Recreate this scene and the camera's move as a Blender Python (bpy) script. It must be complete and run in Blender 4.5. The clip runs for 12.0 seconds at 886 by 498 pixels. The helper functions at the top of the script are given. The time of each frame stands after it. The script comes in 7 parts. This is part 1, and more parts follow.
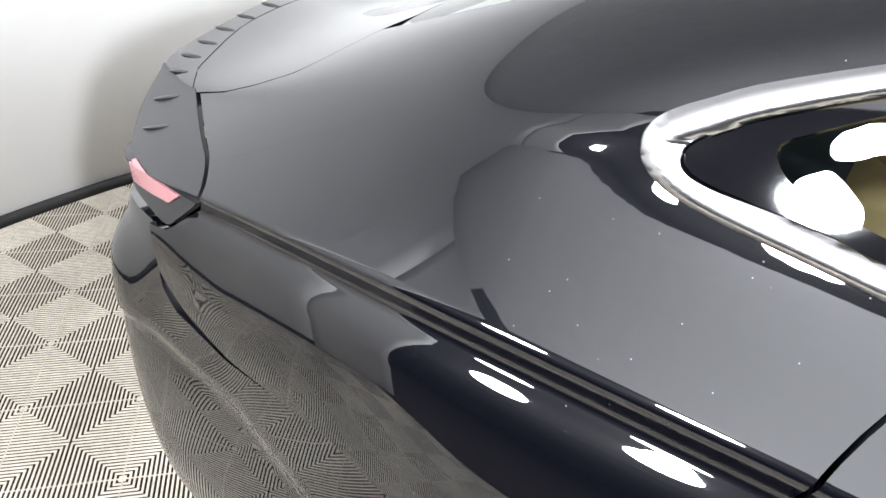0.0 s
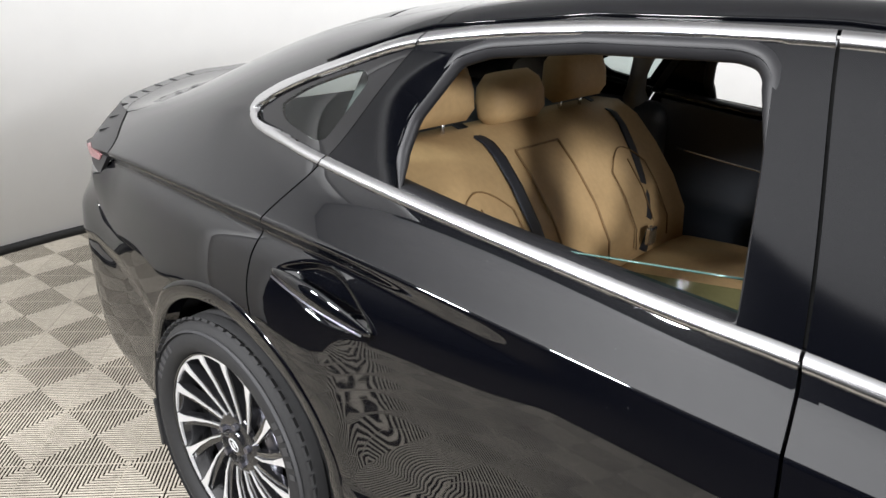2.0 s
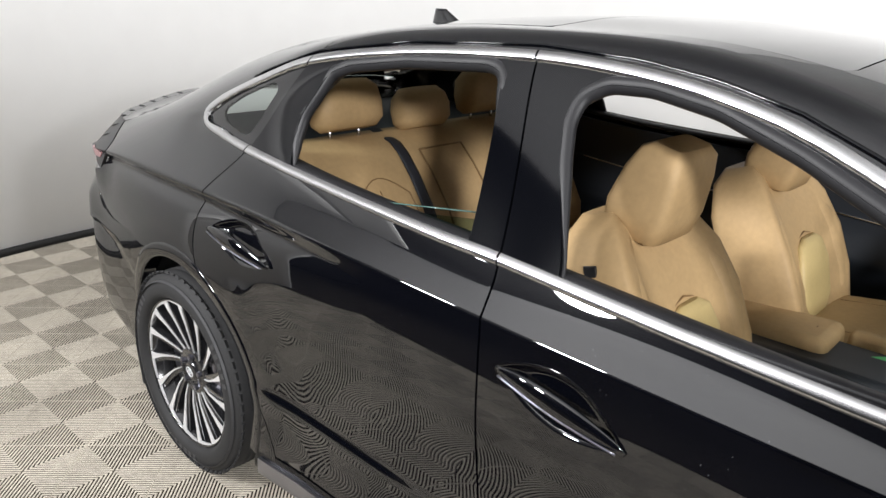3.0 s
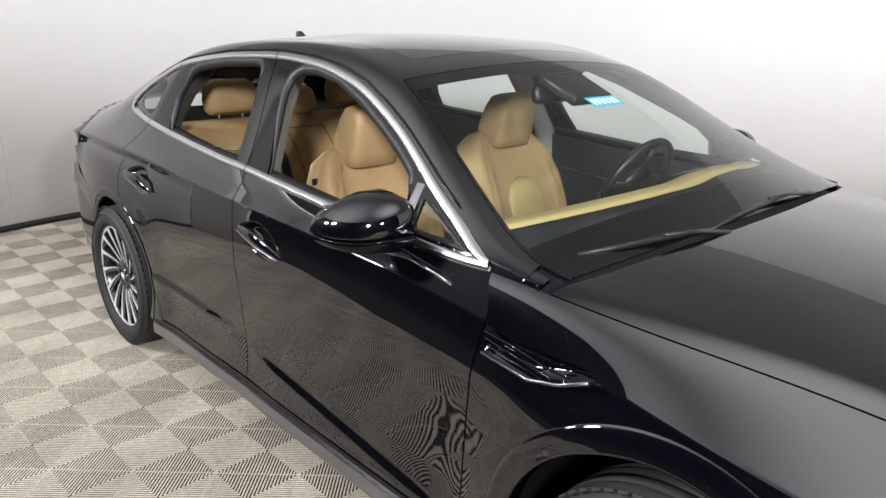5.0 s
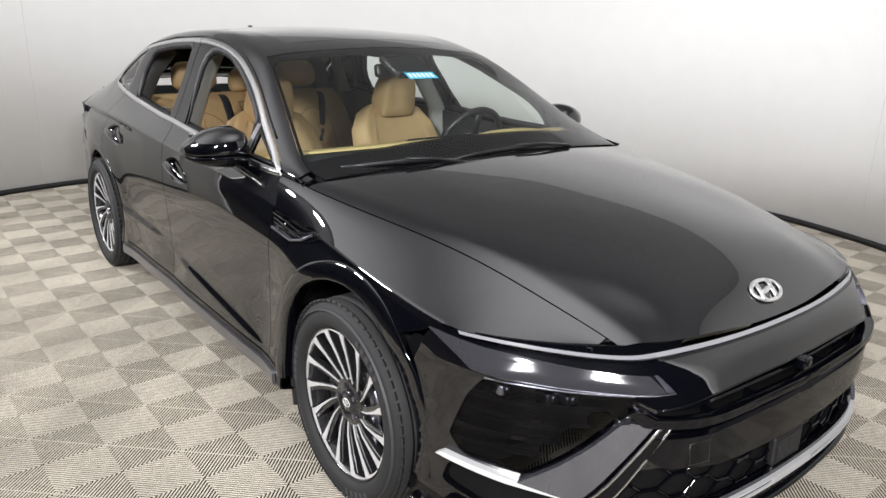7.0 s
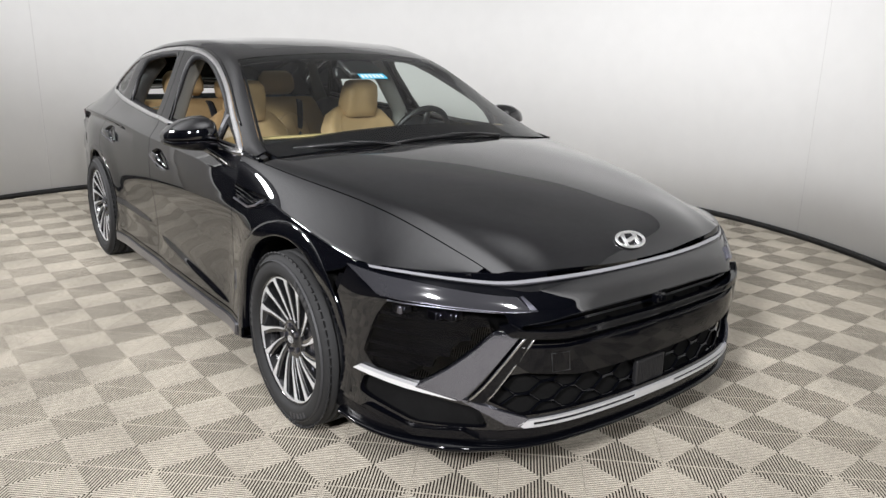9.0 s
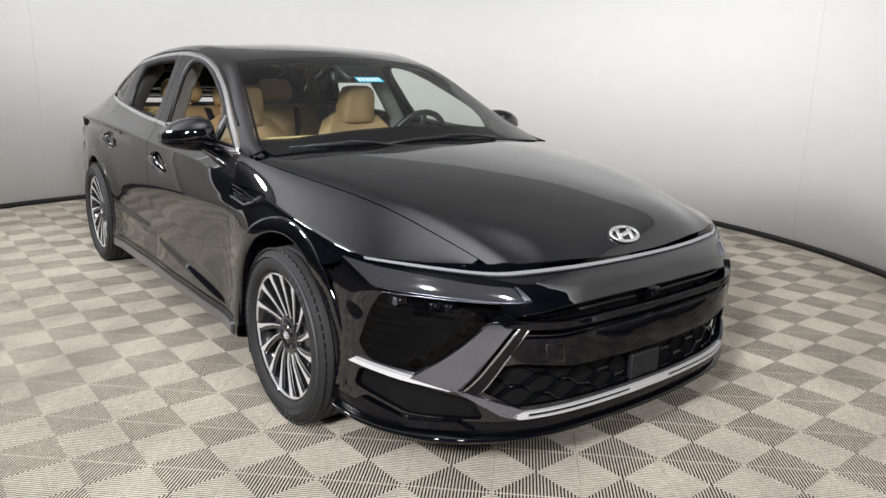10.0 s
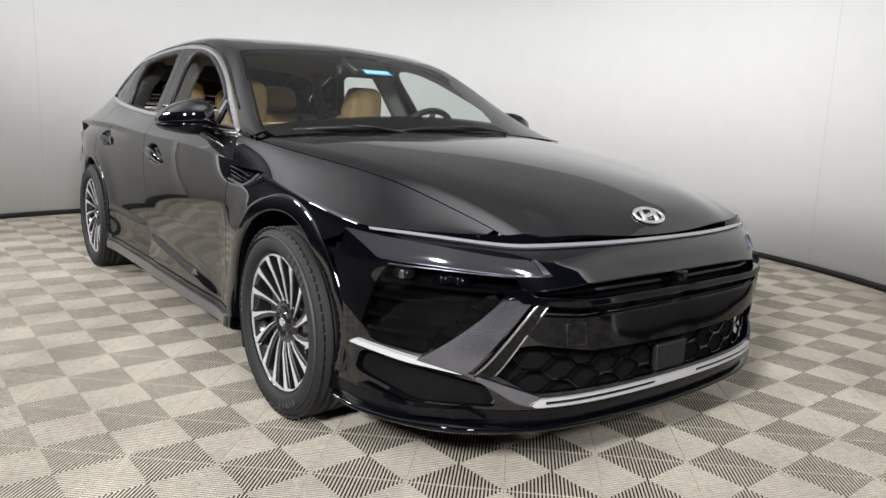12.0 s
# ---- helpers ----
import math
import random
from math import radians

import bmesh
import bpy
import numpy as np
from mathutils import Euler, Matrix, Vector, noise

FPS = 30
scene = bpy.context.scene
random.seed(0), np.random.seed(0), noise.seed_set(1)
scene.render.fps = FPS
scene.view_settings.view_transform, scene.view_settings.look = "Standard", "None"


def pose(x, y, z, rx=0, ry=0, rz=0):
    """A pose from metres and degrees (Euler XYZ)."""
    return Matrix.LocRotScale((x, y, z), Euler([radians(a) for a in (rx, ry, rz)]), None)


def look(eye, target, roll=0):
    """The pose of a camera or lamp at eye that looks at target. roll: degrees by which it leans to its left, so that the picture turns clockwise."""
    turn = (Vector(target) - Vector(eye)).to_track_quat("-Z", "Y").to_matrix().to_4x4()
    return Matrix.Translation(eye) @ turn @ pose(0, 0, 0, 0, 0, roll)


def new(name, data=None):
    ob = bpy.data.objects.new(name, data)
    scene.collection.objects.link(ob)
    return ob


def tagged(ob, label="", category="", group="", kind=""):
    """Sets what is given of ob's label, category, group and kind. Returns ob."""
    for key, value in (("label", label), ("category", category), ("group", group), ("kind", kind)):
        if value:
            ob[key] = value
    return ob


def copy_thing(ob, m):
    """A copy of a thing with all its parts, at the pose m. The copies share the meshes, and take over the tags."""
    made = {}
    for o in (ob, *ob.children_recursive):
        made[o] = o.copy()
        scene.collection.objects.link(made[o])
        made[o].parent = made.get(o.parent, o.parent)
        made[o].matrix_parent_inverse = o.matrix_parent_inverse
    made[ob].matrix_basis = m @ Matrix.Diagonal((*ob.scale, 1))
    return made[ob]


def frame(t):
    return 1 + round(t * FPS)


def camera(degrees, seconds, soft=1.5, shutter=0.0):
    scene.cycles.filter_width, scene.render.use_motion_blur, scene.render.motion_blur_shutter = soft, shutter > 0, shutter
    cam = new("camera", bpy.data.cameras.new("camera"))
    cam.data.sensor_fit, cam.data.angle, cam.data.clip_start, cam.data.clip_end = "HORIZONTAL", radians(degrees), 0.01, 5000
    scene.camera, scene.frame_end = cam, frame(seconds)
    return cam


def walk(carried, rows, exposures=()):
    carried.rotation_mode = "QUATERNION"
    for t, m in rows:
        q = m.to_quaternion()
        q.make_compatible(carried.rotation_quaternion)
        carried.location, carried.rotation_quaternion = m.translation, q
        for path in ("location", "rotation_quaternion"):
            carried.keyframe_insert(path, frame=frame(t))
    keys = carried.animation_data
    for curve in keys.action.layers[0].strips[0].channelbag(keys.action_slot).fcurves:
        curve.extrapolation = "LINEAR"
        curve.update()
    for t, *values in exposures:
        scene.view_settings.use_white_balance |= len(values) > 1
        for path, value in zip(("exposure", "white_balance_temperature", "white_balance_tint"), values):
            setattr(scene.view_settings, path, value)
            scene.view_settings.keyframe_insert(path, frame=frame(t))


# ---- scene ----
cam = camera(62.7, 12.0)
PATH = [
    (0, (-1.322, -1.365, 1.360), (-2.264, 0.105, 0.384), 3.68),
    (0.5, (-1.036, -1.439, 1.414), (-2.055, 0.014, 0.492), 2.93),
    (1, (-0.735, -1.574, 1.428), (-1.841, -0.138, 0.582), 2.98),
    (1.5, (-0.425, -1.643, 1.451), (-1.587, -0.219, 0.662), 2.72),
    (2, (-0.091, -1.700, 1.447), (-1.293, -0.278, 0.718), 2.15),
    (2.5, (0.242, -1.811, 1.477), (-1.006, -0.410, 0.784), 2.12),
    (3, (0.556, -1.844, 1.483), (-0.734, -0.465, 0.826), 1.67),
    (3.5, (0.905, -1.868, 1.501), (-0.412, -0.507, 0.860), 1.04),
    (5.5, (2.325, -1.976, 1.479), (0.883, -0.718, 0.896), 0.74),
    (6, (2.647, -1.883, 1.455), (1.174, -0.661, 0.875), 0.85),
    (6.5, (2.945, -1.887, 1.460), (1.457, -0.680, 0.885), 1.31),
    (7, (3.229, -1.932, 1.471), (1.726, -0.751, 0.882), 1.30),
    (7.5, (3.474, -1.913, 1.455), (1.958, -0.742, 0.881), 1.48),
    (9.5, (3.833, -2.021, 1.354), (2.300, -0.840, 0.850), 1.05),
    (10, (3.841, -2.015, 1.311), (2.303, -0.828, 0.834), 1.14),
    (10.5, (3.827, -2.005, 1.263), (2.283, -0.815, 0.814), 1.29),
    (11, (3.795, -1.994, 1.209), (2.245, -0.802, 0.791), 1.49),
    (11.5, (3.752, -1.973, 1.133), (2.196, -0.778, 0.745), 1.77),
    (12, (3.722, -1.958, 1.059), (2.162, -0.759, 0.701), 2.24),
]
EXPOSURES = [(0, 0.80, 6050, 11), (0.5, 0.65, 6050, 11), (1.5, 0.18, 6200, 11), (3, -0.22, 6330, 11), (5.5, -0.36, 6330, 12), (12, -0.62, 6300, 11)]
walk(cam, [(t, look(eye, target, roll)) for t, eye, target, roll in PATH], EXPOSURES)

# ---------------------------------------------------------------- light
world = bpy.data.worlds.new("room_air")
scene.world = world
world.use_nodes = True
world.node_tree.nodes["Background"].inputs[0].default_value = (0.9, 0.95, 1.0, 1)
world.node_tree.nodes["Background"].inputs[1].default_value = 0.01

BOOTH_X, BOOTH_Y, BOOTH_R, BOOTH_H = -0.15, 0.0, 3.87, 3.02
WHITE = (1.0, 0.99, 0.975)


def lamp(name, eye, target, shape, size, size_y, watts, color):
    data = bpy.data.lights.new(name, "AREA")
    data.shape, data.size, data.size_y, data.energy, data.color = shape, size, size_y, watts, color
    new(name, data).matrix_world = look(eye, target)


# round soft boxes on stands along the open side
for eye, target, watts in (((-3.5, -4.2, 2.95), (-2.8, 2.4, 0.8), 150), ((-2.05, -4.2, 3.0), (1.6, 3.3, 0.5), 260),
                           ((4.2, -4.2, 2.8), (2.2, 3.4, 0.3), 550), ((6.0, -1.9, 2.7), (2.0, 3.4, 0.6), 220)):
    lamp("soft_box", eye, target, "DISK", 0.60, 0.60, watts, WHITE)

# back-lit cloth ceiling: two pools of light, each a centre, its reach and its glow
CLOTH_Z, CLOTH_REACH, CLOTH_OPEN = 3.03, 3.95, 3.58
POOLS = (((-0.75, -2.6), (3.1, 2.5), 2.3), ((1.95, -0.45), (1.9, 1.75), 3.4))
CLOTH_DIM = 0.14

# ---------------------------------------------------------------- materials
def mat(name, color, rough=0.5, metal=0.0, coat=0.0, var=0.0, scale=8.0, bump=0.0, bump_scale=60.0, spec=0.5,
        rough_var=0.0, sheen=0.0):
    m = bpy.data.materials.new(name)
    m.use_nodes = True
    nt = m.node_tree
    b = nt.nodes["Principled BSDF"]
    b.inputs["Base Color"].default_value = (*color, 1)
    b.inputs["Roughness"].default_value = rough
    b.inputs["Metallic"].default_value = metal
    b.inputs["Coat Weight"].default_value = coat
    b.inputs["Coat Roughness"].default_value = 0.02
    b.inputs["Specular IOR Level"].default_value = spec
    if sheen:
        b.inputs["Sheen Weight"].default_value = sheen
    tc = nt.nodes.new("ShaderNodeTexCoord")
    if var > 0:
        n1 = nt.nodes.new("ShaderNodeTexNoise")
        n1.inputs["Scale"].default_value, n1.inputs["Detail"].default_value = scale, 6
        n2 = nt.nodes.new("ShaderNodeTexNoise")
        n2.inputs["Scale"].default_value, n2.inputs["Detail"].default_value = scale * 9, 3
        mix = nt.nodes.new("ShaderNodeMath")
        mix.operation = "ADD"
        nt.links.new(tc.outputs["Object"], n1.inputs["Vector"])
        nt.links.new(tc.outputs["Object"], n2.inputs["Vector"])
        nt.links.new(n1.outputs["Fac"], mix.inputs[0])
        nt.links.new(n2.outputs["Fac"], mix.inputs[1])
        ramp = nt.nodes.new("ShaderNodeMapRange")
        ramp.inputs["From Min"].default_value, ramp.inputs["From Max"].default_value = 0.6, 1.4
        ramp.inputs["To Min"].default_value, ramp.inputs["To Max"].default_value = 1 - var, 1 + var
        nt.links.new(mix.outputs[0], ramp.inputs["Value"])
        hsv = nt.nodes.new("ShaderNodeHueSaturation")
        hsv.inputs["Color"].default_value = (*color, 1)
        nt.links.new(ramp.outputs[0], hsv.inputs["Value"])
        nt.links.new(hsv.outputs[0], b.inputs["Base Color"])
        if rough_var:
            rr = nt.nodes.new("ShaderNodeMapRange")
            rr.inputs["From Min"].default_value, rr.inputs["From Max"].default_value = 0.35, 0.65
            rr.inputs["To Min"].default_value = max(0.0, rough - rough_var)
            rr.inputs["To Max"].default_value = rough + rough_var
            nt.links.new(n1.outputs["Fac"], rr.inputs["Value"])
            nt.links.new(rr.outputs[0], b.inputs["Roughness"])
    if bump > 0:
        n3 = nt.nodes.new("ShaderNodeTexNoise")
        n3.inputs["Scale"].default_value, n3.inputs["Detail"].default_value = bump_scale, 4
        bp = nt.nodes.new("ShaderNodeBump")
        bp.inputs["Strength"].default_value, bp.inputs["Distance"].default_value = bump, 0.002
        nt.links.new(tc.outputs["Object"], n3.inputs["Vector"])
        nt.links.new(n3.outputs["Fac"], bp.inputs["Height"])
        nt.links.new(bp.outputs[0], b.inputs["Normal"])
    return m


def glass_mat(name, tint, rough=0.0, ior=1.5):
    """Thin tinted pane: light passes straight through, and gloss follows Fresnel."""
    m = bpy.data.materials.new(name)
    m.use_nodes = True
    nt = m.node_tree
    nt.nodes.remove(nt.nodes["Principled BSDF"])
    out = nt.nodes["Material Output"]
    tr = nt.nodes.new("ShaderNodeBsdfTransparent")
    tr.inputs[0].default_value = (*tint, 1)
    gl = nt.nodes.new("ShaderNodeBsdfGlossy")
    gl.inputs["Roughness"].default_value = rough
    fr = nt.nodes.new("ShaderNodeFresnel")
    fr.inputs[0].default_value = ior
    mx = nt.nodes.new("ShaderNodeMixShader")
    nt.links.new(fr.outputs[0], mx.inputs[0])
    nt.links.new(tr.outputs[0], mx.inputs[1])
    nt.links.new(gl.outputs[0], mx.inputs[2])
    nt.links.new(mx.outputs[0], out.inputs[0])
    return m


def paint_mat():
    """Black metallic car paint: dark flake base under clear coat, with dust specks."""
    m = mat("black_paint", (0.0012, 0.0014, 0.0026), 0.36, 0.0, 1.0, spec=0.022)
    nt = m.node_tree
    b = nt.nodes["Principled BSDF"]
    b.inputs["Coat IOR"].default_value = 1.74
    tc = nt.nodes.new("ShaderNodeTexCoord")
    v = nt.nodes.new("ShaderNodeTexVoronoi")
    v.inputs["Scale"].default_value = 55
    nt.links.new(tc.outputs["Object"], v.inputs["Vector"])
    lt = nt.nodes.new("ShaderNodeMath")
    lt.operation, lt.inputs[1].default_value = "LESS_THAN", 0.045
    nt.links.new(v.outputs["Distance"], lt.inputs[0])
    n = nt.nodes.new("ShaderNodeTexNoise")
    n.inputs["Scale"].default_value = 3.0
    nt.links.new(tc.outputs["Object"], n.inputs["Vector"])
    gt = nt.nodes.new("ShaderNodeMath")
    gt.operation, gt.inputs[1].default_value = "GREATER_THAN", 0.50
    nt.links.new(n.outputs["Fac"], gt.inputs[0])
    mu = nt.nodes.new("ShaderNodeMath")
    mu.operation = "MULTIPLY"
    nt.links.new(lt.outputs[0], mu.inputs[0])
    nt.links.new(gt.outputs[0], mu.inputs[1])
    mix = nt.nodes.new("ShaderNodeMix")
    mix.data_type = "RGBA"
    mix.inputs[6].default_value = (0.0012, 0.0014, 0.0026, 1)
    mix.inputs[7].default_value = (0.11, 0.11, 0.115, 1)
    nt.links.new(mu.outputs[0], mix.inputs[0])
    nt.links.new(mix.outputs[2], b.inputs["Base Color"])
    return m


PAINT = paint_mat()
GLOSS_BLACK = mat("gloss_black_plastic", (0.0016, 0.0018, 0.0028), 0.06, 0, 0.0, spec=0.32)
SATIN_BLACK = mat("satin_black_plastic", (0.012, 0.012, 0.013), 0.38, var=0.12, scale=14, bump=0.05, bump_scale=400)
MATT_BLACK = mat("matt_black_plastic", (0.018, 0.018, 0.018), 0.65, var=0.15, scale=10, bump=0.12, bump_scale=300)
VOID_BLACK = mat("wheel_well_felt", (0.005, 0.005, 0.005), 0.9, var=0.3, scale=20, spec=0.1)
BAR_GREY = mat("satin_grey_bar", (0.16, 0.16, 0.17), 0.42, var=0.06, scale=20)
GREEN_CARD = mat("green_paper", (0.10, 0.45, 0.16), 0.6, var=0.06, scale=40)
SEAL = mat("seal_rubber", (0.013, 0.013, 0.0145), 0.48, var=0.1, scale=20, bump=0.05, bump_scale=200, spec=0.3)
CHROME = mat("satin_chrome", (0.62, 0.62, 0.63), 0.22, 1.0, var=0.03, scale=6)
SILL_GREY = mat("grey_sill_metal", (0.34, 0.34, 0.37), 0.34, 1.0, var=0.05, scale=5)
BAND_LENS = mat("lamp_band_lens", (0.030, 0.030, 0.034), 0.10, 0.0, 1.0, var=0.05, scale=8)
FOOT_CHROME = mat("bright_satin_metal", (0.72, 0.72, 0.73), 0.3, 0.45, var=0.03, scale=6)
SILVER = mat("satin_silver_paint", (0.50, 0.50, 0.51), 0.36, 0.35, var=0.04, scale=8)
BLADE_METAL = mat("blue_grey_blade_metal", (0.20, 0.203, 0.235), 0.22, 0.85, var=0.04, scale=8)
SKIRT_BLACK = mat("lower_bumper_black", (0.004, 0.004, 0.005), 0.22, spec=0.22, var=0.2, scale=16)
LAMP_FIN = mat("grey_lamp_fin", (0.007, 0.007, 0.009), 0.25, spec=0.25, var=0.1, scale=20)
HOUSING = mat("lamp_housing_black", (0.006, 0.006, 0.007), 0.3, spec=0.15, var=0.2, scale=20)
BRIGHT_CHROME = mat("bright_chrome", (0.88, 0.88, 0.89), 0.06, 1.0)
DARK_CHROME = mat("dark_chrome", (0.24, 0.24, 0.285), 0.30, 1.0, var=0.05, scale=12)
ALLOY = mat("machined_alloy", (0.80, 0.80, 0.81), 0.42, 0.65, var=0.04, scale=30)
RIM_BLACK = mat("gloss_dark_rim", (0.012, 0.012, 0.013), 0.16, 0, 0.5, var=0.1, scale=20)
TYRE = mat("tyre_rubber", (0.009, 0.009, 0.0095), 0.75, var=0.22, scale=12, bump=0.15, bump_scale=180)
TYRE_MARK = mat("raised_tyre_rubber", (0.030, 0.030, 0.032), 0.6, var=0.1, scale=40)
TAN = mat("tan_leather", (0.405, 0.275, 0.136), 0.60, var=0.10, scale=7, bump=0.25, bump_scale=420, rough_var=0.06, spec=0.3)
# darker tan for seat seams: the shade along the folds, given as colour
TAN_SEAM_SHADE = mat("tan_seam_shadow", (0.20, 0.118, 0.048), 0.7, var=0.1, scale=30)
TAN_PAD = mat("tan_soft_plastic", (0.50, 0.38, 0.17), 0.55, var=0.06, scale=9, bump=0.15, bump_scale=500)
CABIN_DARK = mat("dark_cabin_plastic", (0.016, 0.019, 0.024), 0.5, var=0.1, scale=12, bump=0.1, bump_scale=350)
HEADLINER = mat("grey_headliner_cloth", (0.30, 0.30, 0.28), 0.9, var=0.06, scale=20, bump=0.2, bump_scale=700)
PILLAR = mat("grey_pillar_plastic", (0.13, 0.13, 0.125), 0.7, var=0.06, scale=20, bump=0.2, bump_scale=500)
BELT = mat("seat_belt_webbing", (0.014, 0.015, 0.02), 0.6, var=0.2, scale=200)
GLASS = glass_mat("clear_green_glass", (0.82, 0.90, 0.86), ior=1.65)
GLASS_EDGE = mat("green_glass_edge", (0.06, 0.12, 0.105), 0.15, 0, 0.5)
DARK_GLASS = glass_mat("tinted_glass", (0.62, 0.70, 0.68))
PANE_GLASS = glass_mat("lowered_pane_glass", (0.42, 0.58, 0.53), ior=1.12)
SMOKED = glass_mat("smoked_lamp_lens", (0.26, 0.26, 0.28), ior=1.27)
FRIT = mat("black_glass_border", (0.004, 0.004, 0.005), 0.04, 0, 0.3)
ROOF_GLASS = mat("dark_roof_glass", (0.010, 0.011, 0.012), 0.04, 0, 0.5)
RED_LENS = mat("red_lamp_lens", (0.23, 0.105, 0.110), 0.25, 0, 0.3, var=0.1, scale=60)
LAMP_BAR = mat("unlit_light_bar", (0.20, 0.20, 0.215), 0.22, 0, 0.8, var=0.04, scale=10)
BLUE_INK = mat("light_blue_label", (0.06, 0.42, 0.62), 0.5, var=0.06, scale=60)
WHITE_INK = mat("white_label_print", (0.75, 0.78, 0.8), 0.5, var=0.04, scale=60)
BADGE = mat("badge_chrome", (0.9, 0.9, 0.9), 0.34, 1.0)
WALL_PAINT = mat("white_booth_wall", (0.82, 0.815, 0.80), 0.75, var=0.022, scale=0.7, bump=0.03, bump_scale=90)
WALL_SEAM = mat("wall_joint", (0.66, 0.65, 0.64), 0.8, var=0.1, scale=20)
BASE_TRIM = mat("black_base_trim", (0.012, 0.012, 0.012), 0.55, var=0.2, scale=12)
DARK_CEIL = mat("dark_ceiling", (0.012, 0.012, 0.013), 0.9, var=0.2, scale=1.5)
UNDER = mat("dark_subfloor", (0.016, 0.013, 0.009), 0.9, var=0.3, scale=12, spec=0.1)


def tile_mat():
    m = mat("ribbed_floor_tile", (0.46, 0.425, 0.367), 0.8, spec=0.15)
    nt = m.node_tree
    b = nt.nodes["Principled BSDF"]
    oi = nt.nodes.new("ShaderNodeObjectInfo")
    geo = nt.nodes.new("ShaderNodeNewGeometry")
    n1 = nt.nodes.new("ShaderNodeTexNoise")
    n1.inputs["Scale"].default_value, n1.inputs["Detail"].default_value = 2.2, 7
    n2 = nt.nodes.new("ShaderNodeTexNoise")
    n2.inputs["Scale"].default_value, n2.inputs["Detail"].default_value = 45, 4
    n3 = nt.nodes.new("ShaderNodeTexNoise")
    n3.inputs["Scale"].default_value, n3.inputs["Detail"].default_value = 14, 6
    for n in (n1, n2, n3):
        nt.links.new(geo.outputs["Position"], n.inputs["Vector"])
    r1 = nt.nodes.new("ShaderNodeMapRange")
    r1.inputs["From Min"].default_value, r1.inputs["From Max"].default_value = 0.3, 0.7
    r1.inputs["To Min"].default_value, r1.inputs["To Max"].default_value = 0.80, 1.14
    nt.links.new(n1.outputs["Fac"], r1.inputs["Value"])
    r2 = nt.nodes.new("ShaderNodeMapRange")
    r2.inputs["From Min"].default_value, r2.inputs["From Max"].default_value = 0.3, 0.7
    r2.inputs["To Min"].default_value, r2.inputs["To Max"].default_value = 0.86, 1.10
    nt.links.new(n2.outputs["Fac"], r2.inputs["Value"])
    r3 = nt.nodes.new("ShaderNodeMapRange")
    r3.inputs["To Min"].default_value, r3.inputs["To Max"].default_value = 0.94, 1.05
    nt.links.new(oi.outputs["Random"], r3.inputs["Value"])
    r4 = nt.nodes.new("ShaderNodeMapRange")
    r4.inputs["From Min"].default_value, r4.inputs["From Max"].default_value = 0.66, 0.78
    r4.inputs["To Min"].default_value, r4.inputs["To Max"].default_value = 1.0, 0.62
    nt.links.new(n3.outputs["Fac"], r4.inputs["Value"])
    last = r1.outputs[0]
    for r in (r2, r3, r4):
        mu = nt.nodes.new("ShaderNodeMath")
        mu.operation = "MULTIPLY"
        nt.links.new(last, mu.inputs[0])
        nt.links.new(r.outputs[0], mu.inputs[1])
        last = mu.outputs[0]
    hsv = nt.nodes.new("ShaderNodeHueSaturation")
    hsv.inputs["Color"].default_value = (0.465, 0.423, 0.353, 1)
    nt.links.new(last, hsv.inputs["Value"])
    nt.links.new(hsv.outputs[0], b.inputs["Base Color"])
    return m


TILE = tile_mat()

# ---------------------------------------------------------------- mesh helpers
def spline(xs, ys):
    """Natural cubic spline through the knots, straight beyond them."""
    order = np.argsort(xs)
    xs, ys = np.asarray(xs, float)[order], np.asarray(ys, float)[order]
    n = len(xs)
    h, d = np.diff(xs), np.diff(ys) / np.diff(xs)
    a = np.eye(n)
    r = np.zeros(n)
    for i in range(1, n - 1):
        a[i, i - 1:i + 2] = h[i - 1], 2 * (h[i - 1] + h[i]), h[i]
        r[i] = 6 * (d[i] - d[i - 1])
    s = np.linalg.solve(a, r)

    def f(x):
        x = np.asarray(x, float)
        i = np.clip(np.searchsorted(xs, x) - 1, 0, n - 2)
        t = np.clip(x, xs[0], xs[-1]) - xs[i]
        b = d[i] - h[i] * (2 * s[i] + s[i + 1]) / 6
        y = ys[i] + b * t + s[i] / 2 * t ** 2 + (s[i + 1] - s[i]) / (6 * h[i]) * t ** 3
        b0 = d[0] - h[0] * (2 * s[0] + s[1]) / 6
        b1 = d[-1] + h[-1] * (s[-2] + 2 * s[-1]) / 6
        return y + np.where(x < xs[0], (x - xs[0]) * b0, 0) + np.where(x > xs[-1], (x - xs[-1]) * b1, 0)
    return f


def rows_curve(rows, v):
    """Monotone cubic along the first axis of rows (K, N), at the fractional row v (N)."""
    k = rows.shape[0]
    d = np.diff(rows, axis=0)
    m = np.zeros_like(rows)
    same = d[:-1] * d[1:] > 0
    m[1:-1] = np.where(same, 2 * d[:-1] * d[1:] / np.where(same, d[:-1] + d[1:], 1), 0)
    m[0], m[-1] = d[0], d[-1]
    i = np.clip(np.floor(v).astype(int), 0, k - 2)
    t = v - i
    j = np.arange(rows.shape[1])
    p0, p1, m0, m1 = rows[i, j], rows[i + 1, j], m[i, j], m[i + 1, j]
    return ((2 * t ** 3 - 3 * t ** 2 + 1) * p0 + (t ** 3 - 2 * t ** 2 + t) * m0
            + (3 * t ** 2 - 2 * t ** 3) * p1 + (t ** 3 - t ** 2) * m1)


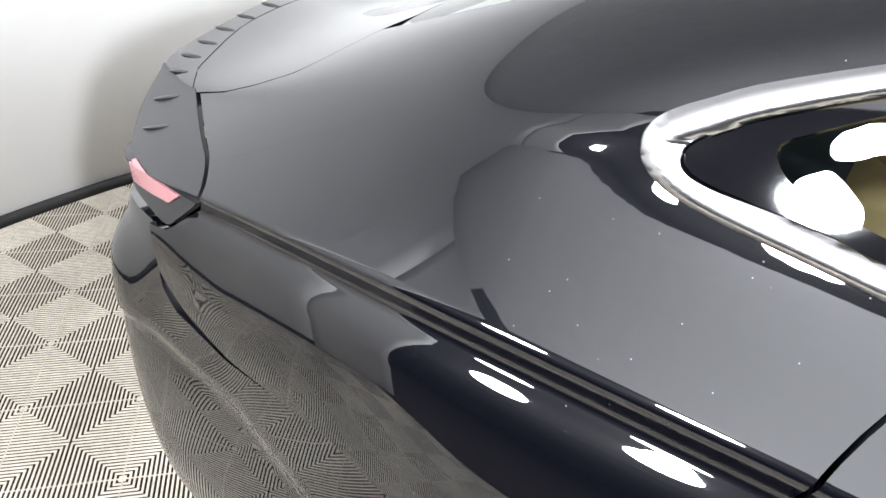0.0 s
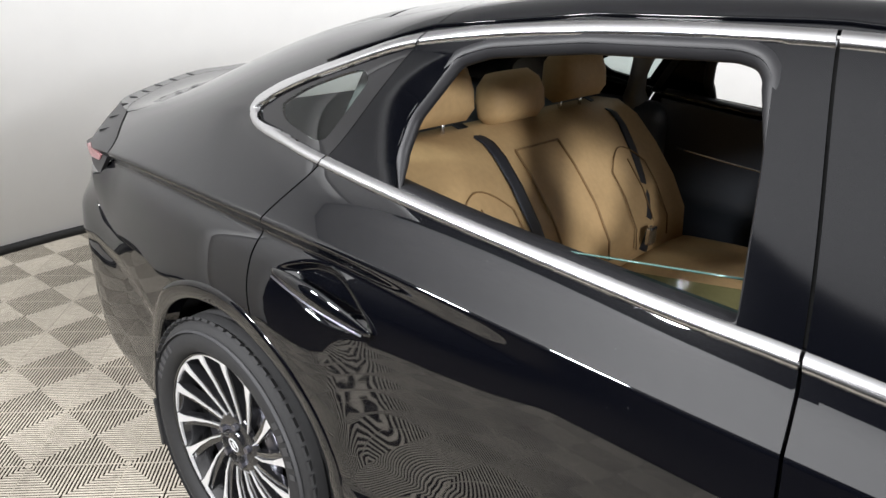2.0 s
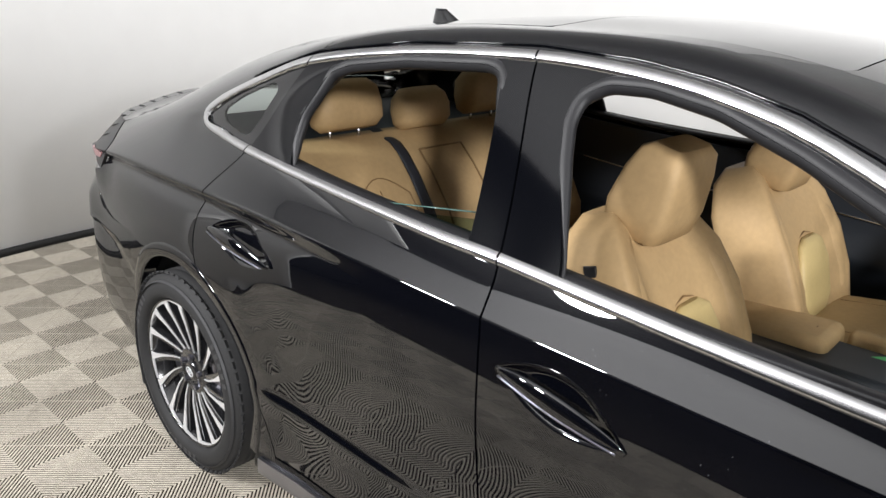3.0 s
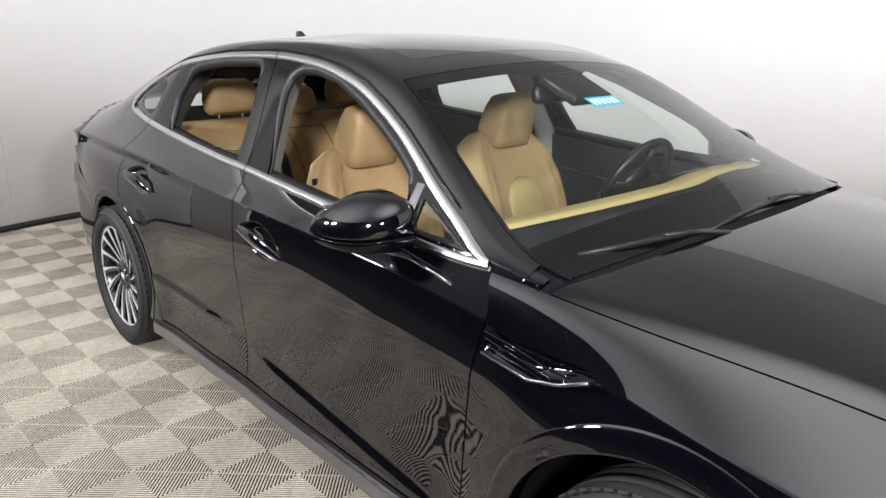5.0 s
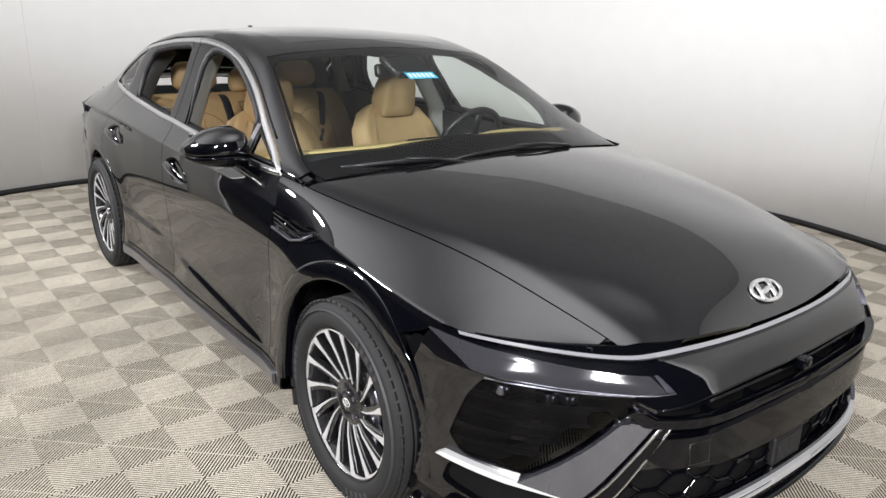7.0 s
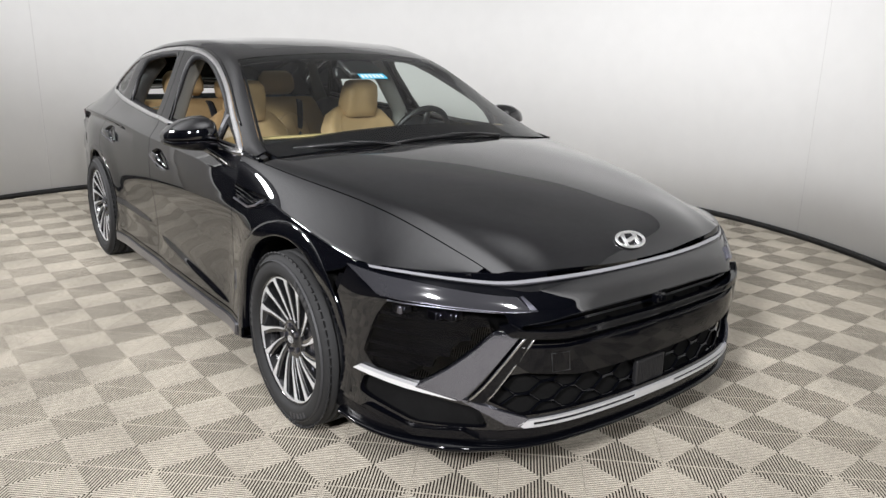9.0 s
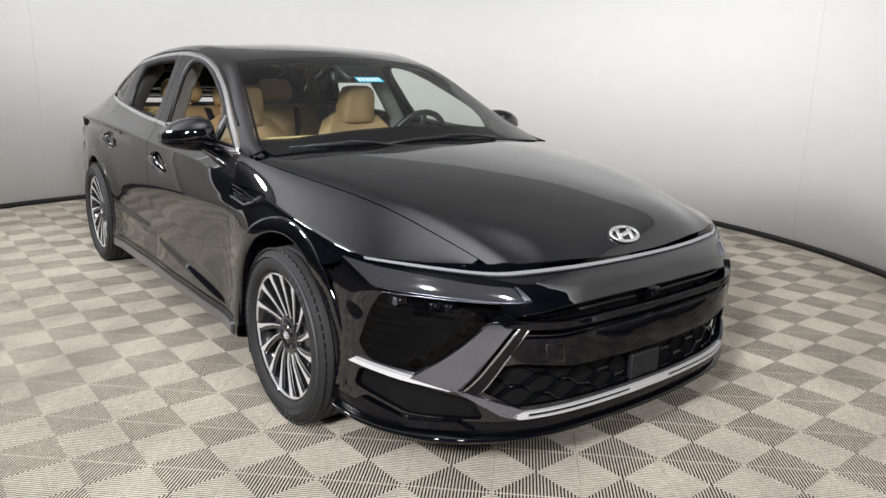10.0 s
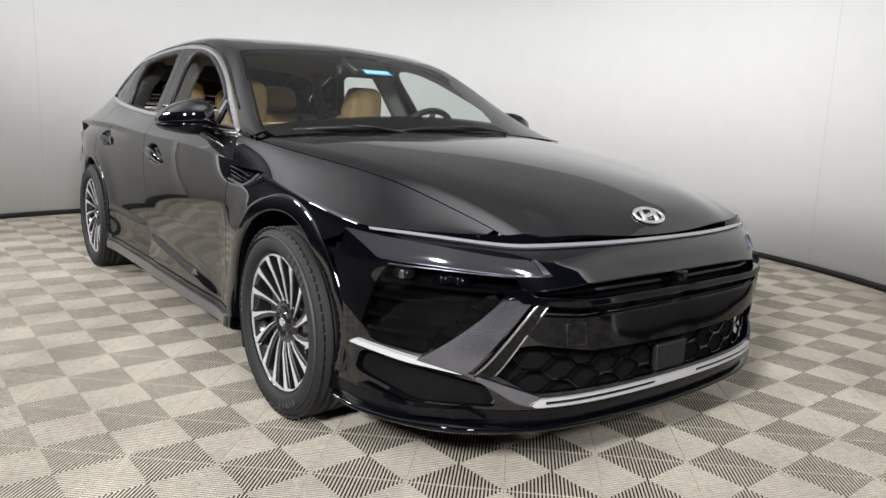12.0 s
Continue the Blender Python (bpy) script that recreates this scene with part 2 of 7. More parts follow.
def sdf(points, grow=0.0):
    """Signed distance to a closed outline in a plane, negative inside; grow rounds and widens it."""
    p = np.array(points, float)
    q = np.roll(p, -1, axis=0)

    def f(a, b):
        a, b = np.asarray(a, float), np.asarray(b, float)
        best = np.full(a.shape, 1e9)
        sign = np.ones(a.shape)
        for (x0, y0), (x1, y1) in zip(p, q):
            ex, ey, wx, wy = x1 - x0, y1 - y0, a - x0, b - y0
            t = np.clip((wx * ex + wy * ey) / (ex * ex + ey * ey + 1e-12), 0, 1)
            best = np.minimum(best, (wx - ex * t) ** 2 + (wy - ey * t) ** 2)
            c1, c2, c3 = b >= y0, b < y1, ex * wy > ey * wx
            sign = np.where((c1 & c2 & c3) | (~c1 & ~c2 & ~c3), -sign, sign)
        return sign * np.sqrt(best) - grow
    return f


def inside(points, grow=0.0):
    f = sdf(points, grow)
    return lambda a, b: -f(a, b)


def outside(points, grow=0.0):
    return sdf(points, grow)


def smooth_loop(points, n=6):
    """Closed outline rounded through its points (Catmull-Rom)."""
    p = np.array(points, float)
    out = []
    k = len(p)
    for i in range(k):
        p0, p1, p2, p3 = p[i - 1], p[i], p[(i + 1) % k], p[(i + 2) % k]
        for t in np.arange(n) / n:
            out.append(0.5 * ((2 * p1) + (p2 - p0) * t + (2 * p0 - 5 * p1 + 4 * p2 - p3) * t * t
                              + (3 * p1 - p0 - 3 * p2 + p3) * t ** 3))
    return np.array(out)


def round_corners(points, r=0.03, n=4):
    """Closed outline with rounded corners."""
    p = [np.array(q, float) for q in points]
    out = []
    for i, c in enumerate(p):
        a, b = p[i - 1], p[(i + 1) % len(p)]
        da, db = a - c, b - c
        la, lb = np.linalg.norm(da), np.linalg.norm(db)
        k = min(r, la * 0.45, lb * 0.45)
        s, e = c + da / la * k, c + db / lb * k
        for t in np.linspace(0, 1, n + 1):
            out.append((1 - t) ** 2 * s + 2 * t * (1 - t) * c + t * t * e)
    return np.array(out)


class Patch:
    """A piece of a smooth surface S(u, v) -> (N, 3), cut by functions of the plan (a, b) = plan(points)."""

    def __init__(self, S, u, v, plan, cuts=()):
        self.S, self.plan = S, plan
        u, v = np.asarray(u, float), np.asarray(v, float)
        uu, vv = np.meshgrid(u, v, indexing="ij")
        self.uv = [tuple(q) for q in np.stack([uu.ravel(), vv.ravel()], 1)]
        n = len(v)
        self.polys = [[i * n + j, (i + 1) * n + j, (i + 1) * n + j + 1, i * n + j + 1]
                      for i in range(len(u) - 1) for j in range(n - 1)]
        for c in cuts:
            self.cut(c)

    def value(self, f, uv):
        uv = np.asarray(uv, float).reshape(-1, 2)
        return f(*self.plan(self.S(uv[:, 0], uv[:, 1])))

    def cut(self, f):
        val = self.value(f, self.uv)
        pairs = {}
        for p in self.polys:
            for i, a in enumerate(p):
                b = p[(i + 1) % len(p)]
                if (val[a] >= 0) != (val[b] >= 0):
                    pairs.setdefault((min(a, b), max(a, b)), None)
        keys = list(pairs)
        if keys:
            A = np.array([self.uv[a] for a, b in keys])
            B = np.array([self.uv[b] for a, b in keys])
            sa = np.array([val[a] >= 0 for a, b in keys])
            lo, hi = np.zeros(len(keys)), np.ones(len(keys))
            for _ in range(12):
                mid = (lo + hi) / 2
                same = (self.value(f, A + (B - A) * mid[:, None]) >= 0) == sa
                lo, hi = np.where(same, mid, lo), np.where(same, hi, mid)
            cutp = A + (B - A) * ((lo + hi) / 2)[:, None]
            for k, q in zip(keys, cutp):
                pairs[k] = len(self.uv)
                self.uv.append(tuple(q))
        out = []
        for p in self.polys:
            q = []
            for i, a in enumerate(p):
                b = p[(i + 1) % len(p)]
                if val[a] >= 0:
                    q.append(a)
                if (val[a] >= 0) != (val[b] >= 0):
                    q.append(pairs[(min(a, b), max(a, b))])
            if len(q) >= 3:
                out.append(q)
        self.polys = out

    def arrays(self, out_from=None):
        used = sorted({i for p in self.polys for i in p})
        re = {a: i for i, a in enumerate(used)}
        uv = np.array([self.uv[i] for i in used])
        P = self.S(uv[:, 0], uv[:, 1])
        e = 1e-4
        N = np.cross(self.S(uv[:, 0] + e, uv[:, 1]) - self.S(uv[:, 0] - e, uv[:, 1]),
                     self.S(uv[:, 0], uv[:, 1] + e) - self.S(uv[:, 0], uv[:, 1] - e))
        N /= np.linalg.norm(N, axis=1)[:, None] + 1e-12
        polys = [[re[i] for i in p] for p in self.polys]
        c = np.array(out_from if out_from is not None else (0.0, 0.0, 0.55))
        ref = P - c
        if out_from is None:
            ref[:, 0] = np.where(np.abs(P[:, 0]) < 1.9, 0, ref[:, 0] * 0.5)
        if np.mean(np.sum(N * ref, 1)) < 0:
            N = -N
            polys = [p[::-1] for p in polys]
        # face winding must agree with N
        a, b, d = P[polys[0][0]], P[polys[0][1]], P[polys[0][2]]
        agree = 0
        for p in polys[:: max(1, len(polys) // 40)]:
            q = np.cross(P[p[1]] - P[p[0]], P[p[2]] - P[p[0]])
            agree += np.sign(np.dot(q, N[p[0]]))
        if agree < 0:
            polys = [p[::-1] for p in polys]
        return P, N, polys


def sheet(patches, lift=0.0, depth=0.012, chamfer=0.0015, mirrored=False, out_from=None, back=False):
    """A bmesh of patches, lifted off their surface, with a turned-in edge of the given depth."""
    bm = bmesh.new()
    for pt in patches if isinstance(patches, (list, tuple)) else [patches]:
        if not pt.polys:
            continue
        P, N, polys = pt.arrays(out_from)
        P = P + N * lift
        flip = np.array([1, -1, 1]) if mirrored else np.array([1, 1, 1])
        P, N = P * flip, N * flip
        vs = [bm.verts.new(p) for p in P]
        count = {}
        for p in polys:
            q = p[::-1] if mirrored else p
            try:
                f = bm.faces.new([vs[i] for i in q])
                f.smooth = True
            except ValueError:
                continue
            for i, a in enumerate(q):
                b = q[(i + 1) % len(q)]
                count.setdefault((min(a, b), max(a, b)), []).append((a, b))
        if depth > 0:
            rim = [e[0] for e in count.values() if len(e) == 1]
            ids = {i for e in rim for i in e}
            r0 = {i: bm.verts.new(P[i]) for i in ids}
            r1 = {i: bm.verts.new(P[i] - N[i] * depth) for i in ids}
            for a, b in rim:
                try:
                    bm.faces.new([r0[b], r0[a], r1[a], r1[b]]).smooth = True
                except ValueError:
                    pass
            if back:
                vb = [bm.verts.new(p) for p in P - N * depth]
                for p in polys:
                    q = p if mirrored else p[::-1]
                    try:
                        bm.faces.new([vb[i] for i in q]).smooth = True
                    except ValueError:
                        pass
    return bm


def part(name, bm, material, parent=None, label=""):
    """Links a bmesh as one mesh object under a thing or a part."""
    me = bpy.data.meshes.new(name)
    bm.to_mesh(me)
    bm.free()
    for m in material if isinstance(material, (list, tuple)) else [material]:
        me.materials.append(m)
    ob = new(name, me)
    if parent is not None:
        ob.parent = parent
    if label:
        ob["label"] = label
    return ob


def thing(name, label, category, at=(0, 0, 0), group="", kind=""):
    ob = new(name)
    ob.empty_display_size = 0.1
    ob.location = at
    return tagged(ob, label, category, group, kind)


def box(bm, center, size, bevel=0.0, rot=None, seg=2, smooth=False):
    g = bmesh.ops.create_cube(bm, size=1)
    m = Matrix.Translation(center) @ (rot if rot is not None else Matrix()) @ Matrix.Diagonal((*size, 1))
    bmesh.ops.transform(bm, matrix=m, verts=g["verts"])
    if bevel:
        edges = list({e for v in g["verts"] for e in v.link_edges})
        r = bmesh.ops.bevel(bm, geom=edges, offset=bevel, segments=seg, affect="EDGES", profile=0.5)
        if smooth:
            for f in r["faces"]:
                f.smooth = True
    return bm


def tube(bm, path, r, n=8, closed=False, flat=(1, 1), up=(0, 0, 1), caps=True, smooth=True):
    """A tube of radius r (a number or one per point) along a path."""
    p = [Vector(q) for q in path]
    k = len(p)
    rs = r if hasattr(r, "__len__") else [r] * k
    rings = []
    for i, c in enumerate(p):
        a, b = p[(i - 1) % k] if closed or i else p[0], p[(i + 1) % k] if closed or i < k - 1 else p[-1]
        t = (b - a).normalized()
        s = t.cross(Vector(up))
        s = s.normalized() if s.length > 1e-5 else t.orthogonal().normalized()
        w = s.cross(t).normalized()
        rings.append([bm.verts.new(c + rs[i] * (math.cos(2 * math.pi * j / n) * s * flat[0]
                                               + math.sin(2 * math.pi * j / n) * w * flat[1])) for j in range(n)])
    for i in range(k if closed else k - 1):
        A, B = rings[i], rings[(i + 1) % k]
        for j in range(n):
            f = bm.faces.new([A[j], A[(j + 1) % n], B[(j + 1) % n], B[j]])
            f.smooth = smooth
    if caps and not closed:
        bm.faces.new(rings[0][::-1])
        bm.faces.new(rings[-1])
    return bm


def lathe(bm, profile, axis_at, n=64, axis="y", smooth=True, closed=False):
    """Turns a profile of (along axis, radius) round an axis."""
    rings = []
    for h, r in profile:
        ring = []
        for j in range(n):
            a = 2 * math.pi * j / n
            d = {"y": (r * math.cos(a), h, r * math.sin(a)), "z": (r * math.cos(a), r * math.sin(a), h),
                 "x": (h, r * math.cos(a), r * math.sin(a))}[axis]
            ring.append(bm.verts.new(Vector(axis_at) + Vector(d)))
        rings.append(ring)
    m = len(rings)
    for i in range(m if closed else m - 1):
        A, B = rings[i], rings[(i + 1) % m]
        for j in range(n):
            bm.faces.new([A[j], B[j], B[(j + 1) % n], A[(j + 1) % n]]).smooth = smooth
    bmesh.ops.recalc_face_normals(bm, faces=bm.faces[:])
    return bm


def mirror_part(ob, parent, label=""):
    """The same part on the car's other side."""
    me = ob.data.copy()
    me.transform(Matrix.Diagonal((1, -1, 1, 1)))
    me.flip_normals()
    o = new(ob.name.split(".")[0], me)
    o.parent = parent
    if label or ob.get("label"):
        o["label"] = label or ob["label"]
    return o

# ---------------------------------------------------------------- room
def arc_wall(name, a0, a1, r0, r1, z0, z1, material, label, category, n=96, kind="structure"):
    """A curved wall between two angles, with thickness."""
    bm = bmesh.new()
    rings = []
    for i in range(n + 1):
        a = radians(a0 + (a1 - a0) * i / n)
        c, s = math.cos(a), math.sin(a)
        rings.append([bm.verts.new((BOOTH_X + r * c, BOOTH_Y + r * s, z)) for r, z in
                      ((r0, z0), (r0, z1), (r1, z1), (r1, z0))])
    for A, B in zip(rings, rings[1:]):
        for j in range(4):
            bm.faces.new([A[j], A[(j + 1) % 4], B[(j + 1) % 4], B[j]]).smooth = j == 0
    bm.faces.new(rings[0])
    bm.faces.new(rings[-1][::-1])
    bmesh.ops.recalc_face_normals(bm, faces=bm.faces[:])
    return tagged(part(name, bm, material), label, category, kind=kind)


WALL_FROM, WALL_TO = 12, 213
arc_wall("wall_curved", WALL_FROM, WALL_TO, BOOTH_R, BOOTH_R + 0.08, 0.0, BOOTH_H, WALL_PAINT,
         "smooth white curved wall of a photo booth", "wall")
arc_wall("baseboard", WALL_FROM, WALL_TO, BOOTH_R - 0.012, BOOTH_R - 0.0005, 0.0, 0.045, BASE_TRIM,
         "black trim strip along the foot of the wall", "baseboard")

# thin upright joints between the wall sheets
for a in (72, 192):
    arc_wall("trim", a - 0.025, a + 0.025, BOOTH_R - 0.0015, BOOTH_R + 0.001, 0.045, BOOTH_H, WALL_SEAM,
             "thin upright joint between wall sheets", "trim", n=2)

# outer dark hall round the booth
bm = bmesh.new()
bmesh.ops.create_cube(bm, size=1)
bmesh.ops.transform(bm, matrix=Matrix.Translation((0.5, -0.5, 1.9)) @ Matrix.Diagonal((15, 15, 4.4, 1)), verts=bm.verts)
bmesh.ops.delete(bm, geom=[f for f in bm.faces if abs(f.normal.z) > 0.9], context="FACES")
bmesh.ops.reverse_faces(bm, faces=bm.faces[:])
tagged(part("wall_outer", bm, DARK_CEIL), "dark walls of the hall outside", "wall", kind="structure")
bm = bmesh.new()
box(bm, (0.5, -0.5, 3.9), (15, 15, 0.1))
tagged(part("ceiling", bm, DARK_CEIL), "dark ceiling above the booth", "ceiling", kind="structure")

def cloth_mat():
    """Back-lit ceiling cloth, brightest under the lamps above it."""
    m = mat("grey_ceiling_cloth", (0.45, 0.45, 0.455), 0.9, var=0.1, scale=1.2)
    nt = m.node_tree
    geo = nt.nodes.new("ShaderNodeNewGeometry")
    total = None
    for (cx, cy), (rx, ry), glow in POOLS:
        mp = nt.nodes.new("ShaderNodeMapping")
        mp.inputs["Scale"].default_value = (1 / rx, 1 / ry, 0)
        mp.inputs["Location"].default_value = (-cx / rx, -cy / ry, 0)
        gr = nt.nodes.new("ShaderNodeTexGradient")
        gr.gradient_type = "SPHERICAL"
        rp = nt.nodes.new("ShaderNodeMapRange")
        rp.interpolation_type = "SMOOTHSTEP"
        rp.inputs["From Max"].default_value = 0.9
        rp.inputs["To Max"].default_value = glow
        rp.inputs["To Min"].default_value = CLOTH_DIM if total is None else 0.0
        nt.links.new(geo.outputs["Position"], mp.inputs["Vector"])
        nt.links.new(mp.outputs[0], gr.inputs["Vector"])
        nt.links.new(gr.outputs["Fac"], rp.inputs["Value"])
        if total is None:
            total = rp.outputs[0]
        else:
            ad = nt.nodes.new("ShaderNodeMath")
            nt.links.new(total, ad.inputs[0])
            nt.links.new(rp.outputs[0], ad.inputs[1])
            total = ad.outputs[0]
    b = nt.nodes["Principled BSDF"]
    b.inputs["Emission Color"].default_value = (*WHITE, 1)
    nt.links.new(total, b.inputs["Emission Strength"])
    return m


bm = bmesh.new()
lower = []
for a in np.linspace(0, 2 * math.pi, 96, endpoint=False):
    side = CLOTH_REACH if a < radians(219) else CLOTH_OPEN
    lower.append(bm.verts.new((BOOTH_X + CLOTH_REACH * math.cos(a), BOOTH_Y + side * math.sin(a), CLOTH_Z)))
upper = [bm.verts.new((v.co.x, v.co.y, CLOTH_Z + 0.05)) for v in lower]
bm.faces.new(lower[::-1])
bm.faces.new(upper)
for j in range(96):
    bm.faces.new([lower[j], lower[(j + 1) % 96], upper[(j + 1) % 96], upper[j]])
tagged(part("ceiling_cloth", bm, cloth_mat()), "white back-lit cloth ceiling stretched over the booth", "ceiling", kind="structure")

arc_wall("wall_return", WALL_TO, 221, BOOTH_R, BOOTH_R + 0.08, 0.0, BOOTH_H, WALL_PAINT,
         "white end sheet of the curved booth wall", "wall", n=8)

# ---------------------------------------------------------------- car body surface
WB = 1.42           # half the wheelbase
WHEEL_Z, WHEEL_R = 0.334, 0.334
SILL_Z = 0.278

w5 = spline([-2.42, -2.27, -2.06, -1.7, -1.29, -0.24, 0.4, 0.95, 1.42, 1.7, 1.87, 1.94, 2.04, 2.14, 2.222, 2.3],
            [0.715, 0.775, 0.812, 0.842, 0.864, 0.884, 0.886, 0.879, 0.878, 0.874, 0.862, 0.848, 0.792, 0.706, 0.614, 0.50])
z5 = spline([-2.42, -2.27, -2.06, -1.7, -1.29, -0.92, -0.24, 0.47, 0.92, 1.42, 1.7, 1.87, 1.94, 2.04, 2.14, 2.222, 2.3],
            [0.895, 0.908, 0.930, 0.946, 0.948, 0.942, 0.914, 0.893, 0.856, 0.795, 0.757, 0.739, 0.735, 0.734, 0.735, 0.736, 0.736])
w6 = spline([-2.42, -2.27, -2.06, -1.7, -1.214, -0.255, 0.3, 0.902, 1.072, 1.52, 2.067, 2.3],
            [0.630, 0.692, 0.720, 0.744, 0.765, 0.820, 0.832, 0.835, 0.819, 0.727, 0.625, 0.580])
z6 = spline([-2.42, -2.27, -2.06, -1.7, -1.45, -1.214, -0.889, -0.255, 0.215, 0.66, 0.902, 1.072, 1.3, 1.52, 1.81,
             2.067, 2.224, 2.32],
            [0.962, 0.965, 0.997, 1.046, 1.060, 1.060, 1.033, 1.004, 0.975, 0.960, 0.956, 0.942, 0.914, 0.888, 0.845,
             0.783, 0.737, 0.70])
w7c = spline([-2.42, -2.27, -2.0, -1.6, -1.2, -0.8, -0.34, 0.0, 0.18, 0.313, 0.55, 0.83, 0.98, 1.072, 1.2],
             [0.54, 0.595, 0.598, 0.632, 0.650, 0.618, 0.594, 0.602, 0.624, 0.648, 0.708, 0.783, 0.800, 0.790, 0.77])
z7c = spline([-2.42, -2.27, -2.0, -1.6, -1.4, -1.223, -1.028, -0.704, -0.35, -0.123, 0.036, 0.18, 0.313, 0.437, 0.548,
              0.649, 0.83, 0.93, 1.072, 1.2],
             [1.020, 1.016, 1.082, 1.192, 1.240, 1.289, 1.343, 1.386, 1.401, 1.389, 1.366, 1.332, 1.285, 1.229, 1.171,
              1.112, 1.022, 0.985, 0.953, 0.93])
w8c = spline([-2.42, -2.27, -1.972, -1.6, -1.2, -0.8, -0.34, 0.0, 0.2, 0.33, 0.55, 0.83, 1.0, 1.072, 1.2],
             [0.40, 0.45, 0.505, 0.535, 0.545, 0.522, 0.502, 0.52, 0.56, 0.595, 0.655, 0.735, 0.766, 0.755, 0.72])
z8c = spline([-2.42, -2.27, -1.972, -1.6, -1.2, -0.8, -0.34, 0.0, 0.2, 0.33, 0.55, 0.83, 1.0, 1.072, 1.2],
             [1.052, 1.048, 1.122, 1.246, 1.345, 1.408, 1.424, 1.406, 1.361, 1.316, 1.202, 1.048, 0.978, 0.960, 0.925])
zcc = spline([-2.42, -2.27, -2.1, -1.97, -1.6, -1.2, -0.8, -0.3, 0.0, 0.25, 0.4, 0.633, 0.9, 1.05, 1.2],
             [1.076, 1.074, 1.118, 1.160, 1.288, 1.387, 1.432, 1.446, 1.427, 1.386, 1.340, 1.243, 1.112, 1.035, 0.955])
# bonnet: ridge, shoulder and crown
w7h = spline([0.9, 1.072, 1.3, 1.52, 2.067, 2.3], [0.775, 0.745, 0.690, 0.650, 0.552, 0.508])
z7h = spline([0.9, 1.072, 1.3, 1.52, 1.81, 2.067, 2.224, 2.32, 2.37], [0.968, 0.958, 0.937, 0.914, 0.871, 0.808, 0.756, 0.708, 0.672])
w8h = spline([0.9, 1.072, 1.52, 2.067, 2.3], [0.47, 0.46, 0.43, 0.39, 0.36])
z8h = spline([0.9, 1.072, 1.3, 1.6, 2.0, 2.2, 2.3, 2.37], [0.985, 0.982, 0.966, 0.928, 0.850, 0.789, 0.732, 0.676])
zch = spline([0.9, 1.165, 1.3, 1.6, 2.0, 2.18, 2.26, 2.32, 2.37], [1.005, 0.990, 0.978, 0.943, 0.868, 0.808, 0.768, 0.718, 0.665])

# width of the flank along the car, and the change from row to row
wx = spline([-2.2, -2.05, -1.9, -1.6, -1.2, -0.4, 0.4, 1.0, 1.4, 1.7, 1.9, 2.0],
            [0.795, 0.826, 0.853, 0.886, 0.897, 0.899, 0.900, 0.899, 0.901, 0.886, 0.862, 0.845])
ROW_Z = (0.180, 0.205, 0.262, 0.40, 0.55, 0.72)
ROW_W = (-0.075, 0.004, 0.000, -0.014, -0.009, 0.002)
T_ALL = np.array([1.15, 1.0, 0.84, 0.68, 0.56, 0.28, 0.0])
T_HOOD = np.array([1.15, 1.0, 0.955, 0.90, 0.56, 0.28, 0.0])


def across_matrix(ts):
    """Natural cubic through mirrored section points, as a linear map from knot values to second derivatives."""
    t = np.concatenate([-ts, ts[-2::-1]])
    n = len(t)
    h = np.diff(t)
    a, b = np.eye(n), np.zeros((n, n))
    for i in range(1, n - 1):
        a[i, i - 1:i + 2] = h[i - 1], 2 * (h[i - 1] + h[i]), h[i]
        b[i, i - 1] += 6 / h[i - 1]
        b[i, i] -= 6 / h[i - 1] + 6 / h[i]
        b[i, i + 1] += 6 / h[i]
    return t, h, np.linalg.solve(a, b)


AC, AH = across_matrix(T_ALL), across_matrix(T_HOOD)


def across(system, vals, tq):
    t, h, m = system
    s = m @ vals
    j = np.arange(vals.shape[1])
    i = np.clip(np.searchsorted(t, tq) - 1, 0, len(t) - 2)
    d = tq - t[i]
    y0, y1, s0, s1, hh = vals[i, j], vals[i + 1, j], s[i, j], s[i + 1, j], h[i]
    return y0 + ((y1 - y0) / hh - hh * (2 * s0 + s1) / 6) * d + s0 / 2 * d ** 2 + (s1 - s0) / (6 * hh) * d ** 3


def section(x, bonnet):
    W5, Z5, W6, Z6 = w5(x), z5(x), w6(x), z6(x)
    if bonnet:
        W7, Z7, W8, Z8, ZC = w7h(x), z7h(x), w8h(x), z8h(x), zch(x)
        WM, ZM = (W6 + W7) / 2, (Z6 + Z7) / 2 + 0.004
    else:
        W7, Z7, W8, Z8, ZC = w7c(x), z7c(x), w8c(x), z8c(x), zcc(x)
        WM, ZM = (W6 + W7) / 2 + 0.006, (Z6 + Z7) / 2 + 0.003
    wh = [W5, W6, WM, W7, W8, W8 * 0.5, W8 * 0]
    zh = [Z5, Z6, ZM, Z7, Z8, ZC - (ZC - Z8) * 0.26, ZC]
    y = np.array([-q for q in wh] + wh[-2::-1])
    z = np.array(zh + zh[-2::-1])
    return y, z


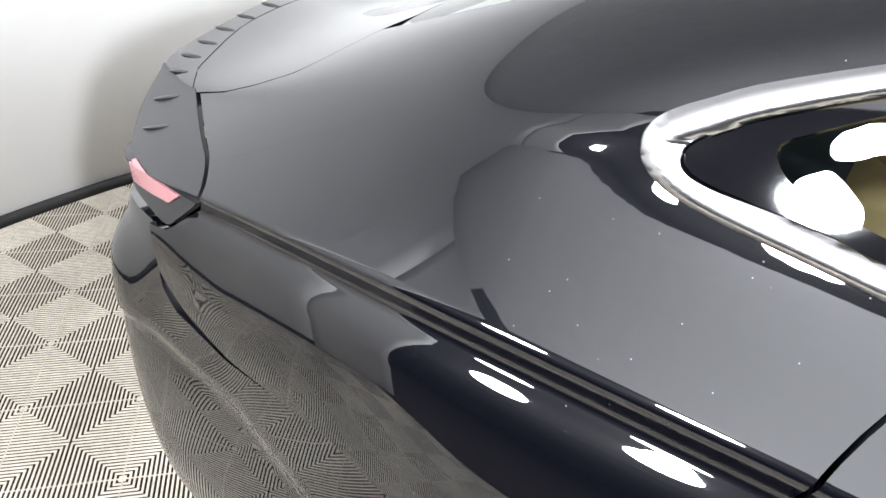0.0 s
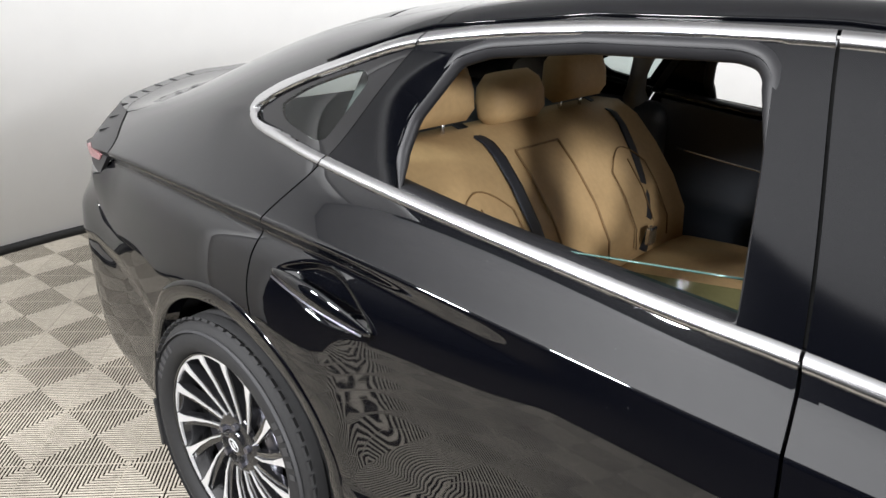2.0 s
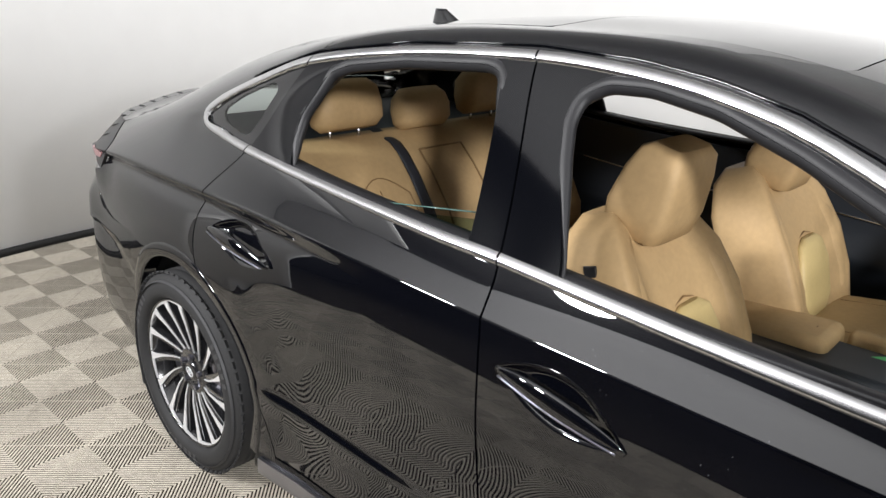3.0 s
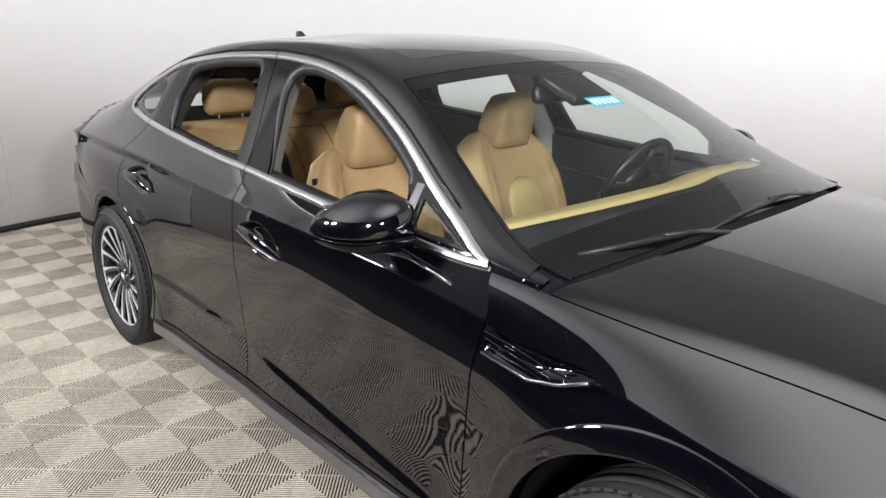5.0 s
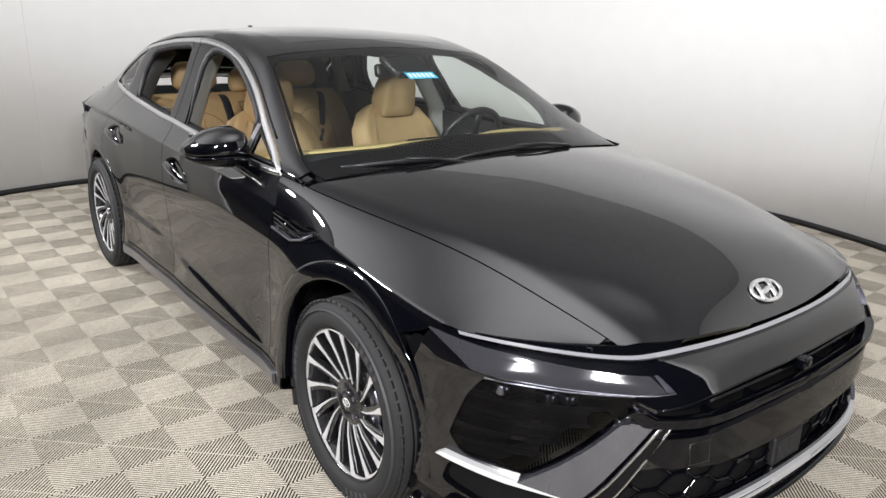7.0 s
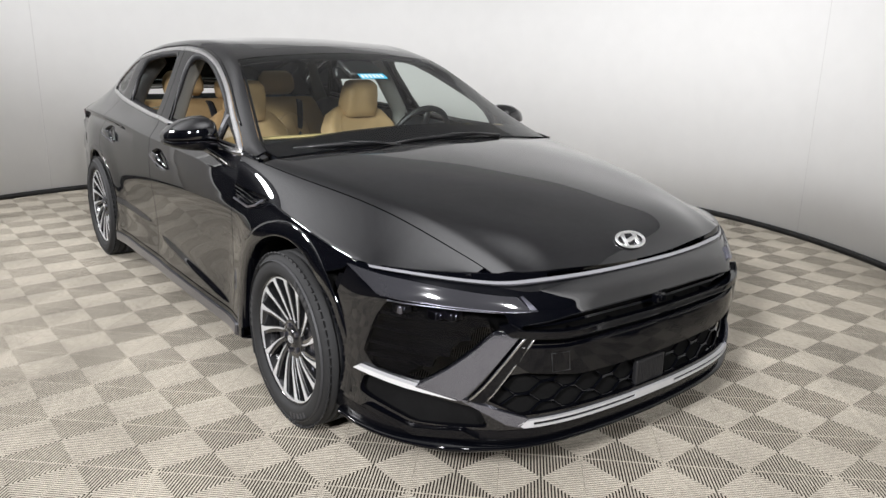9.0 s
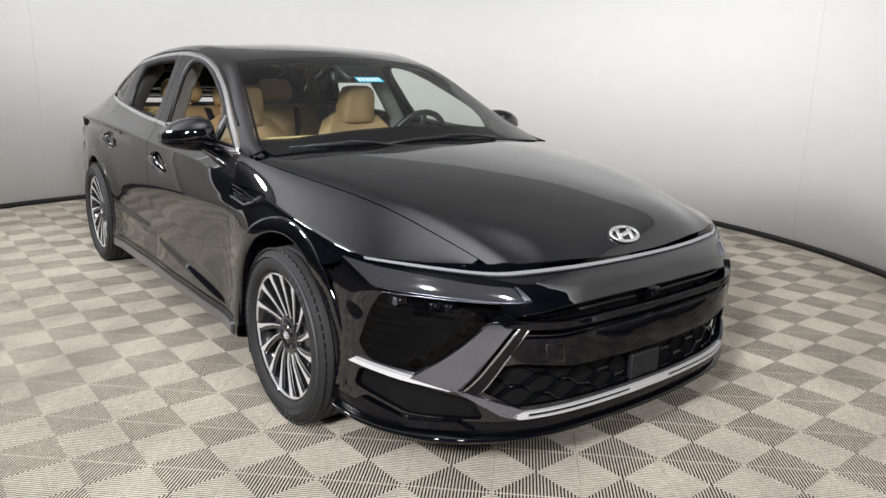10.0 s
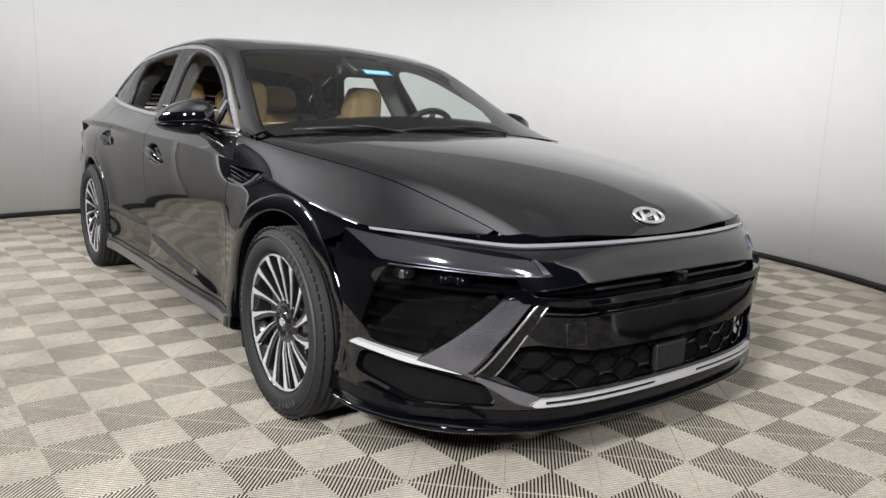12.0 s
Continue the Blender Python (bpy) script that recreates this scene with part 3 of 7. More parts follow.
def over(bonnet):
    """The upper body: u along the car, v from -1.15 (right crease) over 0 (middle) to 1.15."""
    def S(u, v):
        u, v = np.broadcast_arrays(np.asarray(u, float), np.asarray(v, float))
        y, z = section(u, bonnet)
        sys_ = AH if bonnet else AC
        vv = np.clip(v, -1.15, 1.15)
        P = np.stack([u, across(sys_, y, vv), across(sys_, z, vv)], 1)
        if not bonnet:
            # hollow between the shoulder and the foot of the side windows
            d = dlo(P[:, 0], P[:, 2])
            tail_end = np.clip((-0.95 - u) / 0.45, 0, 1)
            r = np.clip(d / (0.072 + 0.094 * tail_end), 0, 1)
            fade = np.clip((u + 2.0) / 0.5, 0, 1)
            k = 9.48 * r * (1 - r) ** 3 * (np.abs(vv) > 0.9) * np.clip((0.85 - u) / 0.3, 0, 1) * fade * fade * (3 - 2 * fade)
            P[:, 1] -= np.sign(P[:, 1]) * (0.0027 + 0.0014 * tail_end) * k
        return P
    return S


TOP, HOOD = over(False), over(True)


def low_rows(x):
    W = wx(x)
    Z5, W5 = z5(x), w5(x)
    zs = [np.minimum(z, Z5 - lim) for z, lim in zip(ROW_Z, (0.5, 0.47, 0.42, 0.32, 0.21, 0.13))] + [Z5 - 0.088, Z5]
    ws = [W + d for d in ROW_W] + [np.maximum(W - 0.003, W5 + 0.012), W5]
    return np.array(zs), np.array(ws)


def flank(bonnet=False):
    """The right flank: v 0 (under the sill) to 7 (crease), then on over the shoulder."""
    S_up = HOOD if bonnet else TOP

    def S(u, v):
        u, v = np.broadcast_arrays(np.asarray(u, float), np.asarray(v, float))
        zr, wr = low_rows(u)
        vl = np.clip(v, 0, 7)
        z, w = rows_curve(zr, vl), rows_curve(wr, vl)
        # swollen lips round the wheel arches
        for cx, swell in ((-WB, 0.015), (WB, 0.026)):
            d = np.hypot(u - cx, z - WHEEL_Z)
            w = w + swell * np.exp(-((d - 0.42) / 0.12) ** 2) * np.clip((Z_TOP(u) - z) / 0.22, 0, 1)
        # slanting ledges low on the doors
        for x0, x1, za, zb in ((-1.10, -0.22, 0.470, 0.452), (-0.20, 0.96, 0.416, 0.298)):
            zl = za + (zb - za) * (u - x0) / (x1 - x0)
            fade = np.clip((u - x0) / 0.18, 0, 1) * np.clip((x1 - u) / 0.30, 0, 1)
            below = np.clip((zl - z) / 0.030, 0, 1)
            w = w + 0.0105 * fade * below * below * (3 - 2 * below) * np.exp(-np.clip(zl - 0.03 - z, 0, 1) / 0.20)
        # undercut below the rear shoulder line
        d = z5(u) - z
        cut = np.clip((-0.55 - u) / 0.5, 0, 1) * np.clip((u + 2.2) / 0.1, 0, 1)
        k = np.clip(d / 0.040, 0, 1)
        w = w - 0.025 * cut * k * k * (3 - 2 * k) * np.exp(-np.clip(d - 0.040, 0, 1) / 0.060)
        low = np.stack([u, -w, z], 1)
        up = S_up(u, -(1.15 - np.clip(v - 7, 0, 7.6) * 0.15))
        return np.where((v <= 7)[:, None], low, up)
    return S


Z_TOP = lambda u: z5(u) - 0.02
FLANK, FLANK_F = flank(), flank(True)
V_LOW = np.concatenate([np.linspace(0, 2, 9), np.linspace(2, 4.6, 56)[1:], np.linspace(4.6, 6, 9)[1:], np.linspace(6, 7, 18)[1:]])
V_BELT = np.concatenate([[7.05, 7.14, 7.3, 7.5, 7.75], np.linspace(8, 8.5, 4)])


def xz(P):
    return P[:, 0], P[:, 2]


def xy(P):
    return P[:, 0], P[:, 1]


def steps(a, b, d):
    return np.linspace(a, b, max(2, int(round(abs(b - a) / d)) + 1))


# side outline of the glass area, chrome to chrome
DLO = np.array([(-1.524, 1.125), (-1.518, 1.141), (-1.503, 1.154), (-1.474, 1.170), (-1.415, 1.198), (-1.223, 1.268), (-1.028, 1.328), (-0.704, 1.370),
                (-0.353, 1.384), (-0.123, 1.371), (0.036, 1.348), (0.18, 1.313), (0.313, 1.263), (0.437, 1.208),
                (0.548, 1.150), (0.649, 1.093), (0.83, 1.004), (0.915, 0.956), (0.658, 0.955), (0.334, 0.966),
                (0.078, 0.980), (-0.245, 1.001), (-0.472, 1.008), (-0.889, 1.029), (-1.211, 1.056), (-1.361, 1.073),
                (-1.440, 1.082), (-1.488, 1.092), (-1.515, 1.107)])
dlo = sdf(smooth_loop(DLO, 4))


def cut_x(zs, xs):
    f = spline(zs, xs)
    return lambda a, b: a - f(b)


GAP = 0.0026
rear_cut = cut_x([0.20, 0.28, 0.353, 0.436, 0.535, 0.61, 0.70, 0.80, 0.885, 0.95, 1.064, 1.20, 1.328, 1.4],
                 [-0.90, -0.925, -0.968, -1.035, -1.122, -1.19, -1.262, -1.308, -1.306, -1.290, -1.214, -1.118, -1.028, -0.98])
mid_cut = cut_x([0.2, 0.37, 0.60, 0.82, 0.922, 1.003, 1.371, 1.45], [-0.205, -0.21, -0.224, -0.232, -0.243, -0.256, -0.342, -0.36])
front_cut = cut_x([0.2, 0.335, 0.45, 0.60, 0.757, 0.82, 0.90, 0.956, 1.1], [0.897, 0.889, 0.893, 0.905, 0.925, 0.936, 0.938, 0.912, 0.83])


def ahead(f, gap=GAP):
    return lambda a, b: f(a, b) - gap


def behind(f, gap=GAP):
    return lambda a, b: -f(a, b) - gap


def above(z):
    return lambda a, b: b - z


def below_z(z):
    return lambda a, b: z - b


def arch(cx, r):
    return lambda a, b: np.hypot(a - cx, b - WHEEL_Z) - r


ARCH_R, ARCH_F = 0.383, 0.388
below_dlo = lambda a, b: dlo(a, b) - 0.001
out_dlo = lambda a, b: dlo(a, b) - 0.001
belt_top = lambda a, b: z6(a) + 0.03 - b

car = thing("car", "glossy black four-door sedan with tan seats and open windows", "car")

# rear quarter with the C-pillar, up to the roof and rear glass
lamp_edge = sdf(round_corners([(-2.30, 1.02), (-2.262, 0.998), (-2.10, 0.958), (-2.062, 0.930), (-2.085, 0.905),
                               (-2.166, 0.843), (-2.32, 0.86), (-2.6, 0.9), (-2.6, 1.1)], 0.02))
def bumper_top(x):
    return np.interp(x, [-2.4, -2.215, -2.195, -2.16, -2.02, -1.88, -1.78, -1.70], [0.832, 0.835, 0.735, 0.706, 0.694, 0.704, 0.712, 0.70])


def lid_side(x):
    return np.interp(x, [-2.30, -2.268, -2.19, -2.14, -2.083, -2.053, -2.006, -1.95], [0.66, 0.652, 0.652, 0.637, 0.608, 0.560, 0.470, 0.40])


def strip_edge(y):
    return np.interp(np.abs(y), [0, 0.25, 0.427, 0.495, 0.596, 0.652, 0.8], [-2.412, -2.408, -2.388, -2.365, -2.32, -2.268, -2.1])


quarter_cuts = [behind(rear_cut), arch(-WB, ARCH_R), lambda a, b: np.where(a < -1.6, b - bumper_top(a) - GAP, 1.0),
                lambda a, b: lamp_edge(a, b) - GAP, out_dlo, lambda a, b: a + 2.27, lambda a, b: np.where(b < 0.90, a + 2.20, 1.0)]
V_UP = np.concatenate([[7.05, 7.14, 7.3, 7.5, 7.75], np.linspace(8, 11.0, 20)])


q = Patch(FLANK, steps(-2.27, -0.84, 0.028), np.concatenate([V_LOW[V_LOW > 1.9], V_UP]), xz, quarter_cuts)
q.plan = xy
q.cut(lambda a, b: np.where(a < -1.985, np.abs(b) - lid_side(a) - GAP, 1.0))
quarter = part("quarter_panel", sheet(q, depth=0.012), PAINT, car)
mirror_part(quarter, car)

def lens(a, b, hi, lo, n=14):
    """Pointed lens from a to b, bulging hi above and lo below."""
    a, b = np.array(a, float), np.array(b, float)
    d = b - a
    nrm = np.array([-d[1], d[0]]) / np.linalg.norm(d)
    if nrm[1] < 0:
        nrm = -nrm
    t = np.linspace(0, 1, n)
    f = np.sin(np.pi * t) ** 0.85
    up = [a + d * k + nrm * hi * s for k, s in zip(t, f)]
    dn = [a + d * k - nrm * lo * s for k, s in zip(t, f)]
    return np.array(up + dn[-2:0:-1])


HANDLE_R, HANDLE_F = ((-1.222, 0.866), (-0.930, 0.824)), ((-0.189, 0.841), (0.092, 0.790))
HANDLE_RISE = (0.060, 0.046)

# doors
for name, f0, f1, xa, xb in (("rear_door", rear_cut, mid_cut, -1.36, -0.18), ("front_door", mid_cut, front_cut, -0.30, 0.99)):
    cuts = [ahead(f0), behind(f1), above(SILL_Z), arch(-WB, ARCH_R + 0.001), below_dlo, belt_top,
            outside(lens(*(HANDLE_R if name == "rear_door" else HANDLE_F), *HANDLE_RISE))]
    q = Patch(FLANK, steps(xa, xb, 0.026), np.concatenate([V_LOW[V_LOW > 1.9], V_BELT]), xz, cuts)
    skin = part(name, sheet(q, depth=0.014), PAINT, car, "glossy black " + name.replace("_", " ") + " with its window lowered")
    mirror_part(skin, car)
    if name == "rear_door":
        REAR_DOOR = skin
    else:
        FRONT_DOOR = skin

# front wing
VENT = round_corners([(0.944, 0.850), (0.99, 0.842), (1.12, 0.838), (1.21, 0.838), (1.252, 0.829), (1.17, 0.792), (1.09, 0.772), (0.955, 0.786)], 0.012)
wing_front = sdf([(2.6, 0.728), (2.215, 0.728), (2.17, 0.7345), (1.94, 0.7335), (1.885, 0.7365), (1.872, 0.7355), (1.80, 0.694), (1.66, 0.640), (1.6, 0.3), (1.6, 0.05), (2.6, 0.05)])
q = Patch(FLANK_F, steps(0.86, 2.23, 0.022), np.concatenate([V_LOW[V_LOW > 1.9], [7.05, 7.14, 7.3, 7.5, 7.65, 7.75, 7.85, 7.93, 7.985]]), xz,
          [ahead(front_cut), arch(WB, ARCH_F), above(SILL_Z), lambda a, b: wing_front(a, b) - GAP, lambda a, b: 2.19 - a, outside(VENT)])
wing = part("front_wing", sheet(q, depth=0.012), PAINT, car)
mirror_part(wing, car)

# flat lips round the wheel arches
def arch_lip(cx, S, r_in, r_out, a0, a1):
    vg = np.linspace(0, 7.95, 300)
    bm = bmesh.new()
    rings = []
    for a in np.radians(np.linspace(a0, a1, 64)):
        ring = []
        for r, lift in ((r_out, -0.001), (r_out - 0.002, 0.0022), (r_out - 0.012, 0.0030), (r_in + 0.008, 0.0036), (r_in + 0.002, 0.0015), (r_in, -0.006), (r_in, -0.045)):
            x, z = cx + r * math.cos(a), WHEEL_Z + r * math.sin(a)
            P = S(np.full(300, x), vg)
            k = np.argsort(P[:, 2])
            ring.append(bm.verts.new((x, float(np.interp(z, P[k, 2], P[k, 1])) - lift, z)))
        rings.append(ring)
    for A, B in zip(rings, rings[1:]):
        for j in range(6):
            bm.faces.new([A[j], A[j + 1], B[j + 1], B[j]]).smooth = True
    bmesh.ops.recalc_face_normals(bm, faces=bm.faces[:])
    o = part("arch_lip", bm, PAINT, car, "gloss black wheel arch lip")
    mirror_part(o, car)


arch_lip(WB, FLANK_F, ARCH_F - 0.004, 0.444, -8, 192)
arch_lip(-WB, FLANK, ARCH_R - 0.004, 0.425, -12, 186)

# sill with its bright lower strip
q = Patch(FLANK, steps(-1.02, 1.02, 0.04), np.concatenate([np.linspace(0, 2, 9), [2.06, 2.10]]), xz,
          [arch(-WB, ARCH_R), arch(WB, ARCH_F), below_z(SILL_Z - 0.003)])
sill = part("sill", sheet(q, depth=0.01), GLOSS_BLACK, car, "gloss black side sill")
mirror_part(sill, car)
q = Patch(FLANK, steps(-0.99, 0.965, 0.04), np.interp(np.linspace(0.196, 0.250, 8), ROW_Z, np.arange(6.0)), xz,
          [arch(-WB, ARCH_R + 0.02), arch(WB, ARCH_F + 0.03)])
panel = part("sill_panel", sheet(q, lift=0.010, depth=0.012), SILL_GREY, sill, "dark grey satin sill panel")
twin = [o for o in car.children if o.name.startswith("sill.")][0]
mirror_part(panel, twin)
bm = bmesh.new()
tube(bm, [Vector((x, -float(wx(x)) - 0.0085 + 0.012, 0.1955)) for x in steps(-0.97, 0.95, 0.06)], 0.0026, 8)
edge = part("sill_edge", bm, DARK_CHROME, sill, "bright lower edge of the sill")
mirror_part(edge, twin)

# roof rail and A-pillar (outside the glass outline, ahead of the quarter panel)
rail_cuts = [out_dlo, ahead(rear_cut, 0.0), lambda a, b: b - z6(a) - 0.002,
             lambda a, b: 1.000 - a]
q = Patch(TOP, steps(-1.12, 1.12, 0.024), -np.concatenate([np.linspace(0.562, 0.68, 8), np.linspace(0.70, 1.02, 18)]), xz, rail_cuts)
rail = part("roof_rail", sheet(q, depth=0.012), PAINT, car)
mirror_part(rail, car)
q = Patch(TOP, steps(0.94, 1.04, 0.02), -np.linspace(0.60, 0.985, 16), xz, [])
filler = part("cowl_side", sheet(q, lift=-0.005, depth=0.01), PAINT, car, "gloss black panel at the foot of the windscreen pillar")
mirror_part(filler, car)


def span(a, b, n):
    return np.linspace(a, b, n)


# roof: painted front strip and sides, two dark glass panels
q = Patch(TOP, steps(-1.36, 0.34, 0.03), span(-0.562, 0.562, 29), xy,
          [lambda a, b: 0.318 - 0.02 * (b / 0.6) ** 2 + 0.0 - a, lambda a, b: a + 1.285 - 0.16 * b ** 2,
           outside(round_corners([(0.19, -0.452), (0.19, 0.452), (-1.06, 0.475), (-1.06, -0.475)], 0.05))])
part("roof", sheet(q, depth=0.01, out_from=(0, 0, 0.5)), PAINT, car)
for x0, x1 in ((-0.435, 0.186), (-1.056, -0.441)):
    q = Patch(TOP, steps(x0 - 0.02, x1 + 0.02, 0.03), span(-0.562, 0.562, 29), xy,
              [inside(round_corners([(x1, -0.449), (x1, 0.449), (x0, 0.470), (x0, -0.470)], 0.03))])
    part("roof_glass", sheet(q, depth=0.01, out_from=(0, 0, 0.5)), ROOF_GLASS, car, "dark glass roof panel")

# bonnet
hood_front = spline([-0.75, -0.6, -0.5, -0.3, 0, 0.3, 0.5, 0.6, 0.75], [2.12, 2.224, 2.266, 2.305, 2.320, 2.305, 2.266, 2.224, 2.12])
q = Patch(HOOD, steps(1.05, 2.345, 0.022), np.concatenate([-span(0.998, 0.90, 6), -span(0.885, 0, 22), span(0, 0.885, 22)[1:], span(0.90, 0.998, 6)]), xy,
          [lambda a, b: hood_front(b) - a, lambda a, b: a - (1.163 - 0.135 * b * b)])
bonnet = part("bonnet", sheet(q, depth=0.02, out_from=(1.6, 0, 0)), PAINT, car, "long glossy black bonnet with side ridges")

# boot lid with spoiler, and rear glass
deck_tail = spline([-0.8, -0.66, -0.5, -0.25, 0, 0.25, 0.5, 0.66, 0.8], [-2.24, -2.385, -2.425, -2.455, -2.465, -2.455, -2.425, -2.385, -2.24])
glass_foot = lambda b: -2.005 + 0.12 * np.asarray(b) ** 2
LID_V = np.concatenate([-span(0.985, 0.56, 16), span(-0.54, 0.54, 19), span(0.56, 0.985, 16)])
q = Patch(TOP, steps(-2.44, -1.93, 0.02), LID_V, xy,
          [lambda a, b: a - strip_edge(b) - GAP, lambda a, b: glass_foot(b) - 0.004 - a, lambda a, b: lid_side(a) - np.abs(b)])
boot = part("boot_lid", sheet(q, depth=0.02, out_from=(-1.9, 0, 0)), PAINT, car, "black boot lid with a small lip spoiler")
q = Patch(TOP, steps(-2.50, -2.20, 0.012), LID_V, xy,
          [lambda a, b: a - deck_tail(b) - 0.002, lambda a, b: strip_edge(b) - a, lambda a, b: lid_side(a) + 0.02 * (a < -2.268) - np.abs(b)])
part("spoiler_lip", sheet(q, depth=0.02, out_from=(-1.9, 0, 0)), PAINT, boot, "black lip spoiler along the boot edge")
q = Patch(TOP, steps(-2.03, -1.26, 0.03), span(-0.552, 0.552, 25), xy,
          [lambda a, b: a - glass_foot(b), lambda a, b: -1.291 + 0.16 * b ** 2 - a])
rear_glass = part("rear_glass", sheet(q, depth=0.004, out_from=(-1.6, 0, 0)), DARK_GLASS, car, "curved tinted rear glass")

# windscreen with its black border
ws_top = lambda b: 0.322 - 0.02 * (np.asarray(b) / 0.6) ** 2
ws_plan = [lambda a, b: a - ws_top(b), lambda a, b: 1.128 - 0.10 * b * b - a]
q = Patch(TOP, steps(0.28, 1.14, 0.03), span(-0.559, 0.559, 25), xy, ws_plan)
screen = part("windscreen", sheet(q, depth=0.004, out_from=(0.6, 0, 0)), GLASS, car, "clear raked windscreen")
screen.visible_shadow = False
pane = lambda a, b: np.minimum(np.minimum(a - ws_top(b) - 0.055 - 0.05 * np.exp(-(b / 0.16) ** 4), 1.005 - 0.11 * b * b - a),
                               w8c(a) - 0.014 - np.abs(b))
q = Patch(TOP, steps(0.28, 1.14, 0.02), span(-0.559, 0.559, 49), xy, ws_plan + [lambda a, b: -pane(a, b)])
part("windscreen_border", sheet(q, lift=-0.0045, depth=0.001, out_from=(0.6, 0, 0)), FRIT, car, "black border of the windscreen")

# ---------------------------------------------------------------- side windows, frames, chrome
V_SIDE = -np.concatenate([np.linspace(1.06, 0.62, 40)])
GR_V = np.linspace(-1.05, -0.60, 400)


def side_y(x, z):
    """y of the right greenhouse at a place of the side view."""
    P = TOP(np.full(400, float(x)), GR_V)
    return float(np.interp(z, P[:, 2], P[:, 1]))


def on_side(points, inset=0.0):
    return [Vector((x, side_y(x, z) + inset, z)) for x, z in points]


def band(x):
    return 0.0195 + 0.009 * np.exp(-((np.asarray(x) + 1.50) / 0.10) ** 2)


V_TRIM = -np.linspace(1.06, 0.62, 120)


def trim_S(u, v):
    """The side surface with a rounded swelling across the width of the trim."""
    P = TOP(u, v).copy()
    t = np.clip(-dlo(P[:, 0], P[:, 2]) / band(P[:, 0]), 0, 1)
    k = np.sqrt(np.clip(1 - (2 * t - 1) ** 2, 0, 1))
    P[:, 1] += np.sign(-P[:, 1]) * -0.0060 * k
    P[:, 2] += 0.0016 * k
    return P


# inner edge of the trim, rounded at the tail of the quarter window
tip = sdf(smooth_loop(np.array([(-1.20, 1.254), (-1.30, 1.219), (-1.38, 1.187), (-1.44, 1.159), (-1.472, 1.139), (-1.484, 1.124), (-1.476, 1.110),
                                (-1.45, 1.103), (-1.40, 1.0985), (-1.34, 1.0925), (-1.20, 1.078)]), 4))
trim_in = lambda a, b: np.where(a < -1.30, tip(a, b), dlo(a, b) + band(a))
in_band = [lambda a, b: -dlo(a, b), trim_in]
in_frame = lambda a, b: -trim_in(a, b) - 0.0015

OPEN_R = round_corners([(-0.996, 1.046), (-1.022, 1.110), (-1.012, 1.180), (-0.942, 1.292), (-0.882, 1.314), (-0.70, 1.338), (-0.460, 1.349),
                        (-0.425, 1.341), (-0.404, 1.320), (-0.380, 1.215), (-0.342, 1.018), (-0.60, 1.026)], 0.016)
OPEN_F = round_corners([(-0.118, 0.998), (-0.128, 1.035), (-0.200, 1.185), (-0.224, 1.262), (-0.216, 1.308), (-0.168, 1.336), (-0.08, 1.337), (0.054, 1.314),
                        (0.202, 1.265), (0.338, 1.207), (0.457, 1.152), (0.540, 1.106), (0.572, 1.03), (0.575, 0.982), (0.30, 0.986)], 0.02)
OPEN_T = round_corners([(0.608, 1.068), (0.612, 0.985), (0.835, 0.978), (0.80, 0.992)], 0.012)
QUARTER_CLEAR = round_corners([(-1.415, 1.148), (-1.385, 1.118), (-1.262, 1.096), (-1.232, 1.104), (-1.142, 1.232), (-1.165, 1.250),
                               (-1.22, 1.236), (-1.33, 1.195)], 0.03)

for holder, f0, f1, x0, x1, opens, nm in (
        (REAR_DOOR, rear_cut, mid_cut, -1.30, -0.22, [OPEN_R], "rear"), (FRONT_DOOR, mid_cut, front_cut, -0.40, 0.95, [OPEN_F, OPEN_T], "front")):
    twin = [o for o in car.children if o.name.startswith(holder.name.split(".")[0]) and o is not holder][0]
    q = Patch(trim_S, steps(x0, x1, 0.016), V_TRIM, xz, [ahead(f0), behind(f1)] + in_band)
    o = part("window_trim", sheet(q, lift=0.0025, depth=0.012), CHROME, holder, "satin chrome window trim")
    mirror_part(o, twin)
    q = Patch(TOP, steps(x0, x1, 0.02), V_SIDE, xz, [ahead(f0), behind(f1), in_frame] + [outside(w) for w in opens])
    o = part("window_frame", sheet(q, lift=0.001, depth=0.02), GLOSS_BLACK, holder, "gloss black window frame")
    mirror_part(o, twin)
    for k, w in enumerate(opens):
        bm = bmesh.new()
        # thick at the back and along the top, a thin lip along the sill and the pillar ahead
        thin = [np.clip((1.085 - z) / 0.03, 0, 1) if x < -0.45 or nm == "front" else np.clip((1.30 - z) / 0.05, 0, 1) for x, z in w]
        r = [float(0.0158 - 0.0108 * q) for q in thin] if k == 0 else 0.006
        tube(bm, on_side(w, 0.012 if k == 0 else 0.006), r, 10, closed=True, up=(0, 1, 0), flat=(1.15, 0.8))
        o = part("window_seal", bm, SEAL, holder, "grey-black rubber window seal")
        mirror_part(o, twin)

# dark backing behind the upright door gaps
for f, x0, x1 in ((rear_cut, -1.30, -0.95), (mid_cut, -0.40, -0.20)):
    q = Patch(TOP, steps(x0, x1, 0.012), V_SIDE, xz, [lambda a, b: 0.014 - np.abs(f(a, b)), lambda a, b: -dlo(a, b) - 0.004])
    o = part("pillar_backing", sheet(q, lift=-0.010, depth=0.004), MATT_BLACK, car, "dark pillar behind the door gap")
    mirror_part(o, car)

# small fixed pane ahead of the front door's window, and its bar
q = Patch(TOP, steps(0.56, 0.9, 0.02), V_SIDE, xz, [inside(OPEN_T, 0.004)])
o = part("corner_pane", sheet(q, lift=-0.010, depth=0.003), GLASS, FRONT_DOOR, "small fixed corner window")
o.visible_shadow = False

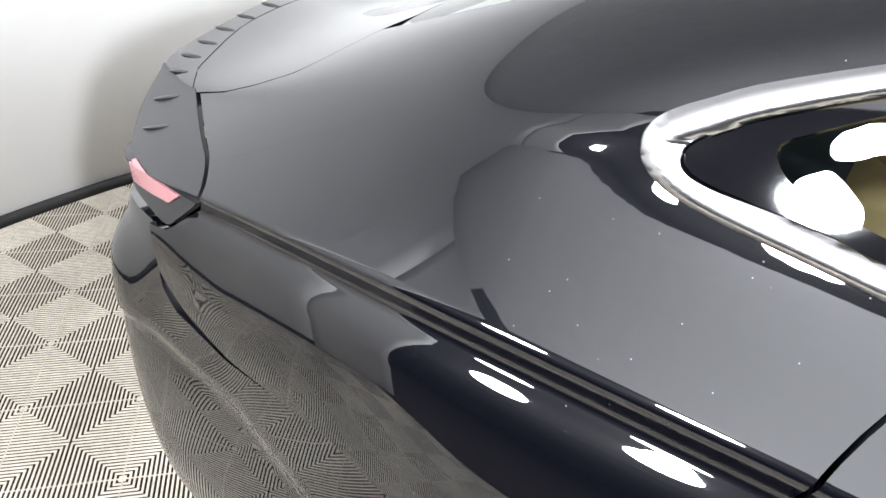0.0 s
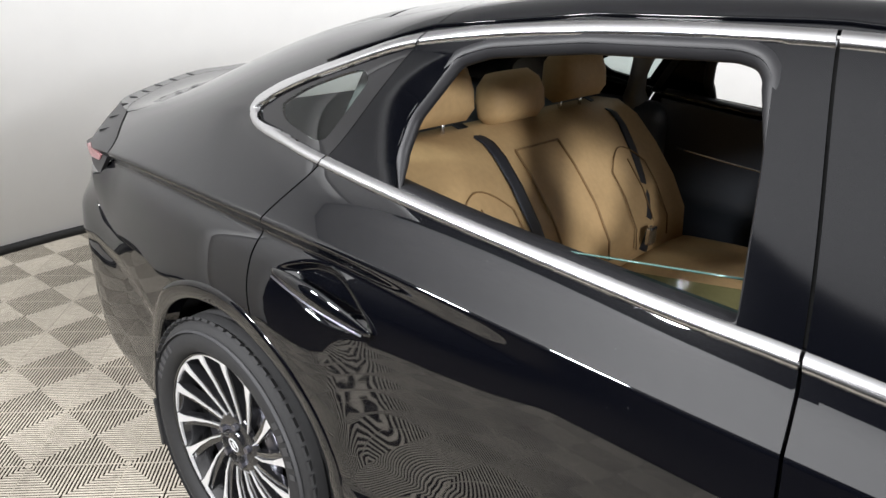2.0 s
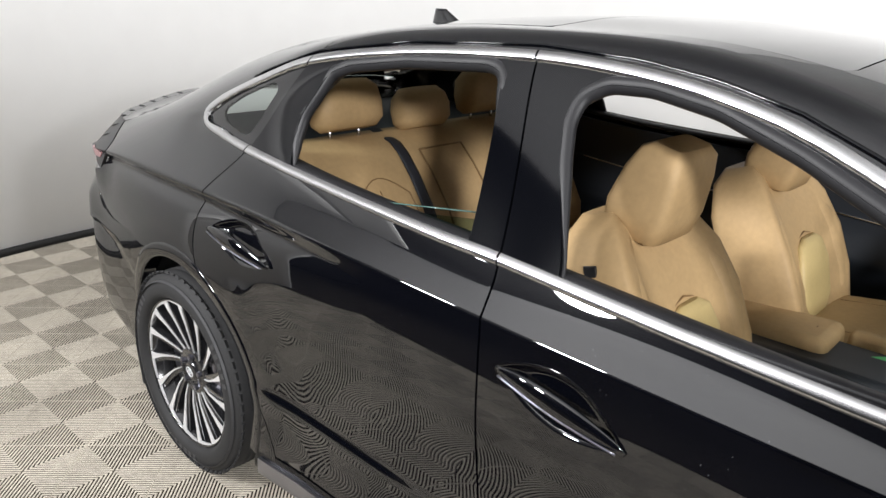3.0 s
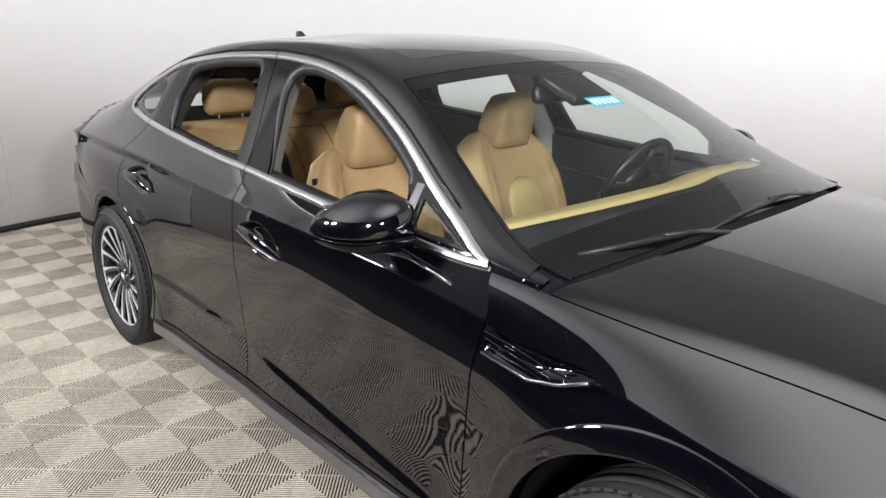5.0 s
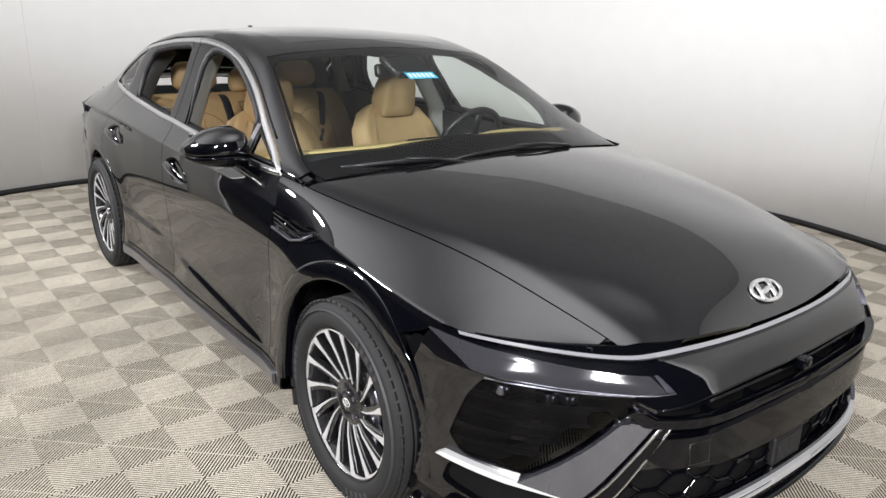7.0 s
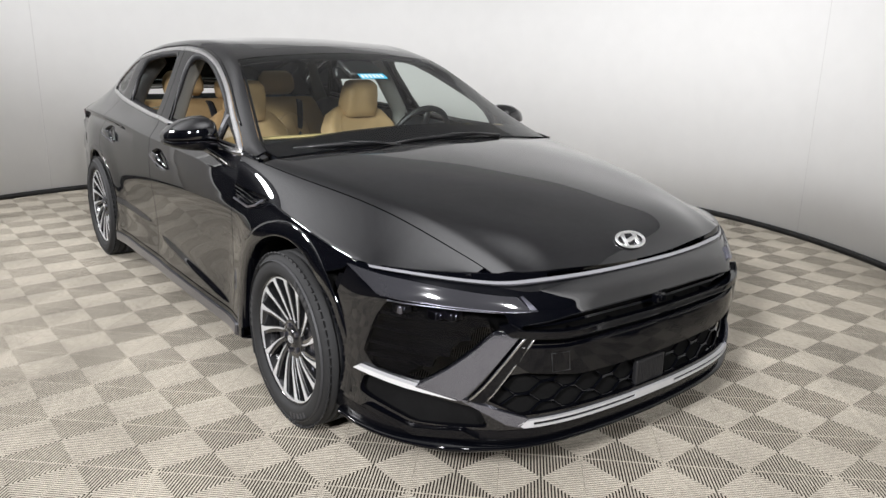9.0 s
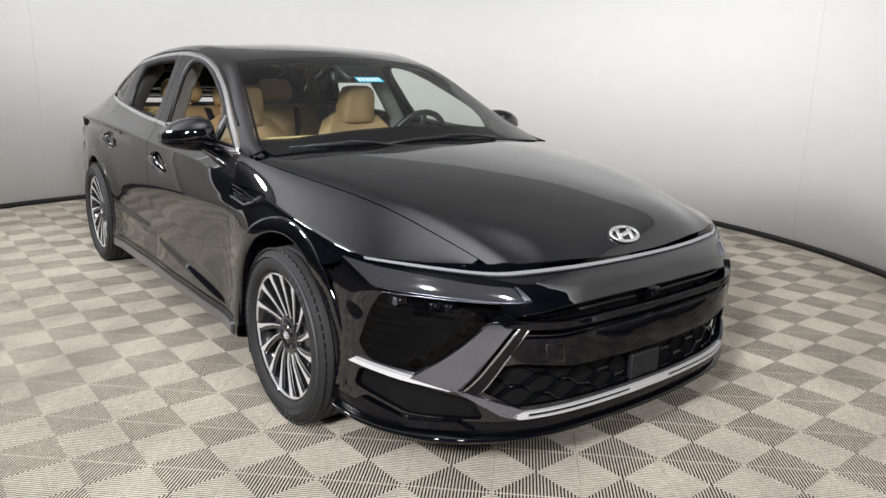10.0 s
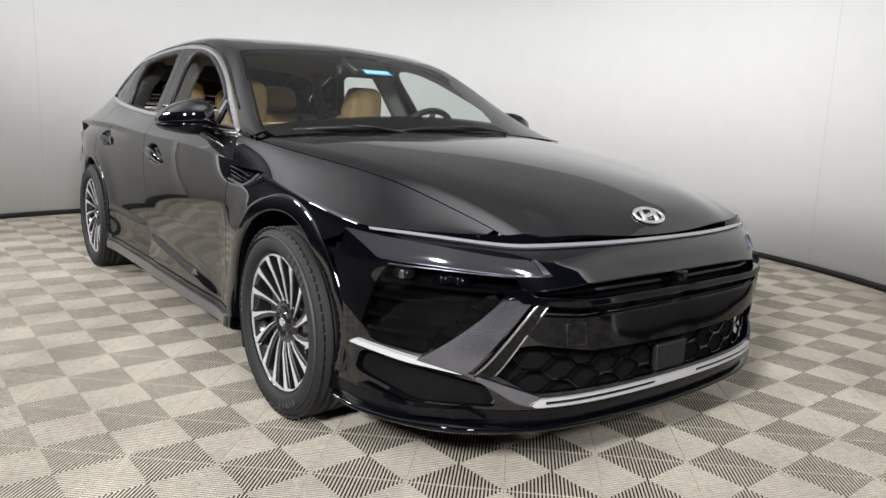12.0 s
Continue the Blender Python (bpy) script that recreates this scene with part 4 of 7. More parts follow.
bm = bmesh.new()
tube(bm, on_side([(0.589, 0.975), (0.588, 1.03), (0.586, 1.092)], 0.002), [0.015, 0.0145, 0.013], 10, flat=(1.25, 0.6), up=(0, 1, 0))
o = part("window_bar", bm, BAR_GREY, FRONT_DOOR, "grey upright bar before the corner window")

# rear door pane, wound down but for a sliver
q = Patch(TOP, steps(-1.0, -0.30, 0.02), V_SIDE, xz,
          [inside([(-0.86, 1.005), (-0.36, 1.068), (-0.33, 1.0), (-0.8, 0.99)])])
o = part("window_pane", sheet(q, lift=-0.028, depth=0.004), PANE_GLASS, REAR_DOOR, "lowered green-tinted pane, its top edge showing")
o.visible_shadow = False
bm = bmesh.new()
tube(bm, on_side([(-0.86, 1.005), (-0.70, 1.0252), (-0.53, 1.0466), (-0.36, 1.068)], 0.030), 0.0017, 6)
part("pane_edge", bm, GLASS_EDGE, REAR_DOOR, "bright green edge of the lowered pane")

# quarter window behind the rear door
q = Patch(trim_S, steps(-1.56, -0.99, 0.010), V_TRIM, xz, [behind(rear_cut)] + in_band)
o = part("window_trim", sheet(q, lift=0.0025, depth=0.012), CHROME, car, "broad satin chrome trim round the quarter window")
mirror_part(o, car)
q = Patch(TOP, steps(-1.52, -0.99, 0.02), V_SIDE, xz, [behind(rear_cut), in_frame, outside(QUARTER_CLEAR)])
o = part("quarter_window", sheet(q, lift=-0.002, depth=0.008), FRIT, car, "quarter window with a black border")
o2 = mirror_part(o, car)
q = Patch(TOP, steps(-1.52, -0.99, 0.02), V_SIDE, xz, [inside(QUARTER_CLEAR, 0.001)])
o3 = part("quarter_pane", sheet(q, lift=-0.0022, depth=0.002), DARK_GLASS, o, "tinted quarter pane")
mirror_part(o3, o2)

# bright strip on the roof rail, and the thin gutter line beside the roof
bm = bmesh.new()
pts = []
for x in steps(-1.30, 0.74, 0.04):
    zt = float(np.interp(x, DLO[:18, 0], DLO[:18, 1])) + 0.0115
    pts.append(Vector((x, side_y(x, zt) - 0.001, zt)))
tube(bm, pts, 0.0042, 6)
o = part("gutter_strip", bm, GLOSS_BLACK, car)
mirror_part(o, car)


# ---------------------------------------------------------------- door handles
def handle(door, a, b):
    twin = [o for o in car.children if o.name.startswith(door.name.split(".")[0]) and o is not door][0]
    shape = lens(a, b, *HANDLE_RISE)
    f = sdf(shape)

    def S(u, v):
        P = FLANK(u, v)
        k = np.clip(-f(P[:, 0], P[:, 2]) / 0.026, 0, 1)
        P = P.copy()
        P[:, 1] += 0.024 * k * k * (3 - 2 * k) - 0.0015
        return P
    q = Patch(S, steps(a[0] - 0.02, b[0] + 0.02, 0.007), np.linspace(5.2, 7.0, 46), xz, [lambda x, z: -f(x, z)])
    o = part("handle_cup", sheet(q, depth=0.002), PAINT, door, "gloss black scooped handle recess")
    mirror_part(o, twin)
    # grip: a slim blade that bridges the recess
    bm = bmesh.new()
    pts, rs = [], []
    for t in np.linspace(0.02, 1.0, 22):
        x = a[0] + (b[0] - a[0]) * t
        z = a[1] + (b[1] - a[1]) * t - 0.001 + 0.010 * math.sin(math.pi * t)
        w = float(wx(x)) - 0.002
        pts.append((x, -w - 0.004 - 0.012 * math.sin(math.pi * t), z))
        rs.append(0.0035 + 0.0205 * math.sin(math.pi * min(1, t * 1.0)) ** 0.7)
    tube(bm, pts, rs, 12, flat=(0.45, 1.0), up=(0, 0, 1))
    o = part("handle_grip", bm, PAINT, door, "slim gloss black door grip")
    mirror_part(o, twin)
    bm = bmesh.new()
    pts = [(p[0], p[1] - 0.0085, p[2] - r * 0.55) for p, r in zip(pts, rs)][1:-1]
    tube(bm, pts, 0.0022, 6)
    o = part("handle_strip", bm, DARK_CHROME, door, "thin bright edge of the grip")
    mirror_part(o, twin)


handle(REAR_DOOR, *HANDLE_R)
handle(FRONT_DOOR, *HANDLE_F)

# ---------------------------------------------------------------- wheels
def build_wheel():
    """A wheel at the origin, its outer face towards -y."""
    bm = bmesh.new()
    lathe(bm, [(-0.086, 0.247), (-0.095, 0.2445), (-0.096, 0.2415), (-0.089, 0.238), (-0.060, 0.222), (0.09, 0.212)], (0, 0, 0), n=96)
    wheel = part("wheel", bm, RIM_BLACK, car, "dark alloy wheel with bright machined vanes and black tyre")
    # tyre: sidewall bulge, shoulder, grooved tread
    prof = [(0.085, 0.244), (0.103, 0.252), (0.112, 0.268), (0.108, 0.292), (0.098, 0.316), (0.086, 0.327), (0.060, 0.3325)]
    groove = [(0.056, 0.333), (0.055, 0.326), (0.047, 0.326), (0.046, 0.3335), (0.022, 0.334), (0.021, 0.326), (0.012, 0.326),
              (0.011, 0.334), (-0.011, 0.334)]
    out = [(-h, r) for h, r in prof + groove]
    back = [(h, r) for h, r in reversed(prof + groove[:-1])]
    bm = bmesh.new()
    lathe(bm, out + back, (0, 0, 0), n=96)
    tyre = part("tyre", bm, TYRE, wheel, "black road tyre with grooved tread")
    # shoulder blocks
    bm = bmesh.new()
    for i in range(64):
        a = 2 * math.pi * i / 64
        for side in (-1, 1):
            m = Matrix.Rotation(-a, 4, "Y") @ Matrix.Translation((0.3238, side * 0.082, 0)) @ Matrix.Rotation(side * radians(-34), 4, "Z")
            box(bm, m @ Vector((0, 0, 0)), (0.006, 0.032, 0.022), rot=m.to_3x3().to_4x4())
    block = part("tread_block_ring", bm, TYRE, wheel)
    block["kind"] = "stuff"
    # raised band and plain bars of lettering on the sidewall
    bm = bmesh.new()
    lathe(bm, [(-0.1115, 0.302), (-0.1065, 0.3035), (-0.1045, 0.307), (-0.1035, 0.304)], (0, 0, 0), n=96)
    for base in (40, 160, 280):
        for k, wd in enumerate((0.016, 0.018, 0.022, 0.017, 0.018)):
            a = radians(base + k * 6.0)
            m = Matrix.Rotation(-a, 4, "Y") @ Matrix.Translation((0.284, -0.1100, 0))
            box(bm, m @ Vector((0, 0, 0)), (0.020, 0.0024, wd * 0.85), rot=m.to_3x3().to_4x4())
    part("sidewall_lettering", bm, TYRE_MARK, wheel, "raised plain bars on the tyre wall")
    bm = bmesh.new()
    lathe(bm, [(-0.030, 0.216), (-0.028, 0.09), (-0.03, 0.0)], (0, 0, 0), n=48)
    part("brake_shield", bm, VOID_BLACK, wheel)
    bm = bmesh.new()
    lathe(bm, [(-0.045, 0.150), (-0.052, 0.149), (-0.052, 0.07), (-0.045, 0.07)], (0, 0, 0), n=64)
    part("brake_disc", bm, DARK_CHROME, wheel, "steel brake disc")
    # dark turbine face between the vanes
    n_v = 15
    bm = bmesh.new()
    for i in range(n_v):
        a0 = 2 * math.pi * i / n_v
        pts = []
        for r, w0, tw, y in ((0.055, 0.34, 0.0, -0.062), (0.10, 0.22, 0.14, -0.069), (0.16, 0.16, 0.27, -0.075), (0.2400, 0.14, 0.37, -0.083)):
            pts.append((r, a0 + tw - w0 / 2, a0 + tw + w0 / 2, y))
        rings = []
        for r, l, h, y in pts:
            rings.append([bm.verts.new((r * math.cos(l), y, r * math.sin(l))), bm.verts.new((r * math.cos(h), y, r * math.sin(h))),
                          bm.verts.new((r * math.cos(h), y + 0.02, r * math.sin(h))), bm.verts.new((r * math.cos(l), y + 0.02, r * math.sin(l)))])
        for A, B in zip(rings, rings[1:]):
            for j in range(4):
                bm.faces.new([A[j], A[(j + 1) % 4], B[(j + 1) % 4], B[j]])
    bmesh.ops.recalc_face_normals(bm, faces=bm.faces[:])
    part("spoke_face", bm, RIM_BLACK, wheel)
    # bright vanes: a wedge along each blade that turns along the rim
    vane = None
    for i in range(n_v):
        if vane is None:
            bm = bmesh.new()
            rings = []
            for r, c, w0, y in ((0.074, 0.00, 0.030, -0.0690), (0.115, 0.125, 0.038, -0.0765), (0.17, 0.250, 0.052, -0.083),
                                (0.214, 0.318, 0.084, -0.0885), (0.2385, 0.335, 0.112, -0.0905)):
                l, h = c - w0 / 2 / 1.0, c + w0 / 2
                rings.append([bm.verts.new((r * math.cos(l), y, r * math.sin(l))), bm.verts.new((r * math.cos(h), y, r * math.sin(h))),
                              bm.verts.new((r * math.cos(h), y + 0.0035, r * math.sin(h))), bm.verts.new((r * math.cos(l), y + 0.0035, r * math.sin(l)))])
            for A, B in zip(rings, rings[1:]):
                for j in range(4):
                    bm.faces.new([A[j], A[(j + 1) % 4], B[(j + 1) % 4], B[j]])
            bm.faces.new(rings[0])
            bm.faces.new(rings[-1][::-1])
            # outer hook along the rim
            hook = []
            for k in range(6):
                a = 0.37 + 0.31 * k / 5
                w0 = 0.0105 - 0.0075 * k / 5
                hook.append([bm.verts.new((r * math.cos(a), y, r * math.sin(a))) for r, y in
                             ((0.2400 - w0, -0.0905), (0.2400, -0.0910), (0.2400, -0.085), (0.2400 - w0, -0.085))])
            for A, B in zip(hook, hook[1:]):
                for j in range(4):
                    bm.faces.new([A[j], A[(j + 1) % 4], B[(j + 1) % 4], B[j]])
            bmesh.ops.recalc_face_normals(bm, faces=bm.faces[:])
            vane = part("vane", bm, ALLOY, wheel, "bright machined vane")
        else:
            o = new("vane", vane.data)
            o.parent, o["label"] = wheel, vane["label"]
            o.rotation_euler = (0, -2 * math.pi * i / n_v, 0)
    # hub, cap, bolts
    bm = bmesh.new()
    lathe(bm, [(-0.058, 0.085), (-0.066, 0.080), (-0.070, 0.066), (-0.066, 0.036), (-0.072, 0.034), (-0.075, 0.028), (-0.0765, 0.0)], (0, 0, 0), n=48)
    hub = part("hub", bm, RIM_BLACK, wheel)
    bm = bmesh.new()
    tube(bm, [(0.019 * math.cos(a), -0.0775, 0.012 * math.sin(a)) for a in np.linspace(0, 2 * math.pi, 24, endpoint=False)], 0.0016, 6, closed=True, up=(0, 1, 0))
    box(bm, (0, -0.0775, 0), (0.016, 0.003, 0.004), rot=Matrix.Rotation(radians(20), 4, "Y"))
    part("cap_mark", bm, ALLOY, wheel)
    for i in range(5):
        a = 2 * math.pi * (i + 0.5) / 5
        bm = bmesh.new()
        g = bmesh.ops.create_cone(bm, cap_ends=True, segments=6, radius1=0.0105, radius2=0.009, depth=0.016)
        bmesh.ops.transform(bm, matrix=Matrix.Translation((0.053 * math.cos(a), -0.071, 0.053 * math.sin(a))) @ Matrix.Rotation(radians(90), 4, "X"), verts=bm.verts)
        part("wheel_nut", bm, DARK_CHROME, wheel)
    return wheel


wheel = build_wheel()
wheel.location = (WB + 0.03, -0.828, WHEEL_Z)
for x, y, spin, turn in ((-WB, -0.815, 25, 0), (WB + 0.03, 0.828, 10, 180), (-WB, 0.815, 55, 180)):
    copy_thing(wheel, Matrix.Translation((x, y, WHEEL_Z)) @ Matrix.Rotation(radians(turn), 4, "Z") @ Matrix.Rotation(radians(spin), 4, "Y"))

# dark arch liners and mud flaps
for cx in (-WB, WB):
    bm = bmesh.new()
    ring = []
    for k in range(25):
        a = radians(-12 + 204 * k / 24)
        ring.append([bm.verts.new((cx + 0.40 * math.cos(a), y, WHEEL_Z + 0.40 * math.sin(a))) for y in (-0.872, -0.55)])
    for A, B in zip(ring, ring[1:]):
        bm.faces.new([A[0], A[1], B[1], B[0]]).smooth = True
    bm.faces.new([r[1] for r in ring])
    liner = part("arch_liner", bm, VOID_BLACK, car)
    mirror_part(liner, car)
    bm = bmesh.new()
    box(bm, (cx - 0.425, -0.83, 0.185), (0.012, 0.085, 0.15), 0.004, Matrix.Rotation(radians(-8), 4, "Y"))
    flap = part("mud_flap", bm, MATT_BLACK, car, "small black mud flap")
    mirror_part(flap, car)

# ---------------------------------------------------------------- front bumper and grille
P_KNOT = np.array([0, 0.2, 0.38, 0.52, 0.64, 0.76, 0.88, 1.0])
F_Z = np.array([0.165, 0.215, 0.27, 0.37, 0.47, 0.57, 0.65, 0.695, 0.735])
F_X = [(2.360, 2.350, 2.312, 2.235, 2.140, 2.030, 1.900, 1.745),
       (2.405, 2.394, 2.352, 2.262, 2.150, 2.030, 1.890, 1.748),
       (2.415, 2.405, 2.360, 2.268, 2.142, 2.012, 1.880, 1.750),
       (2.410, 2.400, 2.355, 2.262, 2.120, 1.995, 1.875, 1.752),
       (2.408, 2.398, 2.358, 2.262, 2.140, 2.030, 1.895, 1.756),
       (2.402, 2.392, 2.358, 2.262, 2.170, 2.070, 1.930, 1.765),
       (2.378, 2.368, 2.340, 2.262, 2.180, 2.095, 2.000, 1.800),
       (2.356, 2.346, 2.309, 2.248, 2.165, 2.070, 1.965, 1.820),
       (2.322, 2.310, 2.268, 2.222, 2.140, 2.040, 1.935, 1.840)]
F_W = [(0, 0.25, 0.50, 0.66, 0.76, 0.830, 0.868, 0.872),
       (0, 0.25, 0.50, 0.66, 0.77, 0.842, 0.880, 0.884),
       (0, 0.25, 0.50, 0.66, 0.77, 0.845, 0.884, 0.888),
       (0, 0.25, 0.50, 0.66, 0.77, 0.845, 0.884, 0.888),
       (0, 0.25, 0.50, 0.65, 0.76, 0.828, 0.878, 0.888),
       (0, 0.25, 0.50, 0.64, 0.745, 0.812, 0.866, 0.887),
       (0, 0.25, 0.50, 0.63, 0.73, 0.802, 0.852, 0.882),
       (0, 0.25, 0.50, 0.62, 0.72, 0.800, 0.850, 0.876),
       (0, 0.25, 0.50, 0.61, 0.71, 0.792, 0.846, 0.868)]
PK = np.concatenate([-P_KNOT[:0:-1], P_KNOT])
F_XS = [spline(PK, list(r[:0:-1]) + list(r)) for r in F_X]
F_WS = [spline(PK, [-w for w in r[:0:-1]] + list(r)) for r in F_W]


DROOP = 0.021


def droop(w):
    """How far the upper nose hangs below the level of its outer corners."""
    k = np.clip((0.84 - np.abs(w)) / 0.30, 0, 1)
    return DROOP * k * k * (3 - 2 * k)


def sink(w, z):
    return z - droop(w) * np.clip((z - 0.555) / 0.10, 0, 1)


def lifted(w, z):
    d = droop(w)
    return np.where(z > 0.655 - d, z + d, np.where(z > 0.555, (z - 0.555) / (1 - d / 0.10) + 0.555, z))


def front(u, v, inset=0.0):
    """The nose: u -1..1 from the right arch to the left, v the level."""
    u, v = np.broadcast_arrays(np.asarray(u, float), np.asarray(v, float))
    xr = np.array([f(u) for f in F_XS])
    wr = np.array([f(u) for f in F_WS])
    zr = np.repeat(F_Z[:, None], len(u), 1)
    vv = np.clip(v, 0, len(F_Z) - 1)
    w = rows_curve(wr, vv) * (1 - inset * 0.5)
    return np.stack([rows_curve(xr, vv) - inset, w, sink(w, rows_curve(zr, vv))], 1)


def front_in(d):
    return lambda u, v: front(u, v, d)


def wz(P):
    return np.abs(P[:, 1]), lifted(P[:, 1], P[:, 2])


def level(z):
    return np.interp(z, F_Z, np.arange(len(F_Z)))


NU = np.concatenate([np.linspace(-1, -0.3, 60), np.linspace(-0.28, 0.28, 30), np.linspace(0.3, 1, 60)])


def nose(name, cuts, material, label="", lift=0.0, depth=0.01, z0=0.165, z1=0.735, nz=44, inset=0.0, side=None, parent=None, nu=NU):
    """A piece of the nose between two heights, cut in the front view (distance from the middle, height)."""
    if side is not None:
        nu = nu[nu * side > -1e-6]
    vs = np.interp(np.linspace(z0, z1, nz), F_Z, np.arange(len(F_Z)))
    q = Patch(front_in(inset) if inset else front, nu, vs, wz, cuts)
    return part(name, sheet(q, lift=lift, depth=depth, out_from=(1.0, 0, 0.45)), material, parent or car, label)


LAMP_LENS = round_corners([(0.846, 0.642), (0.600, 0.646), (0.585, 0.612), (0.632, 0.566), (0.778, 0.385), (0.858, 0.402), (0.872, 0.45)], 0.012)
SLOT = round_corners([(-0.3, 0.626), (0.40, 0.620), (0.555, 0.602), (0.572, 0.570), (0.545, 0.534), (0.42, 0.522), (-0.3, 0.525)], 0.012)
MESH = round_corners([(-0.3, 0.403), (0.36, 0.408), (0.545, 0.440), (0.625, 0.43), (0.665, 0.362), (0.555, 0.296), (-0.3, 0.296)], 0.012)
DUCT = round_corners([(0.665, 0.322), (0.790, 0.350), (0.872, 0.372), (0.880, 0.300), (0.80, 0.252), (0.640, 0.258)], 0.015)
# arch cut is made in the side view, so the bumper takes its own plan there
vs = np.interp(np.linspace(0.165, 0.735, 54), F_Z, np.arange(len(F_Z)))
q = Patch(front, NU, vs, wz, [outside(LAMP_LENS), outside(SLOT), outside(MESH), outside(DUCT),
                              lambda a, b: 0.7165 - b, lambda a, b: b - 0.249])
q.plan = xz
q.cut(arch(WB, ARCH_F))
q.cut(lambda a, b: np.where(a < 1.95, -wing_front(a, b) - GAP, 1.0))
part("front_bumper", sheet(q, depth=0.02, out_from=(1.0, 0, 0.45)), PAINT, car, "gloss black front bumper with angular intakes")

nose("bumper_skirt", [lambda a, b: 0.246 - b], SKIRT_BLACK, "black lower skirt of the bumper", lift=-0.001, depth=0.015, nz=16, z0=0.186, z1=0.26)

# recess floors behind the openings
for shape, d in ((SLOT, 0.07), (MESH, 0.048), (DUCT, 0.05)):
    for s in ((-1, 1) if shape is DUCT else (None,)):
        nose("intake_back", [inside(shape, 0.03)], VOID_BLACK, inset=d, depth=0, side=s)
# walls of the upper slot: two body-coloured slats with upright ribs
nose("grille_slat", [inside([(-0.2, 0.600), (0.52, 0.596), (0.52, 0.586), (-0.2, 0.590)])], GLOSS_BLACK, "gloss black grille slat", inset=0.018, depth=0.03, nz=120, z0=0.55, z1=0.63)
for y in (-0.36, -0.18, 0.18, 0.36):
    bm = bmesh.new()
    box(bm, (2.345 - 0.10 * y * y * 1.4, y, 0.607), (0.04, 0.005, 0.03), 0.0015)
    part("grille_rib", bm, GLOSS_BLACK, car)
    bm = bmesh.new()
    box(bm, (2.362 - 0.10 * y * y * 1.4, y, 0.536), (0.04, 0.005, 0.03), 0.0015)
    part("grille_rib", bm, GLOSS_BLACK, car)
bm = bmesh.new()
box(bm, (2.402, 0, 0.597), (0.030, 0.046, 0.034), 0.006, smooth=True)
tube(bm, [(2.41, 0, 0.6), (2.421, 0, 0.6)], 0.010, 16)
part("front_camera", bm, GLOSS_BLACK, car, "small camera in the grille slot")

# raised bar under the slot and the smooth panel below it
nose("grille_bar", [inside(round_corners([(-0.2, 0.574), (0.40, 0.571), (0.565, 0.586), (0.595, 0.612), (0.615, 0.604), (0.588, 0.562), (0.43, 0.550), (-0.2, 0.552)], 0.006))],
     GLOSS_BLACK, "gloss black bar across the nose", lift=0.024, depth=0.032, nz=120, z0=0.52, z1=0.62)
nose("grille_panel", [inside(round_corners([(-0.2, 0.517), (0.42, 0.513), (0.575, 0.527), (0.600, 0.49), (0.54, 0.445), (0.36, 0.413), (-0.2, 0.408)], 0.01))],
     GLOSS_BLACK, "smooth gloss black nose panel", lift=0.012, depth=0.02, nz=90, z0=0.39, z1=0.54)
for y, z in ((-0.335, 0.467), (0.335, 0.467)):
    u = np.interp(abs(y), F_WS[4](P_KNOT), P_KNOT) * np.sign(y)
    c = front(np.array([u]), np.array([level(z)]))[0]
    bm = bmesh.new()
    tube(bm, [Vector((c[0] - 0.005, c[1], c[2])), Vector((c[0] + 0.0085, c[1], c[2]))], 0.0105, 20)
    tube(bm, [(c[0] + 0.0085, c[1] + 0.0105 * math.cos(a), c[2] + 0.0105 * math.sin(a)) for a in np.linspace(0, 2 * math.pi, 20, endpoint=False)], 0.0012, 6, closed=True, up=(1, 0, 0))
    part("parking_sensor", bm, SATIN_BLACK, car, "round black parking sensor")

bm = bmesh.new()
corners = [Vector((0.016, -0.478, 0.500)), Vector((0.016, -0.415, 0.498)), Vector((0.016, -0.408, 0.436)), Vector((0.016, -0.470, 0.438))]
ends = []
for p in corners:
    u = -np.interp(abs(p.y), F_WS[4](P_KNOT), P_KNOT)
    q = front(np.array([u]), np.array([level(p.z)]))[0]
    ends.append(Vector((q[0] + 0.0125, p.y, p.z)))
tube(bm, ends, 0.0016, 6, closed=True, up=(1, 0, 0))
part("tow_cover", bm, SATIN_BLACK, car, "outline of a small square tow-eye cover")

# lower mesh: flattened honeycomb bars
bm = bmesh.new()
inm = sdf(MESH)


def nose_point(w, z, d):
    zz = level(z)
    ws = front(np.linspace(-1, 1, 161), np.full(161, zz))
    return Vector((float(np.interp(w, ws[:, 1], ws[:, 0])) - d, w, float(sink(w, z))))


for row in range(4):
    zr = 0.306 + row * 0.034
    line = []
    for k in range(-44, 45):
        y0 = k * 0.0165
        ph = (y0 / 0.165 + (0.5 if row % 2 else 0.0)) % 1.0
        line.append((y0, zr + 0.0155 * max(-1.0, min(1.0, 1.45 * math.sin(2 * math.pi * ph)))))
    run = []
    for a, b in line + [(9, 9)]:
        if float(inm(abs(a), b)) < 0.008:
            run.append(nose_point(a, b, 0.028))
        else:
            if len(run) > 1:
                tube(bm, run, 0.0032, 6, flat=(1.6, 1.0), smooth=False)
            run = []
part("lower_grille", bm, GLOSS_BLACK, car, "black honeycomb lower grille")
bm = bmesh.new()
box(bm, (2.392, -0.005, 0.338), (0.022, 0.150, 0.090), 0.006)
pad = part("plate_pad", bm, SATIN_BLACK, car, "ribbed black plate mounting pad")
bm = bmesh.new()
box(bm, (2.4045, 0, 0.338), (0.004, 0.0045, 0.074))
rib = part("pad_rib", bm, SATIN_BLACK, pad)
rib.location.y = -0.066
for k in range(1, 14):
    o = new("pad_rib", rib.data)
    o.parent, o.location = pad, (0, -0.066 + k * 0.0095, 0)

